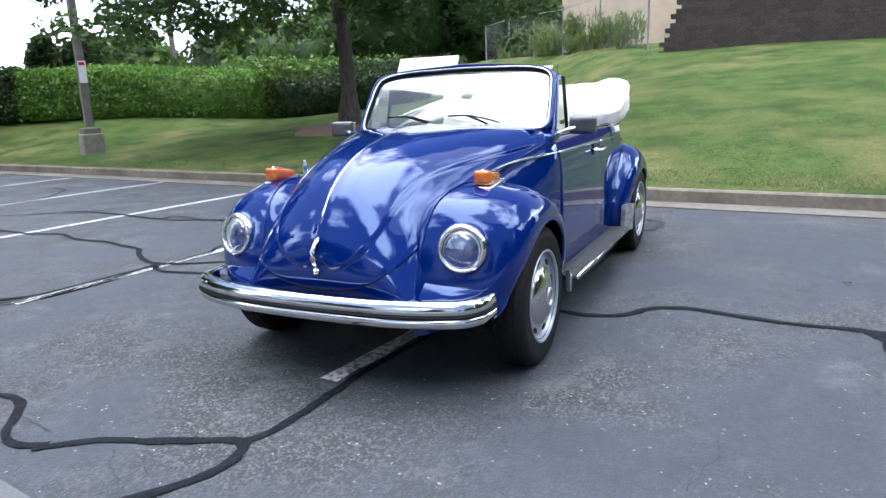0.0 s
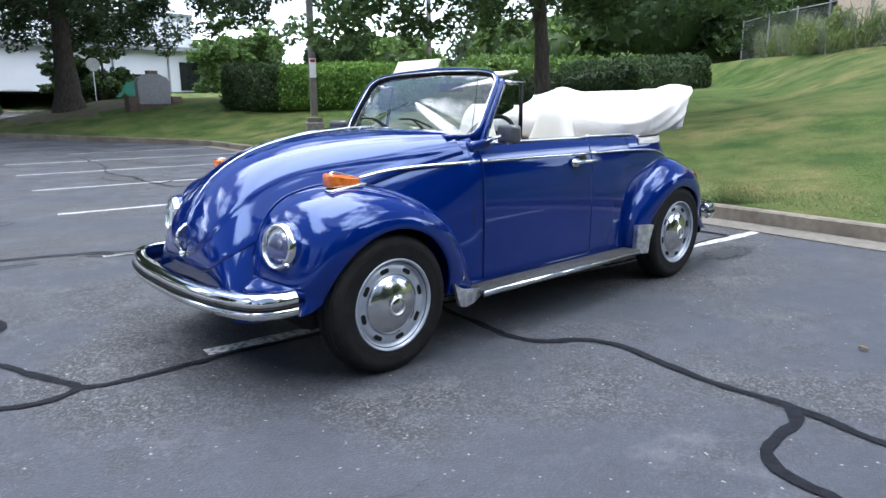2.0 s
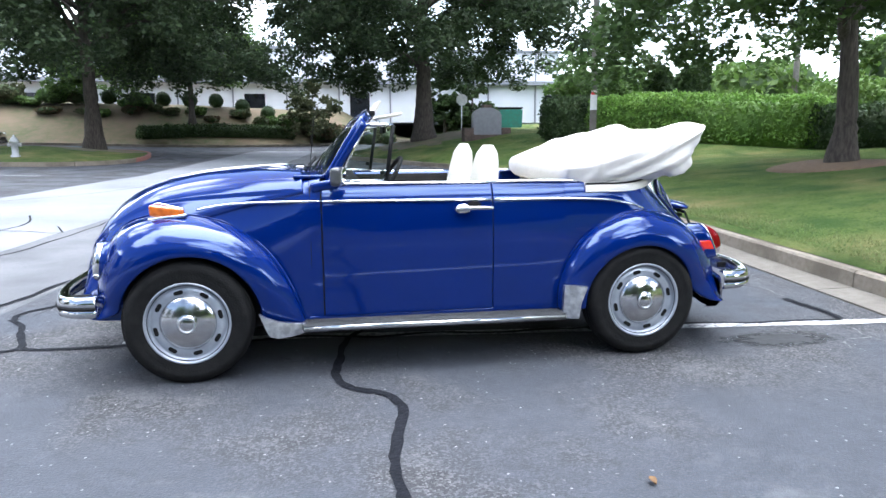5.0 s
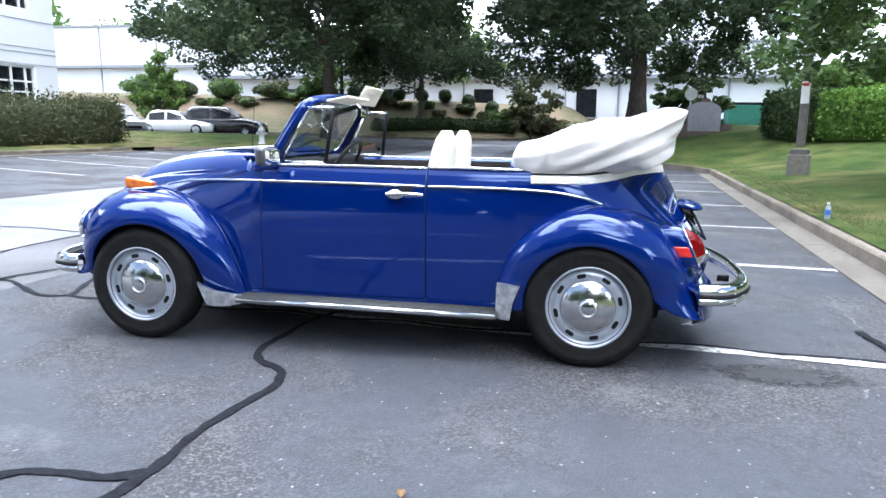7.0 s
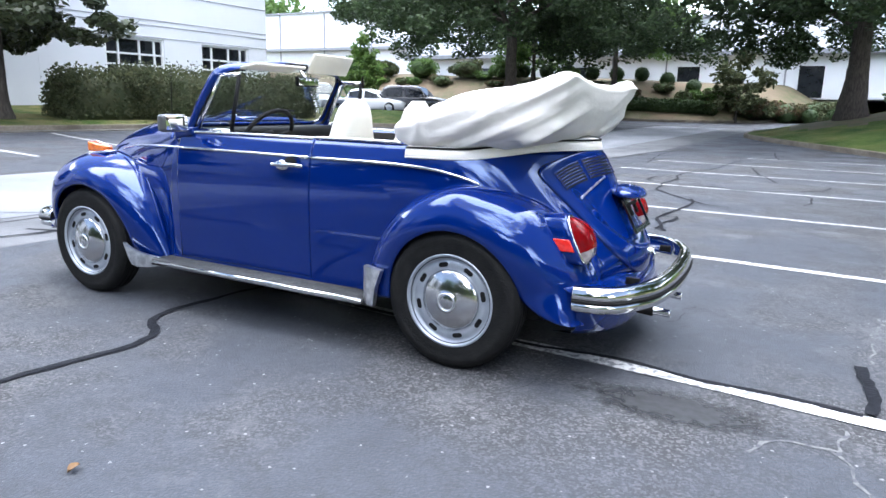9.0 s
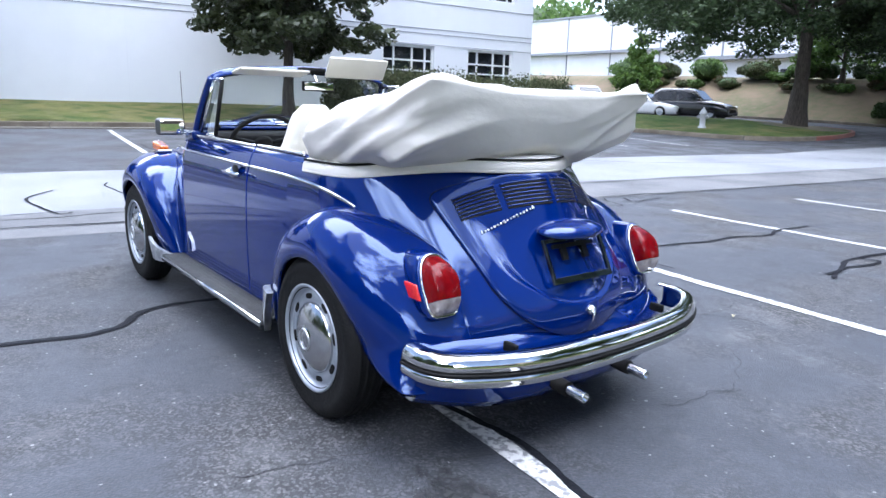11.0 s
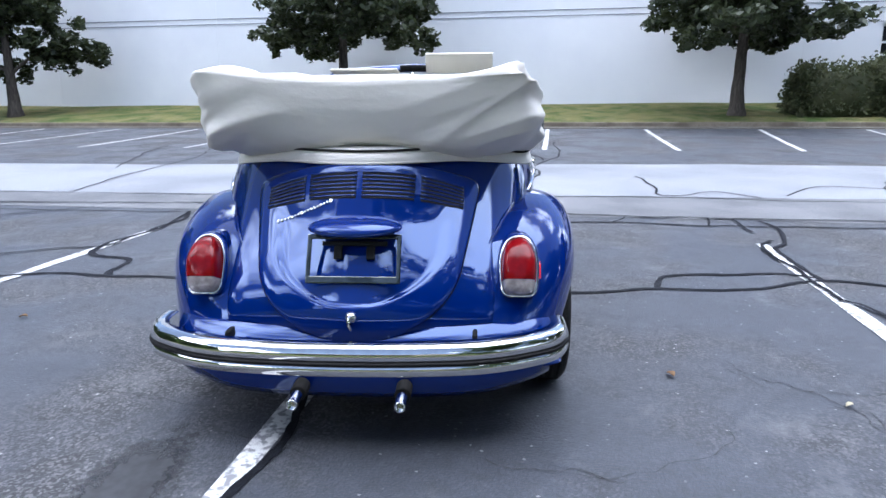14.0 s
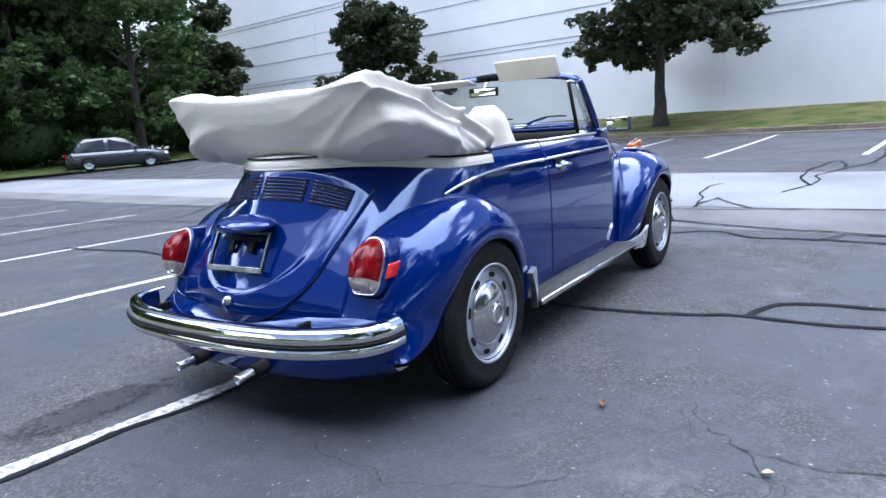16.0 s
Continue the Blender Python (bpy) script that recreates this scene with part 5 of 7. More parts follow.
# beige wall and wire fence beyond
bw = part("wall_beige", box(0.3, 17, 5.4, Matrix.Translation((0, 0, 2.7))), M_BEIGE, smooth=False, matrix=Matrix.Translation((-27.3, 1.2, 2.3)) @ Matrix.Rotation(radians(-3), 4, 'Z'))
tagged(bw, "plain beige stucco wall beyond the fence", "wall", kind="structure")
fence = empty("wire_fence", "galvanised wire fence with thin round posts and weeds", "fence")
fpts = [(-18.6, -2.0), (-20.8, -4.0), (-23.1, -6.0), (-25.3, -7.9), (-27.1, -9.7), (-28.9, -11.6)]
for x, y in fpts:
    z = ground_at(x, y)
    part("post", lathe([(0.03, -0.2), (0.03, 1.75), (0.036, 1.76), (0.03, 1.80), (0.001, 1.81)], 10, 'z', Matrix.Translation((x, y, z))), M_STEEL, fence)
for (x0, y0), (x1, y1) in zip(fpts, fpts[1:]):
    za, zb = ground_at(x0, y0), ground_at(x1, y1)
    part("rail", tube([(x0, y0, za + 1.72), (x1, y1, zb + 1.72)], 0.018, 6, smooth_n=0), M_STEEL, fence)
    mesh = bmesh.new()
    L = math.hypot(x1 - x0, y1 - y0)
    nn = int(L / 0.16)
    for k in range(-10, nn):
        for sgn in (0, 1):
            a0, a1 = k / nn, (k + 10) / nn
            ha, hb = (0.05, 1.65) if sgn else (1.65, 0.05)
            if a0 < 0:
                ha += (hb - ha) * (-a0) / (a1 - a0)
                a0 = 0
            if a1 > 1:
                hb = ha + (hb - ha) * (1 - a0) / (a1 - a0)
                a1 = 1
            P = lambda a, h: (x0 + (x1 - x0) * a, y0 + (y1 - y0) * a, za + (zb - za) * a + h)
            sweep([P(a0, ha), P(a1, hb)], circle(0.0025, 3), bm=mesh, caps=False)
    part("wire_mesh", mesh, M_STEEL, fence)

# lamp post in the lawn
pb_ = Vector((-6.2, -11.9, 0))
pz_ = ground_at(pb_.x, pb_.y)
lamp = empty("lamp_post", "square grey-brown lamp post on a concrete footing in the lawn", "lamp post", Matrix.Translation((pb_.x, pb_.y, pz_)) @ Matrix.Rotation(radians(28), 4, 'Z'))
part("footing", box(0.44, 0.44, 0.75, Matrix.Translation((0, 0, 0.06)), 0.03), M_CONC, lamp, smooth=False)
part("base_cover", box(0.36, 0.36, 0.13, Matrix.Translation((0, 0, 0.49)), 0.02), M_BRONZE, lamp, smooth=False)
pole = box(0.17, 0.17, 7.6, Matrix.Translation((0, 0, 4.4)), 0.018)
for v in pole.verts:
    k = 1.0 - 0.25 * clamp01((v.co.z - 0.6) / 7.6)
    v.co.x *= k
    v.co.y *= k
part("pole", pole, M_BRONZE, lamp, smooth=False)
part("arm", box(0.9, 0.08, 0.08, Matrix.Translation((0.45, 0, 8.1)), 0.01), M_BRONZE, lamp, smooth=False)
part("lamp_head", box(0.7, 0.42, 0.14, Matrix.Translation((1.1, 0, 8.1)), 0.03), M_BRONZE, lamp, smooth=False)
notice = part("notice", box(0.02, 0.16, 0.46, Matrix.Translation((0.10, 0, 1.75)), 0.004), M_SIGNWHITE, lamp, "small white notice with red heading", smooth=False)
part("heading_bar", box(0.006, 0.12, 0.07, Matrix.Translation((0.1125, 0, 1.92))), M_REDTEXT, notice, smooth=False)
lamp.matrix_basis = Matrix.Translation((pb_.x, pb_.y, pz_)) @ Matrix.Rotation(radians(66), 4, 'Z')

# masonry sign on the island
sx, sy = -6.4, -23.6
sg = empty("monument_sign", "grey arched monument sign between low dark brick piers", "sign", Matrix.Translation((sx, sy, ground_at(sx, sy))) @ Matrix.Rotation(radians(8), 4, 'Z') @ Matrix.Scale(0.74, 4))
prof = [(-0.85, -0.2), (-0.85, 1.25), (-0.72, 1.45), (-0.35, 1.62), (0, 1.66), (0.35, 1.62), (0.72, 1.45), (0.85, 1.25), (0.85, -0.2)]
b = bmesh.new()
fa = [b.verts.new((x, -0.16, z)) for x, z in prof]
fb = [b.verts.new((x, 0.16, z)) for x, z in prof]
b.faces.new(fa)
b.faces.new(fb[::-1])
for i in range(len(prof)):
    j = (i + 1) % len(prof)
    b.faces.new((fa[j], fa[i], fb[i], fb[j]))
part("panel", b, M_SIGNGREY, sg, smooth=False)
part("cap", box(0.5, 0.36, 0.16, Matrix.Translation((0, 0, 1.72)), 0.02), M_DARKBRICK, sg, smooth=False)
for s in (-1, 1):
    part("pier", box(0.55, 0.5, 0.75, Matrix.Translation((s * 1.13, 0, 0.15)), 0.02), M_DARKBRICK, sg, smooth=False)
part("plinth", box(2.0, 0.6, 0.4, Matrix.Translation((0, 0, -0.05)), 0.02), M_DARKBRICK, sg, smooth=False)


# small street furniture
def stop_sign(x, y):
    z = ground_at(x, y)
    o = empty("stop_sign", "back of an octagonal road sign on a thin steel post", "road sign", Matrix.Translation((x, y, z)))
    part("post", lathe([(0.03, -0.2), (0.03, 2.6), (0.001, 2.61)], 8), M_STEEL, o)
    part("plate", lathe([(0.001, -0.01), (0.38, -0.01), (0.38, 0.01), (0.001, 0.01)], 8, 'y', Matrix.Translation((0, 0.05, 2.3)) @ Matrix.Rotation(radians(22.5), 4, 'Y')), M_STEEL, o, smooth=False)


stop_sign(-8.5, -38.5)
z = ground_at(-16, -20)
util = empty("utility_pole", "slim weathered wooden utility pole behind the hedge", "pole", Matrix.Translation((-24.5, -28.5, 0.8)))
part("pole", lathe([(0.17, -0.3), (0.14, 6), (0.12, 11), (0.001, 11.05)], 10), M_BRONZE, util)
dx, dy = -10.2, -43.0
dump = empty("dumpster", "green steel dumpster beside the far drive", "dumpster", Matrix.Translation((dx - 4, dy - 6, 1.6)))
b = box(2.6, 1.7, 1.4, Matrix.Translation((0, 0, 0.85)), 0.04)
for v in b.verts:
    if v.co.z < 0.5:
        v.co.y *= 0.8
part("bin", b, M_GREEN, dump, smooth=False)
part("lid", box(2.65, 1.75, 0.08, Matrix.Translation((0, 0, 1.6)) @ Matrix.Rotation(radians(6), 4, 'X'), 0.02), M_BLACK, dump, smooth=False)
hx, hy = 11.4, -22.9
hyd = empty("fire_hydrant", "small grey fire hydrant on the grass strip", "hydrant", Matrix.Translation((hx, hy, ground_at(hx, hy))))
part("barrel", lathe([(0.16, -0.1), (0.16, 0.05), (0.11, 0.07), (0.11, 0.5), (0.15, 0.52), (0.15, 0.56), (0.12, 0.62), (0.07, 0.70), (0.03, 0.73), (0.03, 0.78), (0.001, 0.79)], 20), M_HYDRANT, hyd)
for s in (-1, 1):
    part("outlet", lathe([(0.055, 0.0), (0.055, 0.18), (0.065, 0.18), (0.065, 0.22), (0.001, 0.23)], 12, 'x', Matrix.Translation((0, 0, 0.42)) @ Matrix.Rotation(0 if s > 0 else math.pi, 4, 'Z')), M_HYDRANT, hyd)
bt = lot(-3.72, -5.05)
bot = empty("water_bottle", "clear plastic water bottle with blue label on the kerb", "bottle", Matrix.Translation((bt.x, bt.y, 0.155)))
part("bottle", lathe([(0.001, 0.0), (0.031, 0.002), (0.033, 0.012), (0.033, 0.13), (0.026, 0.16), (0.013, 0.178), (0.013, 0.19), (0.001, 0.192)], 20), M_PLASTIC, bot)
part("label_band", lathe([(0.0335, 0.055), (0.0338, 0.057), (0.0338, 0.115), (0.0335, 0.117)], 20), M_BLUELABEL, bot)
part("cap", lathe([(0.001, 0.189), (0.015, 0.189), (0.015, 0.204), (0.001, 0.206)], 16), M_SIGNWHITE, bot)


def dead_leaf(x, y, size, turn, material, label):
    b = bmesh.new()
    rows = []
    for i in range(7):
        t = i / 6
        w = size * 0.33 * math.sin(math.pi * (0.06 + 0.9 * t))
        rows.append([((t - 0.5) * size, s * w, 0.006 + 0.18 * size * (s * s) + 0.10 * size * math.sin(t * 4)) for s in (-1, -0.5, 0, 0.5, 1)])
    b.free()
    o = part("fallen_leaf", grid_mesh(rows), material, matrix=pose(x, y, lot_height(x, y) + 0.004, 0, 0, turn))
    return tagged(o, label, "leaf")


dead_leaf(-1.225, -1.236, 0.05, 20, M_DRYLEAF, "curled orange-brown dead leaf on the asphalt")
dead_leaf(-1.495, -1.841, 0.036, 110, M_PALELEAF, "pale dry leaf on the asphalt")
dead_leaf(-0.58, 2.10, 0.045, 100, M_DRYLEAF, "brown dead leaf on the asphalt")


# ---- parked cars ----
def parked_car(x, y, turn, paint, label, length, width, height, roof, seed, bonnet=0.27, tall=False, z=None):
    """A parked car: lofted body, glass house, wheels and lamps. roof: where the cabin starts and ends along the length."""
    o = empty("parked_car", label, "car", Matrix.Translation((x, y, lot_height(x, y) if z is None else z)) @ Matrix.Rotation(radians(turn), 4, 'Z'))
    L, W, H = length / 2, width / 2, height
    belt = H * 0.60
    r0, r1 = roof
    prof = [(-L, 0.42), (-L + 0.06, belt * 0.86), (-L + 0.35, belt), (L * r0, belt), (L * r1 + 0.05, belt * 1.0), (L * 0.72, belt * 0.90), (L - 0.12, belt * 0.76), (L, 0.52), (L - 0.04, 0.36)]
    rows = []
    for i in range(41):
        px_, zt = catmull(prof, i / 40)[:2]
        plan = W * (1 - 0.16 * abs(px_ / L) ** 5)
        row = [(px_, -plan * 0.93, 0.20), (px_, -plan, 0.36), (px_, -plan, zt * 0.72), (px_, -plan * 0.95, zt * 0.93), (px_, -plan * 0.82, zt), (px_, 0, zt + 0.03), (px_, plan * 0.82, zt), (px_, plan * 0.95, zt * 0.93), (px_, plan, zt * 0.72), (px_, plan, 0.36), (px_, plan * 0.93, 0.20)]
        rows.append(row)
    b = grid_mesh(rows, closed=True)
    b.verts.ensure_lookup_table()
    b.faces.new([b.verts[k] for k in range(11)])
    b.faces.new([b.verts[40 * 11 + k] for k in range(11)][::-1])
    bmesh.ops.recalc_face_normals(b, faces=b.faces)
    part("body", b, paint, o)
    xs = [L * r0 - 0.05, L * r0 + 0.30, 0.5 * L * (r0 + r1) - 0.05, L * r1 - 0.55, L * r1 + 0.08]
    zs = [belt - 0.02, H - 0.05, H, H - 0.06, belt - 0.02]
    if tall:
        xs[1] = L * r0 + 0.12
    rows = []
    for i in range(25):
        px_, zt = catmull(list(zip(xs, zs)), i / 24)
        k = (zt - belt) / (H - belt)
        w0, w1 = W * 0.90, W * (0.90 - 0.20 * k)
        rows.append([(px_, -w0, belt - 0.03), (px_, -(w0 + w1) / 2, belt + (zt - belt) * 0.55), (px_, -w1, zt - 0.03), (px_, -w1 * 0.85, zt), (px_, w1 * 0.85, zt), (px_, w1, zt - 0.03), (px_, (w0 + w1) / 2, belt + (zt - belt) * 0.55), (px_, w0, belt - 0.03)])
    part("roof", grid_mesh(rows), paint, o)
    for s in (-1, 1):
        for a, c in ((0.10, 0.46), (0.52, 0.86)):
            q = []
            for f in (a, c):
                px_ = xs[0] + (xs[4] - xs[0]) * f
                zt = H - 0.05 if 0.18 < f < 0.72 else H - 0.16 - (0.14 if f > 0.8 else 0)
                zt = max(zt, belt + 0.12)
                k = (zt - belt) / (H - belt)
                q.append(((px_, s * W * 0.915, belt + 0.03), (px_, s * W * (0.915 - 0.185 * k), zt - 0.03)))
            bb = bmesh.new()
            vs = [bb.verts.new(p) for p in (q[0][0], q[1][0], q[1][1], q[0][1])]
            bb.faces.new(vs)
            ex = bmesh.ops.extrude_face_region(bb, geom=list(bb.faces))
            bmesh.ops.translate(bb, vec=(0, s * 0.012, 0), verts=[v for v in ex["geom"] if isinstance(v, bmesh.types.BMVert)])
            bmesh.ops.recalc_face_normals(bb, faces=bb.faces)
            part("side_window", bb, M_WINDOW, o, smooth=False)
        part("headlight", box(0.16, 0.30, 0.13, Matrix.Translation((L - 0.13, s * W * 0.70, belt * 0.70)), 0.03), M_LENS, o)
        part("tail_light", box(0.10, 0.22, 0.20, Matrix.Translation((-L + 0.03, s * W * 0.76, belt * 0.80)), 0.03), M_RED, o)
        for wx in (-L * 0.58, L * 0.60):
            wh = part("wheel", lathe([(0.20, -0.09), (0.30, -0.1), (0.325, -0.06), (0.325, 0.06), (0.30, 0.1), (0.20, 0.09)], 28, 'y', Matrix.Translation((wx, s * (W - 0.10), 0.325))), M_RUBBER, o)
            part("rim", lathe([(0.215, 0.092 * s), (0.20, 0.07 * s), (0.10, 0.075 * s), (0.04, 0.095 * s), (0.001, 0.095 * s)], 24, 'y', Matrix.Translation((wx, s * (W - 0.10), 0.325))), M_SILVER, wh)
    for a, c in ((xs[3], xs[4]), (xs[1], xs[0])):
        sgn = 1 if c > a else -1
        bb = bmesh.new()
        ins = 0.06 * sgn
        vs = [bb.verts.new(p) for p in ((a + ins, -W * 0.62, H - 0.11), (a + ins, W * 0.62, H - 0.11), (c - ins * 0.6, W * 0.76, belt + 0.05), (c - ins * 0.6, -W * 0.76, belt + 0.05))]
        bb.faces.new(vs)
        ex = bmesh.ops.extrude_face_region(bb, geom=list(bb.faces))
        bmesh.ops.translate(bb, vec=(0.05 * sgn, 0, 0.03), verts=[v for v in ex["geom"] if isinstance(v, bmesh.types.BMVert)])
        bmesh.ops.recalc_face_normals(bb, faces=bb.faces)
        part("windscreen" if sgn > 0 else "rear_window", bb, M_WINDOW, o, smooth=False)
    part("grille", box(0.05, W * 1.0, 0.16, Matrix.Translation((L - 0.02, 0, 0.46)), 0.02), M_BLACK, o, smooth=False)
    # black slab under the body, standing in for the shade beneath the sills
    part("underbody_shadow", box(L * 1.7, W * 1.7, 0.1, Matrix.Translation((0, 0, 0.2))), M_BLACK, o, smooth=False)
    for s in (-1, 1):
        part("wing_mirror", box(0.12, 0.16, 0.12, Matrix.Translation((L * r1 - 0.12, s * (W + 0.04), belt + 0.08)), 0.03), paint, o)
    return o


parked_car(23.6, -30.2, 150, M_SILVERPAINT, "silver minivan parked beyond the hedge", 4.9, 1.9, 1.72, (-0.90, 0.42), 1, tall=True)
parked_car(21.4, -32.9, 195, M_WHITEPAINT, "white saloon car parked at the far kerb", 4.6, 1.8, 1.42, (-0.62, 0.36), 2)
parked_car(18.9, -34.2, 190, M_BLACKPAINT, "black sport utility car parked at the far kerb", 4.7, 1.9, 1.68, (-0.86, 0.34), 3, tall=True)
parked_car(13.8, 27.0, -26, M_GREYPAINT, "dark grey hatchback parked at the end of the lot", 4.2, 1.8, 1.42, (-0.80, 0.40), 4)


# ---- the blue convertible ----
car = empty("convertible_car", "glossy royal blue vintage beetle-shaped convertible with white folded top", "car")


# x, top, half width, squareness, underside
NOSE = [(0.545, 1.030, 0.655, 8.0, 0.27), (0.62, 1.030, 0.648, 7.0, 0.27), (0.78, 1.028, 0.618, 5.0, 0.27), (0.95, 1.020, 0.588, 3.9, 0.27), (1.12, 1.006, 0.558, 3.1, 0.27),
        (1.28, 0.980, 0.530, 2.65, 0.27), (1.42, 0.944, 0.505, 2.4, 0.27), (1.54, 0.893, 0.485, 2.2, 0.27), (1.64, 0.826, 0.468, 2.1, 0.27), (1.71, 0.748, 0.455, 2.05, 0.27),
        (1.760, 0.665, 0.445, 2.0, 0.28), (1.788, 0.580, 0.435, 2.0, 0.29), (1.798, 0.500, 0.425, 2.0, 0.30), (1.790, 0.430, 0.415, 2.0, 0.31), (1.765, 0.375, 0.40, 2.0, 0.32)]
# height, place of the middle line of the tail
TAIL_LINE = [(0.262, -1.795), (0.32, -1.842), (0.40, -1.868), (0.47, -1.876), (0.52, -1.868), (0.58, -1.845), (0.65, -1.802), (0.73, -1.745),
             (0.78, -1.709), (0.83, -1.677), (0.87, -1.656), (0.91, -1.636), (0.94, -1.616), (0.965, -1.596)]
TAIL_FIT = np.polyfit([z - 0.6 for z, x in TAIL_LINE], [x for z, x in TAIL_LINE], 5)


def shell(table, s, q):
    """A place on the body: s runs along the table, q across from one flank (-1) over the middle to the other."""
    x, zt, w, n, zb = catmull(table, s)
    a = abs(q) * math.pi / 2
    y = math.copysign(w * math.sin(a) ** (2 / n), q)
    z = zb + (zt - zb) * max(0.0, math.cos(a)) ** (2 / n)
    return Vector((x, y, z))


def shell_normal(table, s, q, sign):
    e = 0.004
    du = shell(table, min(s + e, 1), q) - shell(table, max(s - e, 0), q)
    dv = shell(table, s, min(q + e, 1)) - shell(table, s, max(q - e, -1))
    n = du.cross(dv)
    n = n.normalized() if n.length > 1e-9 else Vector((sign, 0, 0))
    if n.dot(Vector((0.35 * sign, 0.25 * (1 if q > 0 else -1) if abs(q) > .02 else 0, 1))) < 0:
        n = -n
    return n


def bend(q):
    """Spreads the steps across, so that the rounded edges get enough of them."""
    return math.copysign((0.5 - 0.5 * math.cos(math.pi * abs(q))) * 0.5 + abs(q) * 0.5, q)


def shell_mesh(table, ns, nq, flip):
    rows = [[tuple(shell(table, i / ns, bend(2 * j / nq - 1))) for j in range(nq + 1)] for i in range(ns + 1)]
    b = grid_mesh(rows, flip=flip)
    return b


part("front_body", shell_mesh(NOSE, 56, 48, False), M_PAINT, car)


def tail_x(y, z):
    """How far back the tail lies at that side and height."""
    k = max(0.30, min(0.80, 0.44 + 0.88 * (z - 0.58)))
    return float(np.polyval(TAIL_FIT, z - 0.6)) + k * (math.sqrt(0.0144 + y * y) - 0.12)


def on_tail(z, y, out=0.0):
    """A place on the tail at that height and side, with its normal."""
    e = 0.004
    n = Vector((-1.0, (tail_x(y + e, z) - tail_x(y - e, z)) / (2 * e), (tail_x(y, z + e) - tail_x(y, z - e)) / (2 * e))).normalized()
    return Vector((tail_x(y, z), y, z)) + n * out, n


def tail_row(z, draw=0.0):
    """One level line round the tail, from flank to flank; draw pulls it inwards."""
    k = clamp01((z - 0.27) / 0.76)
    r = max(0.0, 1 - k ** 8) ** 0.125
    half = [(tail_x(y, z) + draw, y) for y in (0.0, 0.08, 0.16, 0.24, 0.32, 0.40, 0.465)]
    x0 = half[-1][0] - draw
    for f in (0.07, 0.15, 0.25, 0.38, 0.54, 0.75, 1.0):
        y = 0.465 + 0.188 * (1 - (1 - f) ** 3.5)
        half.append((x0 + (-0.90 - x0) * f + draw * 0.5, y * (1 - (1 - r) * clamp01((y - 0.465) / 0.15))))
    half.append((-0.78 + draw * 0.5, 0.655 * r))
    half = [(x, y - draw * 0.6 * clamp01(y / 0.4)) for x, y in half]
    line = smooth_path([(x, y, z) for x, y in half], 6)
    return [tuple(p) for p in line[::-1]] + [(p.x, -p.y, p.z) for p in line[1:]]


levels = [(z, 0.0) for z in np.linspace(0.262, 0.955, 36)] + [(0.962, 0.006), (0.967, 0.02), (0.969, 0.06), (0.969, 0.16)]
part("rear_body", grid_mesh([tail_row(z, d) for z, d in levels], flip=True), M_PAINT, car)


def gauss(x, c, w):
    return math.exp(-((x - c) / w) ** 2)


def hood_relief(f, g, p):
    """A raised middle panel that ends in two round lobes beside the handle, with a soft ridge down the middle."""
    ridge = 0.006 * gauss(p.y, 0, 0.022) * ease(0.02, 0.12, f) * (1 - ease(0.70, 0.80, f))
    wide = 0.86 - 0.24 * ease(0.0, 0.45, f)
    foot = 0.865 - 0.05 * gauss(p.y, 0, 0.035)
    bow = wide * max(0.0, 1 - max(0.0, (f - 0.52) / (foot - 0.52)) ** 2.6) ** 0.5
    step = ease(bow + 0.035, bow - 0.035, abs(g)) if f < foot else 0.0
    return ridge + 0.0085 * step * ease(0.0, 0.12, f) - 0.004 * (abs(g) ** 3)


def nose_at(y, z):
    """Where the nose has that side and height: the place along the table and across."""
    lo, hi = 0.35, 0.99
    for _ in range(32):
        s = (lo + hi) / 2
        x, zt, w, n, zb = catmull(NOSE, s)
        k = max(0.0, 1 - min(1.0, y / w) ** n) ** (1 / n)
        if zb + (zt - zb) * k > z:
            lo = s
        else:
            hi = s
    return s, math.asin(min(1.0, (y / w) ** (n / 2))) / (math.pi / 2)


HOOD0, HOOD1 = 0.075, 0.955
rows = []
NS, NQ = 150, 112
for i in range(NS + 1):
    row = []
    for j in range(-1, NQ + 2):
        g = max(-1.0, min(1.0, 2 * j / NQ - 1))
        a = abs(g) * math.pi / 2
        s_end, q_end = nose_at(0.412 * math.sin(a), 0.428 + 0.26 * (1 - math.cos(a)))
        f = i / NS
        s = HOOD0 + (s_end - HOOD0) * f
        q = (abs(g) * 0.585 + (q_end - abs(g) * 0.585) * ease(0.0, 1.0, f) * f)
        q = math.copysign(q, g)
        p = shell(NOSE, s, q)
        edge = j in (-1, NQ + 1) or i in (0, NS)
        rim = max(abs(g), f)
        h = -0.006 if edge else 0.014 * (0.25 + 0.75 * max(0.0, 1 - rim ** 22) ** 0.5) + hood_relief((s - HOOD0) / (HOOD1 - HOOD0), abs(q) / 0.60, p)
        row.append(tuple(p + shell_normal(NOSE, s, q, 1) * h))
    rows.append(row)
hood = part("hood", grid_mesh(rows), M_PAINT, car)
seam = [Vector(r[0]) for r in rows[1:]] + [Vector(p) for p in rows[-1][1:-1]] + [Vector(r[-1]) for r in rows[:0:-1]]
part("lid_gap", sweep(seam[::3], circle(0.0062, 6)), M_BLACK, hood)


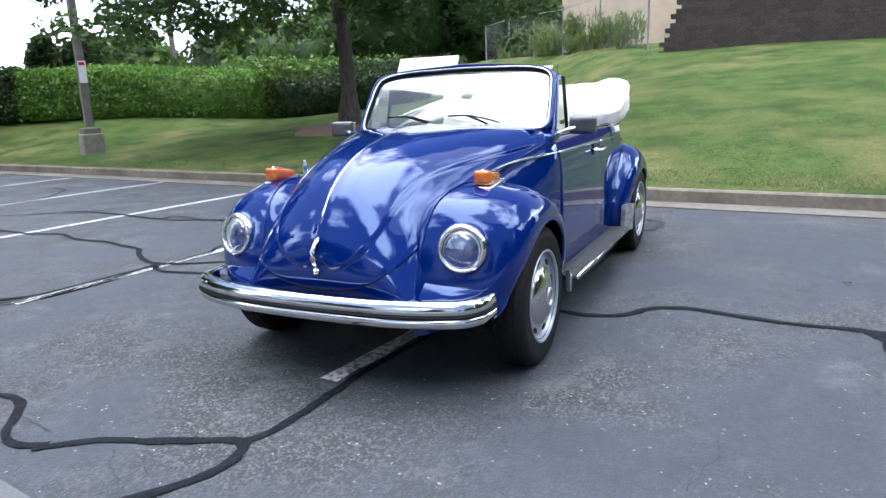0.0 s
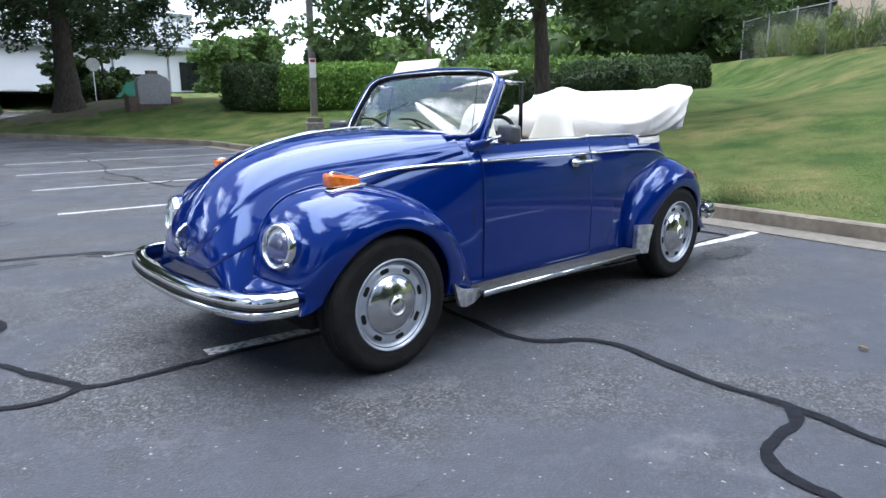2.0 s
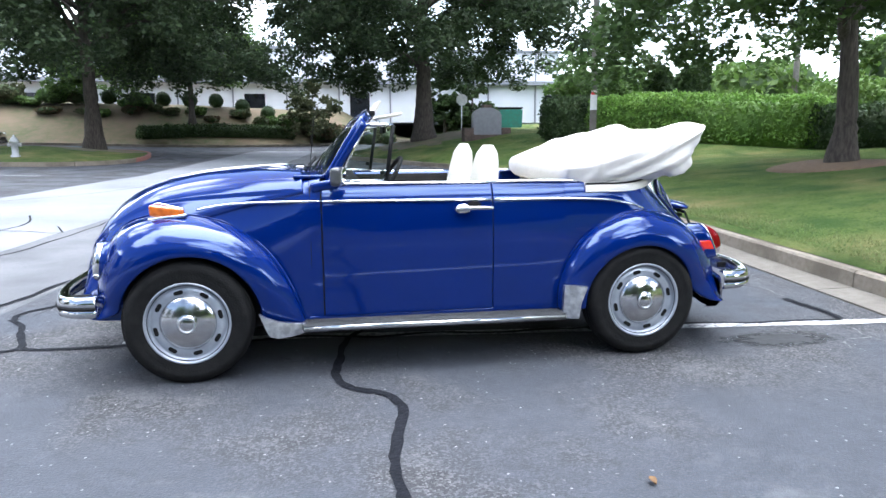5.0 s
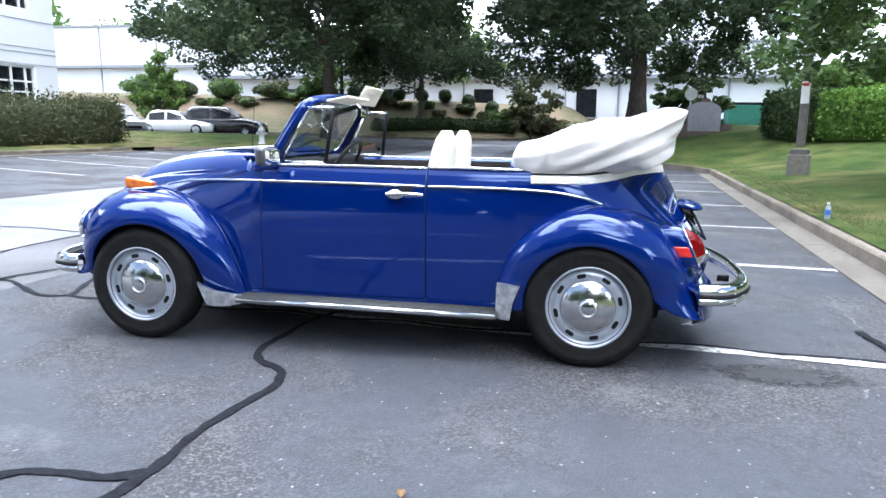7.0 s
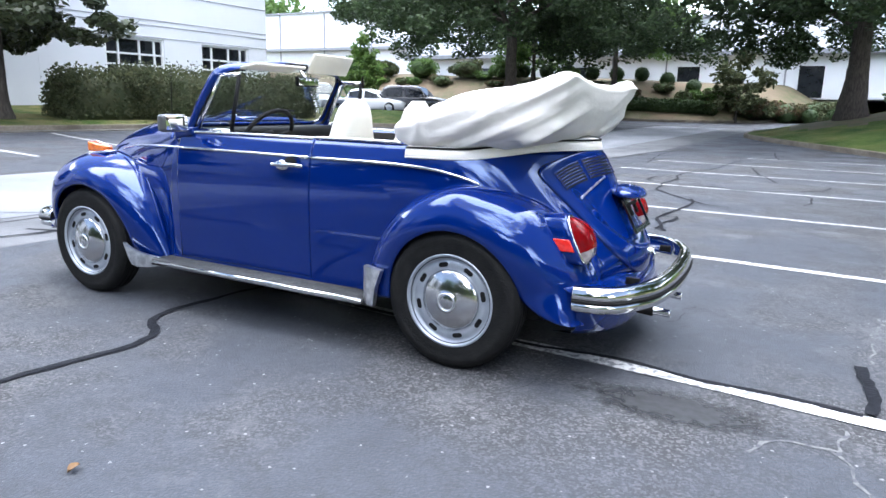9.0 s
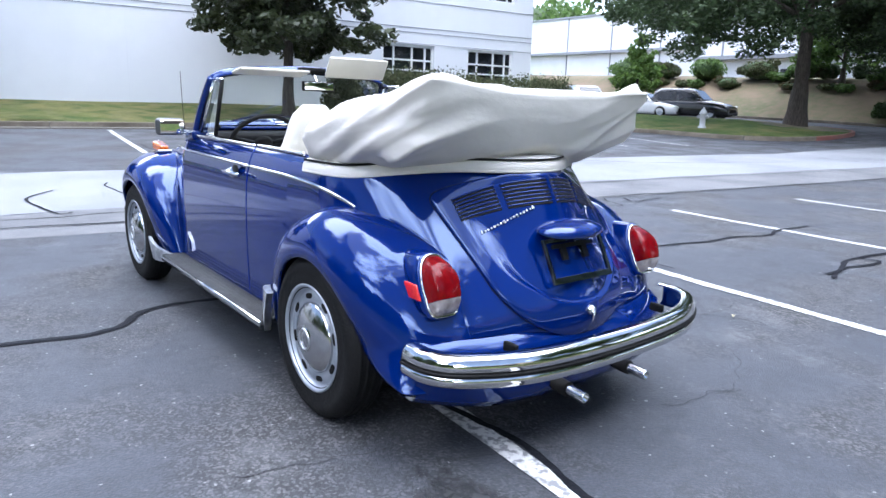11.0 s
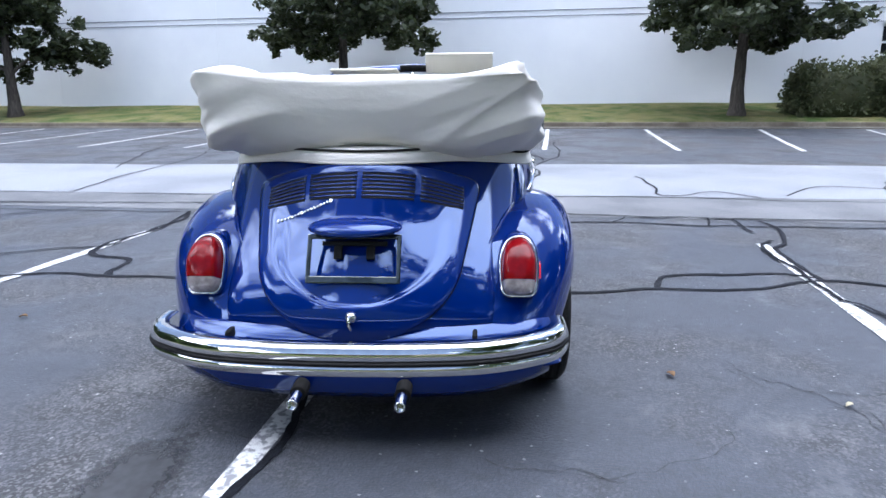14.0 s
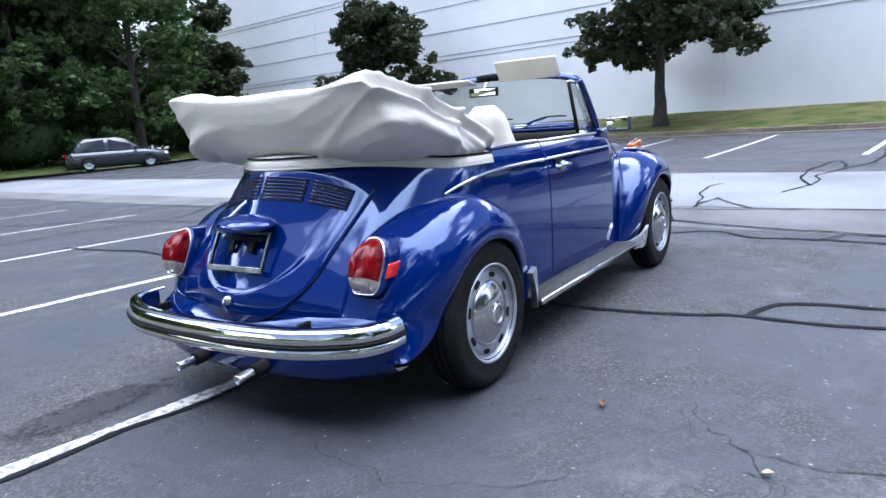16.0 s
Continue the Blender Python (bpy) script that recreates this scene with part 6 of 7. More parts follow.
def lid_half(z):
    """Half the width of the engine lid at that height: arched head, straight sides, round foot."""
    side = 0.372 + 0.25 * (z - 0.66)
    foot = side * max(0.0, 1 - max(0.0, (0.60 - z) / (0.60 - 0.380)) ** 2.2) ** 0.5
    head = math.sqrt(max(0.0, (0.945 - z) / 0.46))
    m = 14.0
    return (max(foot, 1e-4) ** -m + max(head, 1e-4) ** -m) ** (-1 / m)


def lid_relief(y, z):
    """The flat middle panel lies lower than the rim, which runs round the foot in a U."""
    inner = (0.318 + 0.25 * (z - 0.66)) * max(0.0, 1 - max(0.0, (0.70 - z) / (0.70 - 0.500)) ** 2.4) ** 0.5
    sharp = 0.034 + 0.05 * ease(0.56, 0.72, z)
    inside = ease(inner + 0.004, inner - sharp, abs(y)) if z > 0.501 else 0.0
    inside *= ease(0.499, 0.516, z)
    return -0.012 * inside * (1 - ease(0.74, 0.86, z))


def lid_point(y, z, g=0.0, edge=0.0):
    h = 0.016 * (0.2 + 0.8 * max(0.0, 1 - abs(g) ** 16) ** 0.5) + lid_relief(y, z) if not edge else -edge
    return on_tail(z, y, h)[0]


rows, seam = [], [[], []]
NZ, NY = 120, 100
for i in range(NZ + 1):
    t = 0.5 - 0.5 * math.cos(math.pi * i / NZ)
    z = 0.3802 + (0.9448 - 0.3802) * t
    w = lid_half(z)
    row = [tuple(lid_point(-w, z, 1, 0.008))]
    for j in range(NY + 1):
        g = 2 * j / NY - 1
        g = math.copysign(0.65 * abs(g) + 0.35 * math.sin(abs(g) * math.pi / 2), g)
        row.append(tuple(lid_point(g * w, z, max(abs(g), abs(2 * t - 1) ** 3), 0.008 if i in (0, NZ) else 0.0)))
    row.append(tuple(lid_point(w, z, 1, 0.008)))
    rows.append(row)
    for k, sgn in enumerate((-1, 1)):
        seam[k].append(on_tail(z, sgn * w * 1.004, 0.0015)[0])
engine_lid = part("engine_lid", grid_mesh(rows, flip=True), M_PAINT, car)
part("lid_gap", sweep(seam[0] + seam[1][::-1], circle(0.0013, 6)), M_BLACK, engine_lid)


# flanks with doors
def flank(x0, x1, z0, z1, out, nx=14, nz=20, w0=0.655):
    rows = []
    across = [0.0, 0.004 / abs(x1 - x0)] + [i / nx for i in range(1, nx)] + [1 - 0.004 / abs(x1 - x0), 1.0]
    upward = [0.0, 0.004 / (z1 - z0)] + [j / nz for j in range(1, nz + 1)]
    for f in across:
        x = x0 + (x1 - x0) * f
        row = []
        for g in upward:
            z = z0 + (z1 - z0) * g
            k = clamp01((z - 0.27) / 0.76)
            y = w0 * max(0.0, 1 - k ** 8) ** 0.125 + out + 0.006 * math.sin(math.pi * clamp01((z - 0.3) / 0.6))
            row.append((x, y, z))
        rows.append(row)
    return rows


def panel(x0, x1, z0, z1, out, fade=False):
    rows = flank(x0, x1, z0, z1, out)
    if fade:
        rows = [[(x, y - 0.022 * (i / (len(rows) - 1)) ** 3, z) for x, y, z in r] for i, r in enumerate(rows)]
    closed = []
    n = len(rows)
    inset = 0.012
    first = [(x0, p[1] - inset, p[2]) for p in rows[0]]
    last = [(x1, p[1] - inset, p[2]) for p in rows[-1]]
    rows = [first] + rows + [last]
    for r in rows:
        r.insert(0, (r[0][0], r[0][1] - inset, r[0][2]))
        t = r[-1]
        r.extend([(t[0], t[1] - 0.008, t[2] + 0.006), (t[0], t[1] - 0.055, t[2] + 0.004), (t[0], t[1] - 0.060, t[2] - 0.35)])
    return grid_mesh(rows, flip=True)


for side in (1, -1):
    def cpart(name, bm, material, parent=car, label="", smooth=True):
        if side < 0:
            bm2 = mirrored(bm)
            bm.free()
            bm = bm2
        return part(name, bm, material, parent, label, smooth)

    cpart("flank_liner", panel(0.60, -0.75, 0.26, 0.955, -0.010), M_DARKMETAL)
    door = cpart("door", panel(0.537, -0.366, 0.285, 0.968, 0.003), M_PAINT)
    cpart("rear_quarter", panel(-0.372, -1.00, 0.262, 0.966, 0.002, True), M_PAINT)
    cpart("sill", box(1.46, 0.05, 0.05, Matrix.Translation((-0.11, 0.63, 0.262)), 0.01), M_PAINT)
    # chrome lines
    for a, c, nm in ((0.53, -0.36, "door_top_trim"), (-0.375, -0.86, "quarter_top_trim")):
        cpart(nm, tube([(a, 0.603, 0.974), ((a + c) / 2, 0.604, 0.974), (c, 0.602, 0.970)], 0.008, 8), M_CHROME)
    cpart("belt_moulding", tube([(0.533, 0.642, 0.889), (0.1, 0.648, 0.886), (-0.362, 0.648, 0.880)], 0.0075, 8), M_CHROME, door)
    cpart("belt_moulding", tube([(-0.376, 0.648, 0.880), (-0.70, 0.648, 0.878), (-0.90, 0.650, 0.873), (-1.06, 0.645, 0.860), (-1.19, 0.626, 0.832), (-1.26, 0.604, 0.806)], 0.0075, 8), M_CHROME)
    cpart("belt_moulding", tube([(0.545, 0.632, 0.889), (0.72, 0.600, 0.886), (0.90, 0.548, 0.880), (1.05, 0.515, 0.868), (1.18, 0.492, 0.845)], 0.0075, 8), M_CHROME)
    # door handle; a raised black disc stands in for the shaded scoop behind it
    handle = cpart("handle", tube([(-0.165, 0.688, 0.838), (-0.22, 0.700, 0.842), (-0.30, 0.702, 0.842), (-0.36, 0.692, 0.838)], 0.012, 10, scale=(1.0, 0.75)), M_CHROME, door, "chrome handle")
    cpart("recess_shade", lathe([(0.001, 0.0035), (0.024, 0.003), (0.030, 0.0)], 20, 'y', Matrix.Translation((-0.262, 0.6655, 0.856)) @ Matrix.Diagonal((1.25, 1, 0.72, 1))), M_BLACK, door, "black disc standing in for the shaded finger scoop")
    cpart("escutcheon", lathe([(0.001, 0.012), (0.026, 0.010), (0.034, 0.0)], 18, 'y', Matrix.Translation((-0.205, 0.664, 0.835)) @ Matrix.Diagonal((1.3, 1, 0.75, 1))), M_CHROME, door)
    cpart("latch_stud", lathe([(0.010, -0.02), (0.010, 0.026), (0.001, 0.028)], 10, 'y', Matrix.Translation((-0.20, 0.664, 0.840))), M_CHROME, door)

    # ---- fenders ----
    def fender(stations, cx, cz, r, low, span, run, drop, n=2.2):
        """Sections that leave the body at a line and curve over towards the rim of the wheel arch."""
        rows = []
        ns, nq = 84, 26
        for i in range(ns + 1):
            xj, zj, yj, yl = catmull(stations, i / ns)
            a0 = math.atan2(zj - cz, xj - cx)
            xl, zl = cx + r * math.cos(a0), max(low, cz + r * math.sin(a0))
            if i > ns / 2 and zj < 0.43:
                # past the wheel the rim leaves the circle and runs on, down and away
                w = clamp01((0.43 - zj) / span)
                a1 = math.asin(0.125 / 0.590)
                xl = cx + math.copysign(r * math.cos(a1) + run * w ** 1.2, xj - cx)
                zl = cz + r * math.sin(a1) - drop * (1 - (1 - w) ** 1.7)
            ux, uz = -math.cos(a0), -math.sin(a0)
            row = [(xj + 0.05 * ux, yj - 0.085, zj + 0.05 * uz), (xj + 0.015 * ux, yj - 0.04, zj + 0.015 * uz), (xj + 0.003 * ux, yj - 0.015, zj + 0.003 * uz)]
            for j in range(nq + 1):
                a = math.pi / 2 * j / nq
                p, q = math.sin(a) ** (2 / n), 1 - max(0.0, math.cos(a)) ** (2 / n)
                row.append((xj + (xl - xj) * q, yj + (yl - yj) * p, zj + (zl - zj) * q))
            row += [(xl + 0.006 * ux, yl - 0.004, zl + 0.006 * uz), (xl + 0.008 * ux, yl - 0.014, zl + 0.008 * uz), (xl, yl - 0.022, zl), (xl - 0.04 * ux, yl - 0.03, zl - 0.04 * uz)]
            rows.append(row)
        b = grid_mesh(rows)
        b.verts.ensure_lookup_table()
        m = len(rows[0])
        b.faces.new([b.verts[ns * m + k] for k in range(m)])
        b.faces.new([b.verts[k] for k in range(m)][::-1])
        return b
    # x, height and side of the joint with the body, and side of the arch's rim
    FF = [(0.634, 0.255, 0.655, 0.722), (0.668, 0.360, 0.650, 0.744), (0.725, 0.495, 0.642, 0.764), (0.820, 0.635, 0.610, 0.780), (0.965, 0.748, 0.545, 0.789), (1.14, 0.808, 0.502, 0.791),
          (1.33, 0.828, 0.470, 0.791), (1.46, 0.808, 0.440, 0.789), (1.55, 0.768, 0.420, 0.785), (1.612, 0.700, 0.408, 0.777), (1.652, 0.610, 0.398, 0.764), (1.680, 0.510, 0.390, 0.745),
          (1.690, 0.420, 0.385, 0.722), (1.684, 0.345, 0.385, 0.704)]
    cpart("front_fender", fender(FF, 1.195, 0.305, 0.350, 0.232, 0.085, 0.10, 0.040), M_PAINT)
    RF = [(-0.742, 0.260, 0.655, 0.738), (-0.745, 0.395, 0.655, 0.748), (-0.80, 0.545, 0.652, 0.766), (-0.91, 0.682, 0.645, 0.784), (-1.05, 0.768, 0.625, 0.791), (-1.19, 0.806, 0.600, 0.791), (-1.33, 0.792, 0.562, 0.790),
          (-1.46, 0.754, 0.520, 0.787), (-1.57, 0.695, 0.472, 0.780), (-1.655, 0.615, 0.420, 0.768), (-1.725, 0.525, 0.390, 0.750), (-1.772, 0.430, 0.385, 0.732), (-1.790, 0.340, 0.385, 0.722), (-1.796, 0.262, 0.385, 0.708)]
    cpart("rear_fender", fender(RF, -1.20, 0.305, 0.322, 0.225, 0.165, 0.200, 0.106), M_PAINT)
    cpart("fender_beading", tube([(x, y + 0.002, z + 0.003) for x, z, y, yl in RF[2:-1]], 0.0045, 6), M_PAINT)
    # dark wheel wells
    for wx in (1.205, -1.205):
        cpart("wheel_well", box(0.70, 0.34, 0.42, Matrix.Translation((wx, 0.44, 0.43)), 0.05), M_DARKMETAL)
    # bright stone guards at the fender feet
    gf = [[(0.640 - 0.004, 0.728, 0.226), (0.636, 0.735, 0.250), (0.640, 0.733, 0.272)], [(0.70, 0.752, 0.214), (0.70, 0.757, 0.245), (0.695, 0.754, 0.282)],
          [(0.775, 0.774, 0.212), (0.778, 0.776, 0.25), (0.77, 0.774, 0.298)], [(0.812, 0.780, 0.222), (0.822, 0.782, 0.27), (0.828, 0.784, 0.322)], [(0.826, 0.780, 0.24), (0.845, 0.784, 0.29), (0.864, 0.788, 0.345)]]
    b = grid_mesh(gf)
    ex = bmesh.ops.extrude_face_region(b, geom=list(b.faces))
    bmesh.ops.translate(b, vec=(0, -0.02, 0), verts=[v for v in ex["geom"] if isinstance(v, bmesh.types.BMVert)])
    bmesh.ops.recalc_face_normals(b, faces=b.faces)
    cpart("stone_guard", b, M_ALU, label="polished stone guard", smooth=False)
    gr = [[(-0.748, 0.746, 0.232), (-0.748, 0.748, 0.32), (-0.752, 0.750, 0.410)], [(-0.78, 0.768, 0.230), (-0.78, 0.770, 0.32), (-0.78, 0.768, 0.412)], [(-0.822, 0.786, 0.231), (-0.835, 0.788, 0.32), (-0.868, 0.790, 0.406)]]
    b = grid_mesh(gr, flip=True)
    ex = bmesh.ops.extrude_face_region(b, geom=list(b.faces))
    bmesh.ops.translate(b, vec=(0, -0.03, 0), verts=[v for v in ex["geom"] if isinstance(v, bmesh.types.BMVert)])
    bmesh.ops.recalc_face_normals(b, faces=b.faces)
    cpart("stone_guard", b, M_ALU, label="polished stone guard", smooth=False)
    # running board
    board = cpart("running_board", sweep([(0.655, 0.705, 0.262), (0.0, 0.705, 0.258), (-0.755, 0.705, 0.250)], [(-0.066, -0.016), (-0.066, 0.004), (-0.060, 0.010), (0.062, 0.010), (0.066, 0.0), (0.066, -0.016)]), M_MATTING, label="grey rubber-covered running board")
    cpart("edge_trim", sweep([(0.65, 0.771, 0.253), (0.0, 0.7715, 0.249), (-0.75, 0.771, 0.241)], [(-0.005, -0.013), (-0.005, 0.012), (0.005, 0.012), (0.007, 0.0), (0.005, -0.013)]), M_CHROME, board, "chrome edge trim")
    for k in range(5):
        cpart("rib", tube([(0.63, 0.662 + 0.022 * k, 0.2725), (-0.73, 0.662 + 0.022 * k, 0.2605)], 0.003, 6, smooth_n=0), M_MATTING, board)
    # beading between fender and body
    cpart("fender_beading", tube([(x, y + 0.002, z + 0.003) for x, z, y, yl in FF[1:-1]], 0.0045, 6), M_PAINT)
    # headlamp
    tilt = Matrix.Translation((1.628, 0.568, 0.606)) @ Matrix.Rotation(radians(8), 4, 'Z') @ Matrix.Rotation(radians(-9), 4, 'Y') @ Matrix.Diagonal((1, 0.81, 0.81, 1))
    bowl = cpart("headlight", lathe([(0.125, -0.16), (0.134, -0.04), (0.128, 0.0), (0.115, 0.012)], 40, 'x', tilt), M_PAINT)
    cpart("chrome_ring", lathe([(0.122, -0.008), (0.124, 0.012), (0.116, 0.030), (0.104, 0.034), (0.096, 0.026), (0.094, 0.012)], 40, 'x', tilt), M_CHROME, bowl)
    cpart("reflector", lathe([(0.097, 0.016), (0.088, 0.002), (0.068, -0.012), (0.040, -0.022), (0.015, -0.026), (0.001, -0.026)], 32, 'x', tilt), M_LENS, bowl)
    cpart("bulb", lathe([(0.001, 0.008), (0.009, 0.004), (0.011, -0.008), (0.011, -0.025)], 16, 'x', tilt), M_CHROME, bowl)
    head_lens = cpart("lens", lathe([(0.097, 0.020), (0.085, 0.032), (0.060, 0.043), (0.03, 0.049), (0.001, 0.051)], 40, 'x', tilt), M_LENSGLASS, bowl, "clear fluted headlight glass")
    head_lens.visible_shadow = False
    # front turn signal
    sg_ = cpart("turn_signal", box(0.185, 0.086, 0.016, Matrix.Translation((1.305, 0.555, 0.820)) @ Matrix.Rotation(radians(6), 4, 'Y'), 0.006), M_CHROME)
    lens = box(0.165, 0.076, 0.066, Matrix.Translation((1.310, 0.553, 0.856)), 0.022, seg=4)
    for v in lens.verts:
        t = clamp01((1.393 - v.co.x) / 0.165)
        v.co.z = 0.823 + (v.co.z - 0.823) * (1 - 0.42 * t)
        v.co.y = 0.553 + (v.co.y - 0.553) * (1 - 0.30 * t)
    cpart("amber_lens", lens, M_AMBER, sg_, "amber lens")
    rib = tube([(1.392, 0.553, 0.856), (1.36, 0.553, 0.889), (1.29, 0.553, 0.874), (1.23, 0.553, 0.858)], 0.004, 6)
    cpart("chrome_rib", rib, M_CHROME, sg_)
    # tail lamp on its blue pod
    TL = Matrix.Translation((-1.700, 0.553, 0.596)) @ Matrix.Rotation(radians(25), 4, 'Y')
    TLR = TL.to_3x3()

    def outline(grow):
        """An arch: flat foot with rounded corners, straight sides, round head."""
        pts = []
        for i in range(48):
            a = 2 * math.pi * i / 48
            c, s_ = math.cos(a), math.sin(a)
            if s_ >= 0:
                y, z = math.copysign(abs(c) ** 0.80, c), s_ ** 0.95
            else:
                y, z = math.copysign(abs(c) ** 0.40, c), -abs(s_) ** 0.40
            taper = 1.0 - 0.06 * max(0.0, -z)
            pts.append((y * (0.057 + grow) * taper, z * ((0.106 if z > 0 else 0.092) + grow)))
        return pts

    def tail_loft(rows):
        bb = grid_mesh(rows, closed=True)
        bb.verts.ensure_lookup_table()
        bb.faces.new([bb.verts[len(bb.verts) - 48 + i] for i in range(48)])
        bmesh.ops.recalc_face_normals(bb, faces=bb.faces)
        return bb
    pod_rows = []
    for dx, grow in ((0.22, -0.020), (0.15, 0.004), (0.08, 0.013), (0.03, 0.016), (0.006, 0.0155), (0.0, 0.012), (-0.001, 0.004)):
        pod_rows.append([tuple(TL @ Vector((0, y, z)) + Vector((dx, 0, 0))) for y, z in outline(grow)])
    tl = cpart("tail_light", tail_loft(pod_rows), M_PAINT)
    rim_line = [TL @ Vector((-0.003, y, z)) for y, z in outline(0.006)]
    cpart("bezel", sweep(rim_line + rim_line[:1], circle(0.0052, 8), up=tuple(TLR @ Vector((1, 0, 0))), caps=False), M_CHROME, tl, "bright chrome bezel")
    DEPTH = [(-0.10, 0.026), (-0.06, 0.050), (-0.02, 0.066), (0.03, 0.064), (0.07, 0.044), (0.11, 0.012)]
    for nm, za, zb, mt, lb in (("red_lens", -0.046, 0.2, M_RED, "red lens"), ("clear_lens", -0.2, -0.0475, M_CLEARLENS, "clear reversing lens")):
        lens_rows = []
        for f, grow in ((-0.2, 0.002), (0.5, 0.000), (0.80, -0.004), (0.93, -0.010), (0.99, -0.020), (1.01, -0.040)):
            lens_rows.append([tuple(TL @ Vector((-f * lerp_table(DEPTH, z), y, z))) for y, z in outline(grow)])
        bb = tail_loft(lens_rows)
        for co_, no_ in ((za, -1), (zb, 1)):
            bmesh.ops.bisect_plane(bb, geom=list(bb.verts) + list(bb.edges) + list(bb.faces), plane_co=TL @ Vector((0, 0, co_)), plane_no=TLR @ Vector((0, 0, no_)), clear_outer=True)
        cpart(nm, bb, mt, tl, lb)
    refl = box(0.080, 0.016, 0.056, bevel=0.005)
    for v in refl.verts:
        q = TL @ Vector((0, 0.070, v.co.z - 0.012))
        v.co = Vector((q.x + 0.052 + v.co.x, q.y + v.co.y, q.z))
    cpart("side_reflector", refl, M_REDBRIGHT, tl, "red side reflector")
    # quarter light
    q0, q1, q2, q3 = (0.455, 0.575, 0.985), (0.300, 0.548, 1.278), (0.153, 0.556, 1.276), (0.195, 0.588, 0.985)
    vent = cpart("quarter_window", tube([q0, q1], 0.011, 8, smooth_n=0), M_CHROME)
    cpart("frame_top", tube([q1, q2], 0.010, 8, smooth_n=0), M_CHROME, vent)
    cpart("frame_rear", tube([q2, q3], 0.011, 8, smooth_n=0), M_BLACK, vent)
    cpart("frame_foot", tube([q3, q0], 0.011, 8, smooth_n=0), M_CHROME, vent)
    b = bmesh.new()
    vs = [b.verts.new(p) for p in (q0, q1, q2, q3)]
    b.faces.new(vs)
    pane = cpart("pane", b, M_GLASS, vent, "clear glass")
    pane.visible_shadow = False
    cpart("knob", lathe([(0.012, 0), (0.014, 0.02), (0.001, 0.026)], 10, 'y', Matrix.Translation((0.215, 0.555, 1.03))), M_BLACK, vent)
    # door mirror
    mir = cpart("door_mirror", tube([(0.485, 0.615, 0.982), (0.48, 0.67, 1.00), (0.462, 0.720, 1.012)], 0.010, 8), M_CHROME)
    shellm = box(0.055, 0.145, 0.092, Matrix.Translation((0.455, 0.745, 1.022)) @ Matrix.Rotation(radians(-12), 4, 'Z'), 0.022, seg=3)
    cpart("mirror_shell", shellm, M_SHELL, mir, "dull grey mirror shell")
    cpart("mirror_face", box(0.004, 0.122, 0.072, Matrix.Translation((0.427, 0.739, 1.022)) @ Matrix.Rotation(radians(-12), 4, 'Z'), 0.0015), M_MIRROR, mir)
    # seats
    seat = cpart("front_seat", box(0.50, 0.48, 0.16, Matrix.Translation((-0.10, 0.33, 0.56)) @ Matrix.Rotation(radians(-6), 4, 'Y'), 0.05, seg=3), M_VINYL, label="cream vinyl front seat with integral headrest")
    rows = []
    for i in range(15):
        t = i / 14
        z = 0.52 + 0.645 * t
        k = 1.0 if t < 0.55 else math.sqrt(max(0.0, 1 - ((t - 0.55) / 0.455) ** 2.4)) ** 0.9
        hw = 0.225 * (1 - 0.38 * ease(0.45, 0.78, t)) * (0.25 + 0.75 * k)
        th = 0.068 * (0.10 + 0.90 * k ** 0.8)
        cx = -0.335 - 0.085 * t
        ring = []
        for a in np.linspace(0, 2 * math.pi, 24, endpoint=False):
            c, s_ = math.cos(a), math.sin(a)
            ring.append((cx + math.copysign(abs(s_) ** 0.6, s_) * th, 0.33 + math.copysign(abs(c) ** 0.5, c) * hw, z))
        rows.append(ring)
    b = grid_mesh(rows, closed=True)
    b.verts.ensure_lookup_table()
    b.faces.new([b.verts[14 * 24 + i] for i in range(24)])
    b.faces.new([b.verts[i] for i in range(24)][::-1])
    bmesh.ops.recalc_face_normals(b, faces=b.faces)
    cpart("backrest", b, M_VINYL, seat)
    # sun visor, flipped up
    ang = -10 if side > 0 else -60
    cpart("sun_visor", box(0.130, 0.40, 0.016, Matrix.Translation((0.225, 0.28, 1.315 if side > 0 else 1.315)) @ Matrix.Rotation(radians(-ang), 4, 'Y') @ Matrix.Translation((-0.068, 0, 0)), 0.007, seg=2), M_VINYL, label="cream padded sun visor, folded up")
    # wiper
    wp = cpart("wiper", tube([(0.615, 0.30 if side > 0 else 0.04, 1.032), (0.59, 0.22 if side > 0 else 0.12, 1.062), (0.565, 0.14 if side > 0 else 0.22, 1.085)], 0.006, 6), M_BLACK)
    cpart("blade", tube([(0.605, 0.34 if side > 0 else 0.05, 1.050), (0.572, 0.16 if side > 0 else 0.20, 1.087), (0.562, 0.02 if side > 0 else 0.36, 1.088)], 0.005, 5), M_BLACK, wp)
    # exhaust
    pm = Matrix.Translation((-1.80, 0.172, 0.246)) @ Matrix.Rotation(radians(-4), 4, 'Y')
    pipe = cpart("exhaust_pipe", lathe([(0.014, 0.03), (0.014, -0.240), (0.0185, -0.240), (0.0190, -0.236), (0.0185, 0.0), (0.0185, 0.02)], 16, 'x', pm), M_CHROME, label="chrome tail pipe")
    cpart("collar", lathe([(0.0187, -0.165), (0.026, -0.165), (0.027, -0.16), (0.027, 0.04), (0.018, 0.045)], 16, 'x', pm), M_DARKMETAL, pipe, "dark pipe collar")
    # bumper brackets
    cpart("bumper_bracket", box(0.06, 0.016, 0.034, Matrix.Translation((-1.905, 0.405, 0.418)), 0.006), M_BLACK)
    cpart("bumper_bracket", box(0.20, 0.03, 0.05, Matrix.Translation((1.77, 0.44, 0.385)), 0.008), M_BLACK)
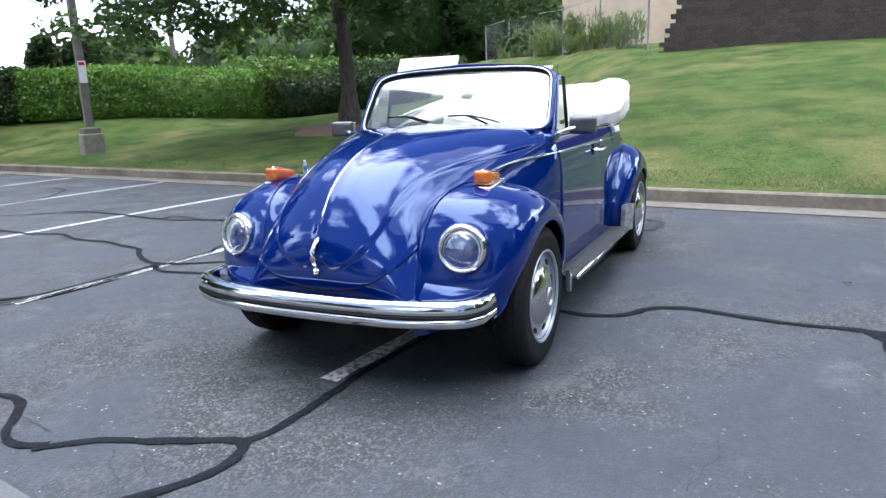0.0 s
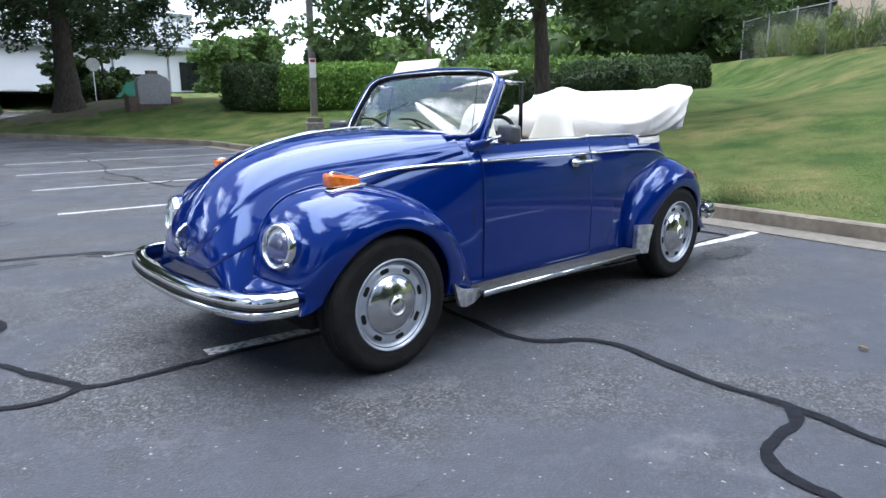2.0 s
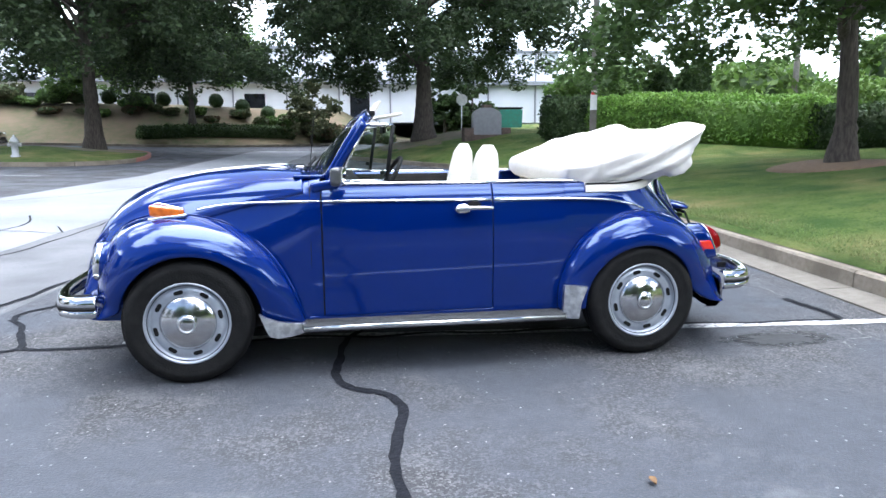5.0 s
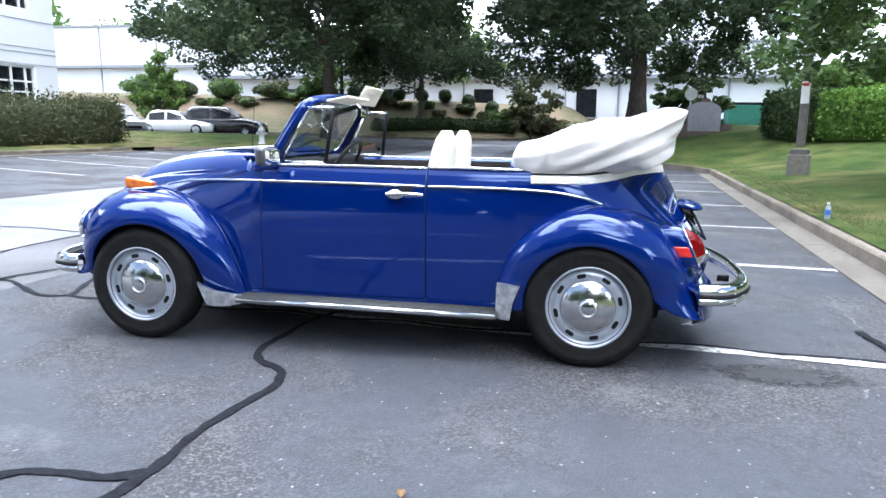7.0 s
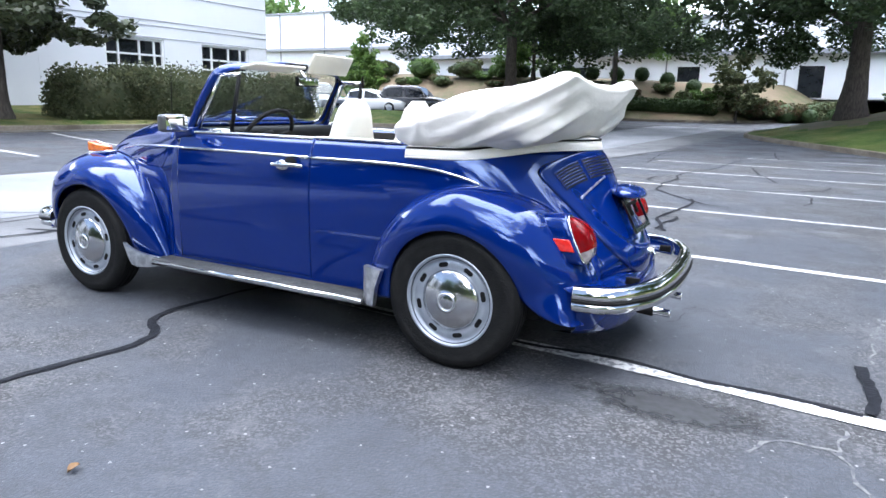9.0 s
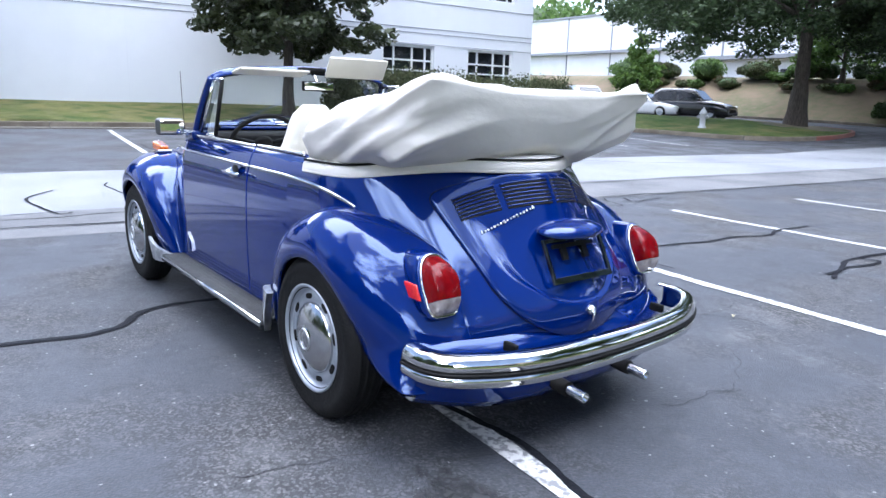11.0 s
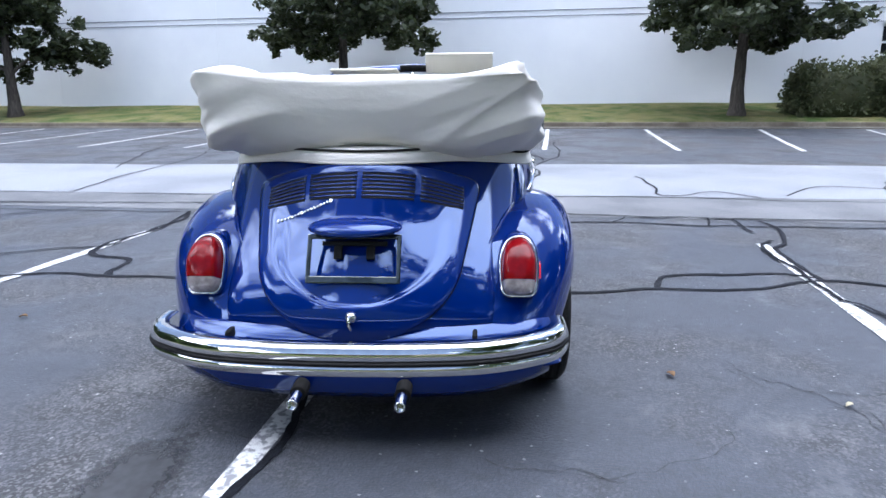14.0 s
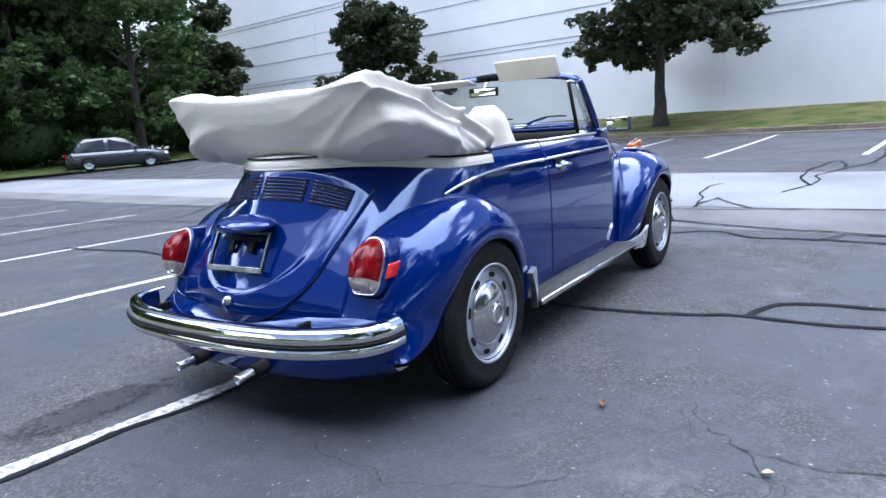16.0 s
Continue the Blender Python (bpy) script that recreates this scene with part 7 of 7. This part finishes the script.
    # wheels
    for wx in (1.207, -1.204):
        whl = cpart("wheel", lathe([(0.19, -0.075), (0.235, -0.082), (0.285, -0.078), (0.306, -0.062), (0.313, -0.035), (0.3145, 0.0), (0.313, 0.035), (0.306, 0.062), (0.285, 0.078), (0.262, 0.0825), (0.258, 0.0805), (0.235, 0.083), (0.208, 0.078), (0.19, 0.07)], 56, 'y', Matrix.Translation((wx, 0.69, 0.3125))), M_RUBBER, label="black tyre on silver steel wheel")
        tread = bmesh.new()
        for k in range(4):
            lathe([(0.3135 - 0.0008 * abs(k - 1.5) * 2, -0.045 + 0.030 * k - 0.009), (0.3175 - 0.001 * abs(k - 1.5) * 2, -0.045 + 0.030 * k - 0.006), (0.3175 - 0.001 * abs(k - 1.5) * 2, -0.045 + 0.030 * k + 0.006), (0.3135 - 0.0008 * abs(k - 1.5) * 2, -0.045 + 0.030 * k + 0.009)], 56, 'y', Matrix.Translation((wx, 0.69, 0.3125)), tread)
        cpart("tread", tread, M_RUBBER, whl)
        cpart("rim", lathe([(0.188, -0.06), (0.190, 0.055), (0.206, 0.074), (0.208, 0.080), (0.203, 0.083), (0.196, 0.078), (0.190, 0.062), (0.180, 0.050), (0.172, 0.058), (0.150, 0.062), (0.135, 0.055), (0.001, 0.05)], 56, 'y', Matrix.Translation((wx, 0.69, 0.3125))), M_SILVER, whl, "silver painted slotted rim")
        for k in range(8):
            m = Matrix.Translation((wx, 0.69, 0.3125)) @ Matrix.Rotation(2 * math.pi * (k + 0.3) / 8, 4, 'Y')
            slot = []
            for y_, grow in ((0.050, 0.0), (0.0632, 0.0), (0.0638, -0.002)):
                ring_ = []
                for q in range(24):
                    a = 2 * math.pi * q / 24
                    ring_.append(tuple(m @ Vector((math.copysign(0.0125, math.cos(a)) + (0.0105 + grow) * math.cos(a), y_, 0.1585 + (0.0105 + grow) * math.sin(a)))))
                slot.append(ring_)
            sb = grid_mesh(slot, closed=True)
            sb.verts.ensure_lookup_table()
            sb.faces.new([sb.verts[48 + q] for q in range(24)])
            bmesh.ops.recalc_face_normals(sb, faces=sb.faces)
            cpart("rim_slot", sb, M_BLACK, whl, smooth=False)
        cap = cpart("hubcap", lathe([(0.134, 0.050), (0.137, 0.062), (0.130, 0.070), (0.112, 0.080), (0.085, 0.091), (0.055, 0.098), (0.047, 0.099), (0.045, 0.102), (0.001, 0.103)], 48, 'y', Matrix.Translation((wx, 0.69, 0.3125))), M_HUB, whl, "domed chrome hubcap")
        cpart("emblem_ring", lathe([(0.034, 0.102), (0.036, 0.106), (0.040, 0.106), (0.042, 0.102)], 32, 'y', Matrix.Translation((wx, 0.69, 0.3125))), M_ALU, cap)

# windscreen frame, glass and trims
def screen_point(t):
    """Round the outline of the windscreen, t from 0 to 1."""
    a = 2 * math.pi * t
    c, s = math.cos(a), math.sin(a)
    y = math.copysign(abs(c) ** (0.20 if s < 0 else 0.24), c)
    h = math.copysign(abs(s) ** (0.34 if s < 0 else 0.30), s)
    hw = 0.578 - 0.035 * (h + 1) / 2
    y = y * hw
    up = (h + 1) / 2
    x0, z0 = 0.588 - 0.16 * (y / 0.6) ** 2 * 0.5, 1.018 - 0.035 * (y / 0.6) ** 2
    x1, z1 = 0.250 + 0.055 * 0.6 - 0.0 - 0.02 * (1 - (y / 0.6) ** 2), 1.318 + 0.025 * (1 - (y / 0.55) ** 2)
    x1 = 0.252 + 0.06 * (y / 0.6) ** 2
    bow = 0.02 * math.sin(math.pi * up) * (1 - (y / 0.6) ** 2)
    return Vector((x0 + (x1 - x0) * up + bow, y, z0 + (z1 - z0) * up))


loop = [screen_point(i / 96) for i in range(97)]
fr = empty("windscreen", "", "")
fr.parent = car
for k in list(fr.keys()):
    del fr[k]
ctr = Vector((0.42, 0, 1.17))
rows = []
for p in loop:
    o = (p - ctr)
    o = Vector((0, o.y, o.z)).normalized()
    n_ = Vector((0.72, 0, 0.69)).normalized()
    wide = 0.021
    ring = []
    for da, db in ((0.0, 0.004), (0.004, 0.018), (0.55, 0.022), (0.95, 0.014), (1.0, 0.0), (0.9, -0.030), (0.2, -0.034), (0.0, -0.02)):
        ring.append(tuple(p + o * (0.004 + wide * da) + n_ * db))
    rows.append(ring)
part("frame", grid_mesh(rows, closed=True), M_PAINT, fr)
rows = []
for p in loop:
    o = (p - ctr)
    o = Vector((0, o.y, o.z)).normalized()
    n_ = Vector((0.72, 0, 0.69)).normalized()
    rows.append([tuple(p + o * (0.002 + 0.021 * da) + n_ * db) for da, db in ((0.05, -0.010), (0.10, -0.026), (0.5, -0.036), (0.98, -0.030), (1.04, -0.012))])
part("inner_lining", grid_mesh(rows), M_BLACK, fr)
part("chrome_trim", sweep([p + Vector((0.010, 0, 0.010)) for p in loop], circle(0.0055, 6), caps=False), M_CHROME, fr)
part("rubber_seal", sweep([ctr + (p - ctr) * 0.985 + Vector((0.004, 0, 0.004)) for p in loop], circle(0.0045, 6), caps=False), M_BLACK, fr)
b = bmesh.new()
out_ = Vector((0.72, 0, 0.69)).normalized()
mid = b.verts.new(ctr + out_ * 0.035)
steps = [0.985 * k / 8 for k in range(1, 9)]
inner = [[b.verts.new(ctr + (p - ctr) * k + out_ * 0.035 * (1 - (k / 0.985) ** 2)) for p in loop[:-1]] for k in steps]
for i in range(96):
    j = (i + 1) % 96
    b.faces.new((mid, inner[0][i], inner[0][j]))
    for p, q in zip(inner, inner[1:]):
        b.faces.new((p[i], q[i], q[j], p[j]))
glass = part("pane", b, M_GLASS, fr, "clear windscreen glass")
glass.visible_shadow = False
# pillars between the frame and the body
for side in (1, -1):
    foot = [(0.500, side * 0.600, 0.955), (0.455, side * 0.592, 1.05), (0.375, side * 0.578, 1.18), (0.305, side * 0.560, 1.285)]
    part("cowl_corner", box(0.15, 0.10, 0.056, Matrix.Translation((0.520, side * 0.575, 0.966)) @ Matrix.Rotation(radians(10), 4, "Y"), 0.026, seg=5), M_PAINT, fr)
    part("pillar", sweep(smooth_path(foot, 5), [(-0.014, -0.016), (-0.014, 0.012), (-0.008, 0.018), (0.008, 0.018), (0.014, 0.012), (0.014, -0.016)]), M_PAINT, fr)
# interior mirror
im = part("interior_mirror", box(0.022, 0.20, 0.055, Matrix.Translation((0.155, 0.0, 1.262)), 0.011, seg=3), M_BLACK, car)
part("mirror_face", box(0.003, 0.18, 0.042, Matrix.Translation((0.1425, 0.0, 1.262)), 0.001), M_MIRROR, im)
part("stem", tube([(0.165, 0, 1.28), (0.20, 0, 1.32), (0.24, 0, 1.335)], 0.008, 8), M_CHROME, im)
part("header_latch", box(0.06, 0.16, 0.03, Matrix.Translation((0.235, 0, 1.352)), 0.01), M_BLACK, car)
# dashboard, wheel, floor, rear bench
part("dashboard", box(0.26, 1.14, 0.20, Matrix.Translation((0.44, 0, 0.895)), 0.05, seg=3), M_BLACK, car, "padded black dashboard")
part("cowl_panel", box(0.16, 1.10, 0.02, Matrix.Translation((0.60, 0, 1.010)), 0.008), M_PAINT, car)
sw = part("steering_wheel", tube([(0, 0.19 * math.cos(a), 0.19 * math.sin(a)) for a in np.linspace(0, 2 * math.pi, 25)], 0.012, 8, smooth_n=2), M_BLACK, car, matrix=Matrix.Translation((0.19, 0.33, 0.935)) @ Matrix.Rotation(radians(-32), 4, 'Y'))
part("hub", lathe([(0.001, 0.03), (0.05, 0.022), (0.06, 0.0), (0.04, -0.02)], 20, 'x', Matrix.Rotation(math.pi, 4, 'Z')), M_BLACK, sw)
for a in (0.25, 2.89, -1.57):
    part("spoke", tube([(0.0, 0.05 * math.cos(a), 0.05 * math.sin(a)), (0.0, 0.185 * math.cos(a), 0.185 * math.sin(a))], 0.012, 6, smooth_n=0), M_BLACK, sw)
part("column", tube([(0.20, 0.33, 0.93), (0.42, 0.33, 0.82)], 0.025, 10, smooth_n=0), M_BLACK, car)
part("floor_pan", box(2.9, 1.16, 0.10, Matrix.Translation((-0.12, 0, 0.27)), 0.03), M_DARKMETAL, car)
part("bulkhead", box(0.04, 1.16, 0.6, Matrix.Translation((0.56, 0, 0.60))), M_DARKMETAL, car)
part("rear_bench", box(0.45, 1.06, 0.18, Matrix.Translation((-0.72, 0, 0.55)), 0.05, seg=3), M_VINYL, car, "cream vinyl rear bench")
part("rear_bench_back", box(0.14, 1.06, 0.42, Matrix.Translation((-0.90, 0, 0.78)) @ Matrix.Rotation(radians(-14), 4, 'Y'), 0.05, seg=3), M_VINYL, car)
part("rear_shelf", box(0.46, 0.98, 0.03, Matrix.Translation((-1.06, 0, 0.90)), 0.01), M_DARKMETAL, car)
part("aerial", tube([(0.60, 0.615, 0.97), (0.585, 0.628, 1.10), (0.560, 0.640, 1.32)], 0.0018, 5, smooth_n=2), M_BLACK, car)
# hood furniture
strip = []
for i in range(30):
    f = 0.05 + 0.64 * i / 29
    s = 0.075 + (0.955 - 0.075) * f
    strip.append(shell(NOSE, s, 0.0) + shell_normal(NOSE, s, 0.0, 1) * 0.0245)
part("hood_strip", sweep(strip, circle(0.0065, 8, 0.005)), M_CHROME, hood, "chrome centre strip")
hp = []
for i in range(9):
    f = 0.745 + 0.115 * i / 8
    s = 0.075 + (0.955 - 0.075) * f
    hp.append(shell(NOSE, s, 0.0) + shell_normal(NOSE, s, 0.0, 1) * (0.018 + 0.036 * math.sin(math.pi * i / 8)))
part("hood_handle", sweep(hp, circle(0.012, 8, 0.008)), M_CHROME, hood, "chrome hood handle")
part("hood_lock", lathe([(0.016, 0.0), (0.014, 0.02), (0.001, 0.024)], 14, 'x', Matrix.Translation(hp[-1] + Vector((-0.002, 0, -0.012)))), M_CHROME, hood)
part("washer_jet", box(0.05, 0.10, 0.014, Matrix.Translation((0.655, 0.0, 1.040)), 0.006), M_CHROME, hood)
# engine lid furniture: louvres, plate lamp, empty plate frame, script bar, latch
def slot_on_lid(y0, y1, k, out, half, thick):
    """A narrow bar that follows the lid along one of the arched lines of cooling slots."""
    rows = []
    for i in range(9):
        y = y0 + (y1 - y0) * i / 8
        z = 0.834 + 0.0128 * k - (0.49 + 0.02 * k) * y * y
        p, n = on_tail(z, y, out + lid_relief(y, z))
        up = Vector((0, 0, 1)) - n * n.z
        up = up.normalized() * half
        rows.append([tuple(p - up - n * thick), tuple(p - up), tuple(p - up * 0.5 + n * thick * 0.6), tuple(p + up * 0.5 + n * thick * 0.6), tuple(p + up), tuple(p + up - n * thick)])
    b = grid_mesh(rows, closed=True)
    b.verts.ensure_lookup_table()
    b.faces.new([b.verts[j] for j in range(6)])
    b.faces.new([b.verts[48 + j] for j in range(6)][::-1])
    bmesh.ops.recalc_face_normals(b, faces=b.faces)
    return b


for y0, y1 in ((0.202, 0.350), (0.010, 0.180), (-0.180, -0.010), (-0.350, -0.202)):
    for k in range(7):
        part("louvre", slot_on_lid(y0, y1, k, 0.0180, 0.0033, 0.0014), M_DARKMETAL, engine_lid, "dark cooling slot")
        part("louvre_lip", slot_on_lid(y0 - 0.002, y1 + 0.002, k + 0.5, 0.0185, 0.0029, 0.0024), M_PAINT, engine_lid)
pod = bmesh.new()
bmesh.ops.create_uvsphere(pod, u_segments=32, v_segments=16, radius=1.0)
for v in pod.verts:
    v.co = Vector((v.co.x * 0.082, v.co.y * 0.160, v.co.z * (0.036 if v.co.z > 0 else 0.026)))
bmesh.ops.transform(pod, matrix=Matrix.Translation((-1.775, 0, 0.752)) @ Matrix.Rotation(radians(-8), 4, 'Y'), verts=pod.verts)
part("plate_lamp", pod, M_PAINT, engine_lid)
PF = Matrix.Translation((-1.818, 0, 0.656)) @ Matrix.Rotation(radians(27), 4, 'Y')
pf = bmesh.new()
for s in (-1, 1):
    box(0.012, 0.014, 0.162, PF @ Matrix.Translation((0, s * 0.151, 0)), 0.003, pf)
    box(0.012, 0.316, 0.016 if s > 0 else 0.024, PF @ Matrix.Translation((0.0005, 0, s * 0.074)), 0.003, pf)
frame_ = part("plate_frame", pf, M_DARKCHROME, engine_lid, "empty dark chrome plate frame", smooth=False)
part("bracket", box(0.01, 0.22, 0.016, PF @ Matrix.Translation((0.006, 0, 0.052)), 0.003), M_BLACK, frame_, smooth=False)
for s in (-1, 1):
    part("bracket", box(0.012, 0.028, 0.06, PF @ Matrix.Translation((0.008, s * 0.055, 0.028)), 0.003), M_BLACK, frame_, smooth=False)
# a slanting bright script, as plain strokes
for k in range(17):
    y_ = 0.300 - 0.0128 * k
    z_ = 0.738 + 0.0051 * k
    p, n_ = on_tail(z_, y_, 0.0195 + lid_relief(y_, z_))
    tall = 0.014 if k in (0, 7, 11, 16) else 0.0085
    part("script_stroke", box(0.004, 0.0075 + 0.004 * (k % 3 == 1), tall, Matrix.Translation(p) @ Matrix.Rotation(radians(36), 4, 'Y') @ Matrix.Rotation(radians(-38 if k % 2 else 8), 4, 'X'), 0.0015, seg=1), M_ALU, engine_lid, smooth=False)
p, n_ = on_tail(0.474, 0.0, 0.018)
latch = part("latch", lathe([(0.001, -0.02), (0.016, -0.016), (0.020, 0.0), (0.015, 0.012)], 16, 'x', Matrix.Translation(p)), M_CHROME, engine_lid, "chrome lid latch")
part("latch_grip", tube([tuple(p + Vector((-0.012, 0, 0.01))), tuple(p + Vector((-0.022, 0.006, -0.012))), tuple(p + Vector((-0.012, 0.0, -0.042)))], 0.008, 8, scale=(1.2, 0.6)), M_CHROME, latch)
# aprons
ap = smooth_path([(1.60, 0.70, 0), (1.705, 0.55, 0), (1.755, 0.30, 0), (1.765, 0.0, 0), (1.755, -0.30, 0), (1.705, -0.55, 0), (1.60, -0.70, 0)], 8)
part("front_apron", grid_mesh([[(p.x + dx, p.y, z + (0.47 - z) * 0.55 * ease(0.34, 0.62, abs(p.y))) for dx, z in ((-0.10, 0.276), (-0.03, 0.278), (0.006, 0.30), (0.012, 0.36), (0.0, 0.42), (-0.05, 0.47))] for p in ap]), M_PAINT, car)
ap = smooth_path([(-1.72, 0.665, 0), (-1.785, 0.58, 0), (-1.865, 0.32, 0), (-1.885, 0.0, 0), (-1.865, -0.32, 0), (-1.785, -0.58, 0), (-1.72, -0.665, 0)], 8)
part("rear_apron", grid_mesh([[(p.x + dx, p.y, z + (0.42 - z) * 0.16 * ease(0.40, 0.70, abs(p.y))) for dx, z in ((0.08, 0.190), (0.0, 0.192), (-0.022, 0.222), (-0.020, 0.31), (0.0, 0.385), (0.05, 0.42))] for p in ap], flip=True), M_PAINT, car)
# bumpers
BLADE = [(-0.034, 0.040), (-0.030, 0.046), (0.000, 0.047), (0.011, 0.044), (0.019, 0.036), (0.025, 0.020), (0.0295, 0.000), (0.025, -0.002), (0.025, -0.017), (0.029, -0.019),
         (0.031, -0.034), (0.025, -0.050), (0.010, -0.058), (0.004, -0.052), (0.018, -0.036), (0.018, 0.020), (0.008, 0.034), (-0.02, 0.038)]


def bumper(pts, name, z):
    path = smooth_path([(x, y, z) for x, y in pts], 10)
    sgn = 1 if pts[len(pts) // 2][0] > 0 else -1
    o = part(name, sweep(path, [(s, h) for s, h in BLADE]), M_CHROME, car, "curved chrome bumper")
    part("rubber_strip", sweep(path, [(0.020, -0.0025), (0.032, -0.004), (0.0345, -0.0095), (0.032, -0.015), (0.020, -0.0165)]), M_BLACK, o)
    return o


bumper([(1.640, -0.684), (1.745, -0.672), (1.822, -0.595), (1.885, -0.36), (1.902, 0.0), (1.885, 0.36), (1.822, 0.595), (1.745, 0.672), (1.640, 0.684)], "front_bumper", 0.402)
bumper([(-1.730, 0.692), (-1.83, 0.682), (-1.920, 0.608), (-2.012, 0.39), (-2.042, 0.0), (-2.012, -0.39), (-1.920, -0.608), (-1.83, -0.682), (-1.730, -0.692)], "rear_bumper", 0.392)
# underside
part("gearbox", box(0.5, 0.5, 0.16, Matrix.Translation((-1.55, 0, 0.27)), 0.04), M_DARKMETAL, car)
for wx in (1.207, -1.204):
    part("axle", tube([(wx, -0.66, 0.3125), (wx, 0.66, 0.3125)], 0.045, 10, smooth_n=0), M_DARKMETAL, car)
part("tie_rod", tube([(1.46, -0.4, 0.24), (1.46, 0.4, 0.24)], 0.015, 6, smooth_n=0), M_DARKMETAL, car)

# ---- the folded top under its white cover ----
COVER = [(-0.800, 0.985, 1.055, 0.545), (-0.825, 0.935, 1.085, 0.580), (-0.93, 0.912, 1.115, 0.608), (-1.07, 0.908, 1.150, 0.620), (-1.22, 0.930, 1.192, 0.625), (-1.37, 0.952, 1.232, 0.622),
         (-1.48, 0.985, 1.258, 0.615), (-1.555, 1.036, 1.274, 0.605), (-1.608, 1.115, 1.280, 0.592), (-1.637, 1.195, 1.274, 0.578), (-1.646, 1.240, 1.258, 0.562)]
rows = []
NSX, NSQ = 110, 144
for i in range(NSX + 1):
    x, zl, zh, hw = catmull(COVER, i / NSX)
    ring = []
    for j in range(NSQ):
        a = 2 * math.pi * j / NSQ
        c, s_ = math.cos(a), math.sin(a)
        y = math.copysign(abs(c) ** 0.42, c)
        h = math.copysign(abs(s_) ** 0.62, s_)
        up = (h + 1) / 2
        # the lower edge draws in, the upper hangs outwards
        flare = 1.0 + 0.03 * up - 0.09 * (1 - up) * ease(-1.2, -1.65, x)
        p = Vector((x, y * hw * flare, (zl + zh) / 2 + h * (zh - zl) / 2))
        # sag between the raised corners, one shoulder standing higher
        p.z -= 0.030 * (up + (1 - up) * ease(0.55, 0.95, i / NSX)) * (1 - y * y) * ease(-0.9, -1.5, x)
        p.z += 0.034 * up * gauss(p.y, -0.36, 0.16) * gauss(x, -1.25, 0.22)
        p.z += 0.016 * (up + (1 - up) * ease(0.55, 0.95, i / NSX)) * gauss(p.y, 0.50, 0.15) * ease(-1.2, -1.6, x)
        p.x -= 0.030 * up * ease(-1.3, -1.7, x) * gauss(p.y, -0.60, 0.18)
        # long folds in the cloth, rising towards the rear and the far side
        lean_ = p.z + 0.30 * p.y + 0.42 * (p.x + 1.2)
        along = 0.9 * p.y - 0.5 * p.x
        warp = noise.noise(Vector((along * 1.3, lean_ * 2.5, 3.0))) + 0.4 * noise.noise(Vector((along * 3.0, lean_ * 6.0, 9.0)))
        fold = 0.0
        for wave, height, seed_ in ((0.130, 0.078, 0.0), (0.066, 0.030, 11.0)):
            ph = lean_ / wave + 1.1 * warp + seed_
            amp = clamp01(0.55 + 1.4 * noise.noise(Vector((along * 1.7 + seed_, lean_ * 4.0, seed_))))
            k_ = abs(ph - math.floor(ph) - 0.5) * 2
            fold += height * amp * ((1 - k_) ** 1.5 - 0.35)
        fold += 0.016 * noise.noise(Vector((p.x * 3.2 + p.y * 1.8, p.y * 2.2 - p.z * 3.0, p.z * 4.0)))
        crease = 1 - abs(noise.noise(Vector((p.x * 2.6 - p.y * 2.4, p.y * 2.0 + p.z * 4.4, 7.0 + p.x))))
        fold += 0.032 * (max(0.0, crease - 0.78) / 0.22) ** 1.4
        fold *= (1 - 0.85 * ease(0.66, 0.95, i / NSX)) * (0.5 + 0.5 * ease(0.02, 0.25, up)) * (0.35 + 0.65 * ease(-0.90, -1.15, x))
        out = Vector((-1.1 * ease(-1.35, -1.55, x) * (1 - 0.95 * up), c, s_ * 1.0)).normalized()
        p += out * fold * (0.45 if s_ < -0.5 and x > -1.42 else 1.0)
        ring.append(tuple(p))
    rows.append(ring)
b = grid_mesh(rows, closed=True, flip=True)
b.verts.ensure_lookup_table()
b.faces.new([b.verts[j] for j in range(NSQ)])
b.faces.new([b.verts[NSX * NSQ + j] for j in range(NSQ)][::-1])
bmesh.ops.recalc_face_normals(b, faces=b.faces)
cover = part("top_cover", b, M_COVER, car, "crumpled white canvas cover over the folded top")
half = []
for x, y, z in tail_row(0.945)[::3]:
    if y >= 0 and x < -0.84:
        half.append(Vector((x - 0.004 * ease(-1.3, -1.6, x), y + 0.012, 0.938 + 0.040 * ease(-1.15, -1.50, x))))
half.sort(key=lambda p: -p.y)
half[-1].y = 0.0
sk = half + [Vector((p.x, -p.y, p.z)) for p in half[-2::-1]]
part("skirt", sweep(sk, [(0.001, -0.030), (0.009, -0.030), (0.012, -0.020), (0.006, 0.004), (-0.012, 0.020), (-0.06, 0.030), (-0.06, 0.022), (-0.014, 0.010), (-0.004, 0.0)]), M_COVER, cover, "white cloth skirt with piped hem")
part("piping", sweep([p + Vector((0, 0, -0.027)) + Vector((p.x + 1.1 if p.x < -1.1 else 0, p.y, 0)).normalized() * 0.008 for p in sk], circle(0.006, 6)), M_COVER, cover)
# dark tube painted in for the shadow line where the cover meets the skirt
part("shadow_line", sweep([p + Vector((0, 0, 0.016)) + Vector((p.x + 1.1 if p.x < -1.1 else 0, p.y, 0)).normalized() * 0.002 for p in sk], circle(0.0045, 6)), M_DARKMETAL, cover, "dark line painted in as the shadow between cover and skirt")
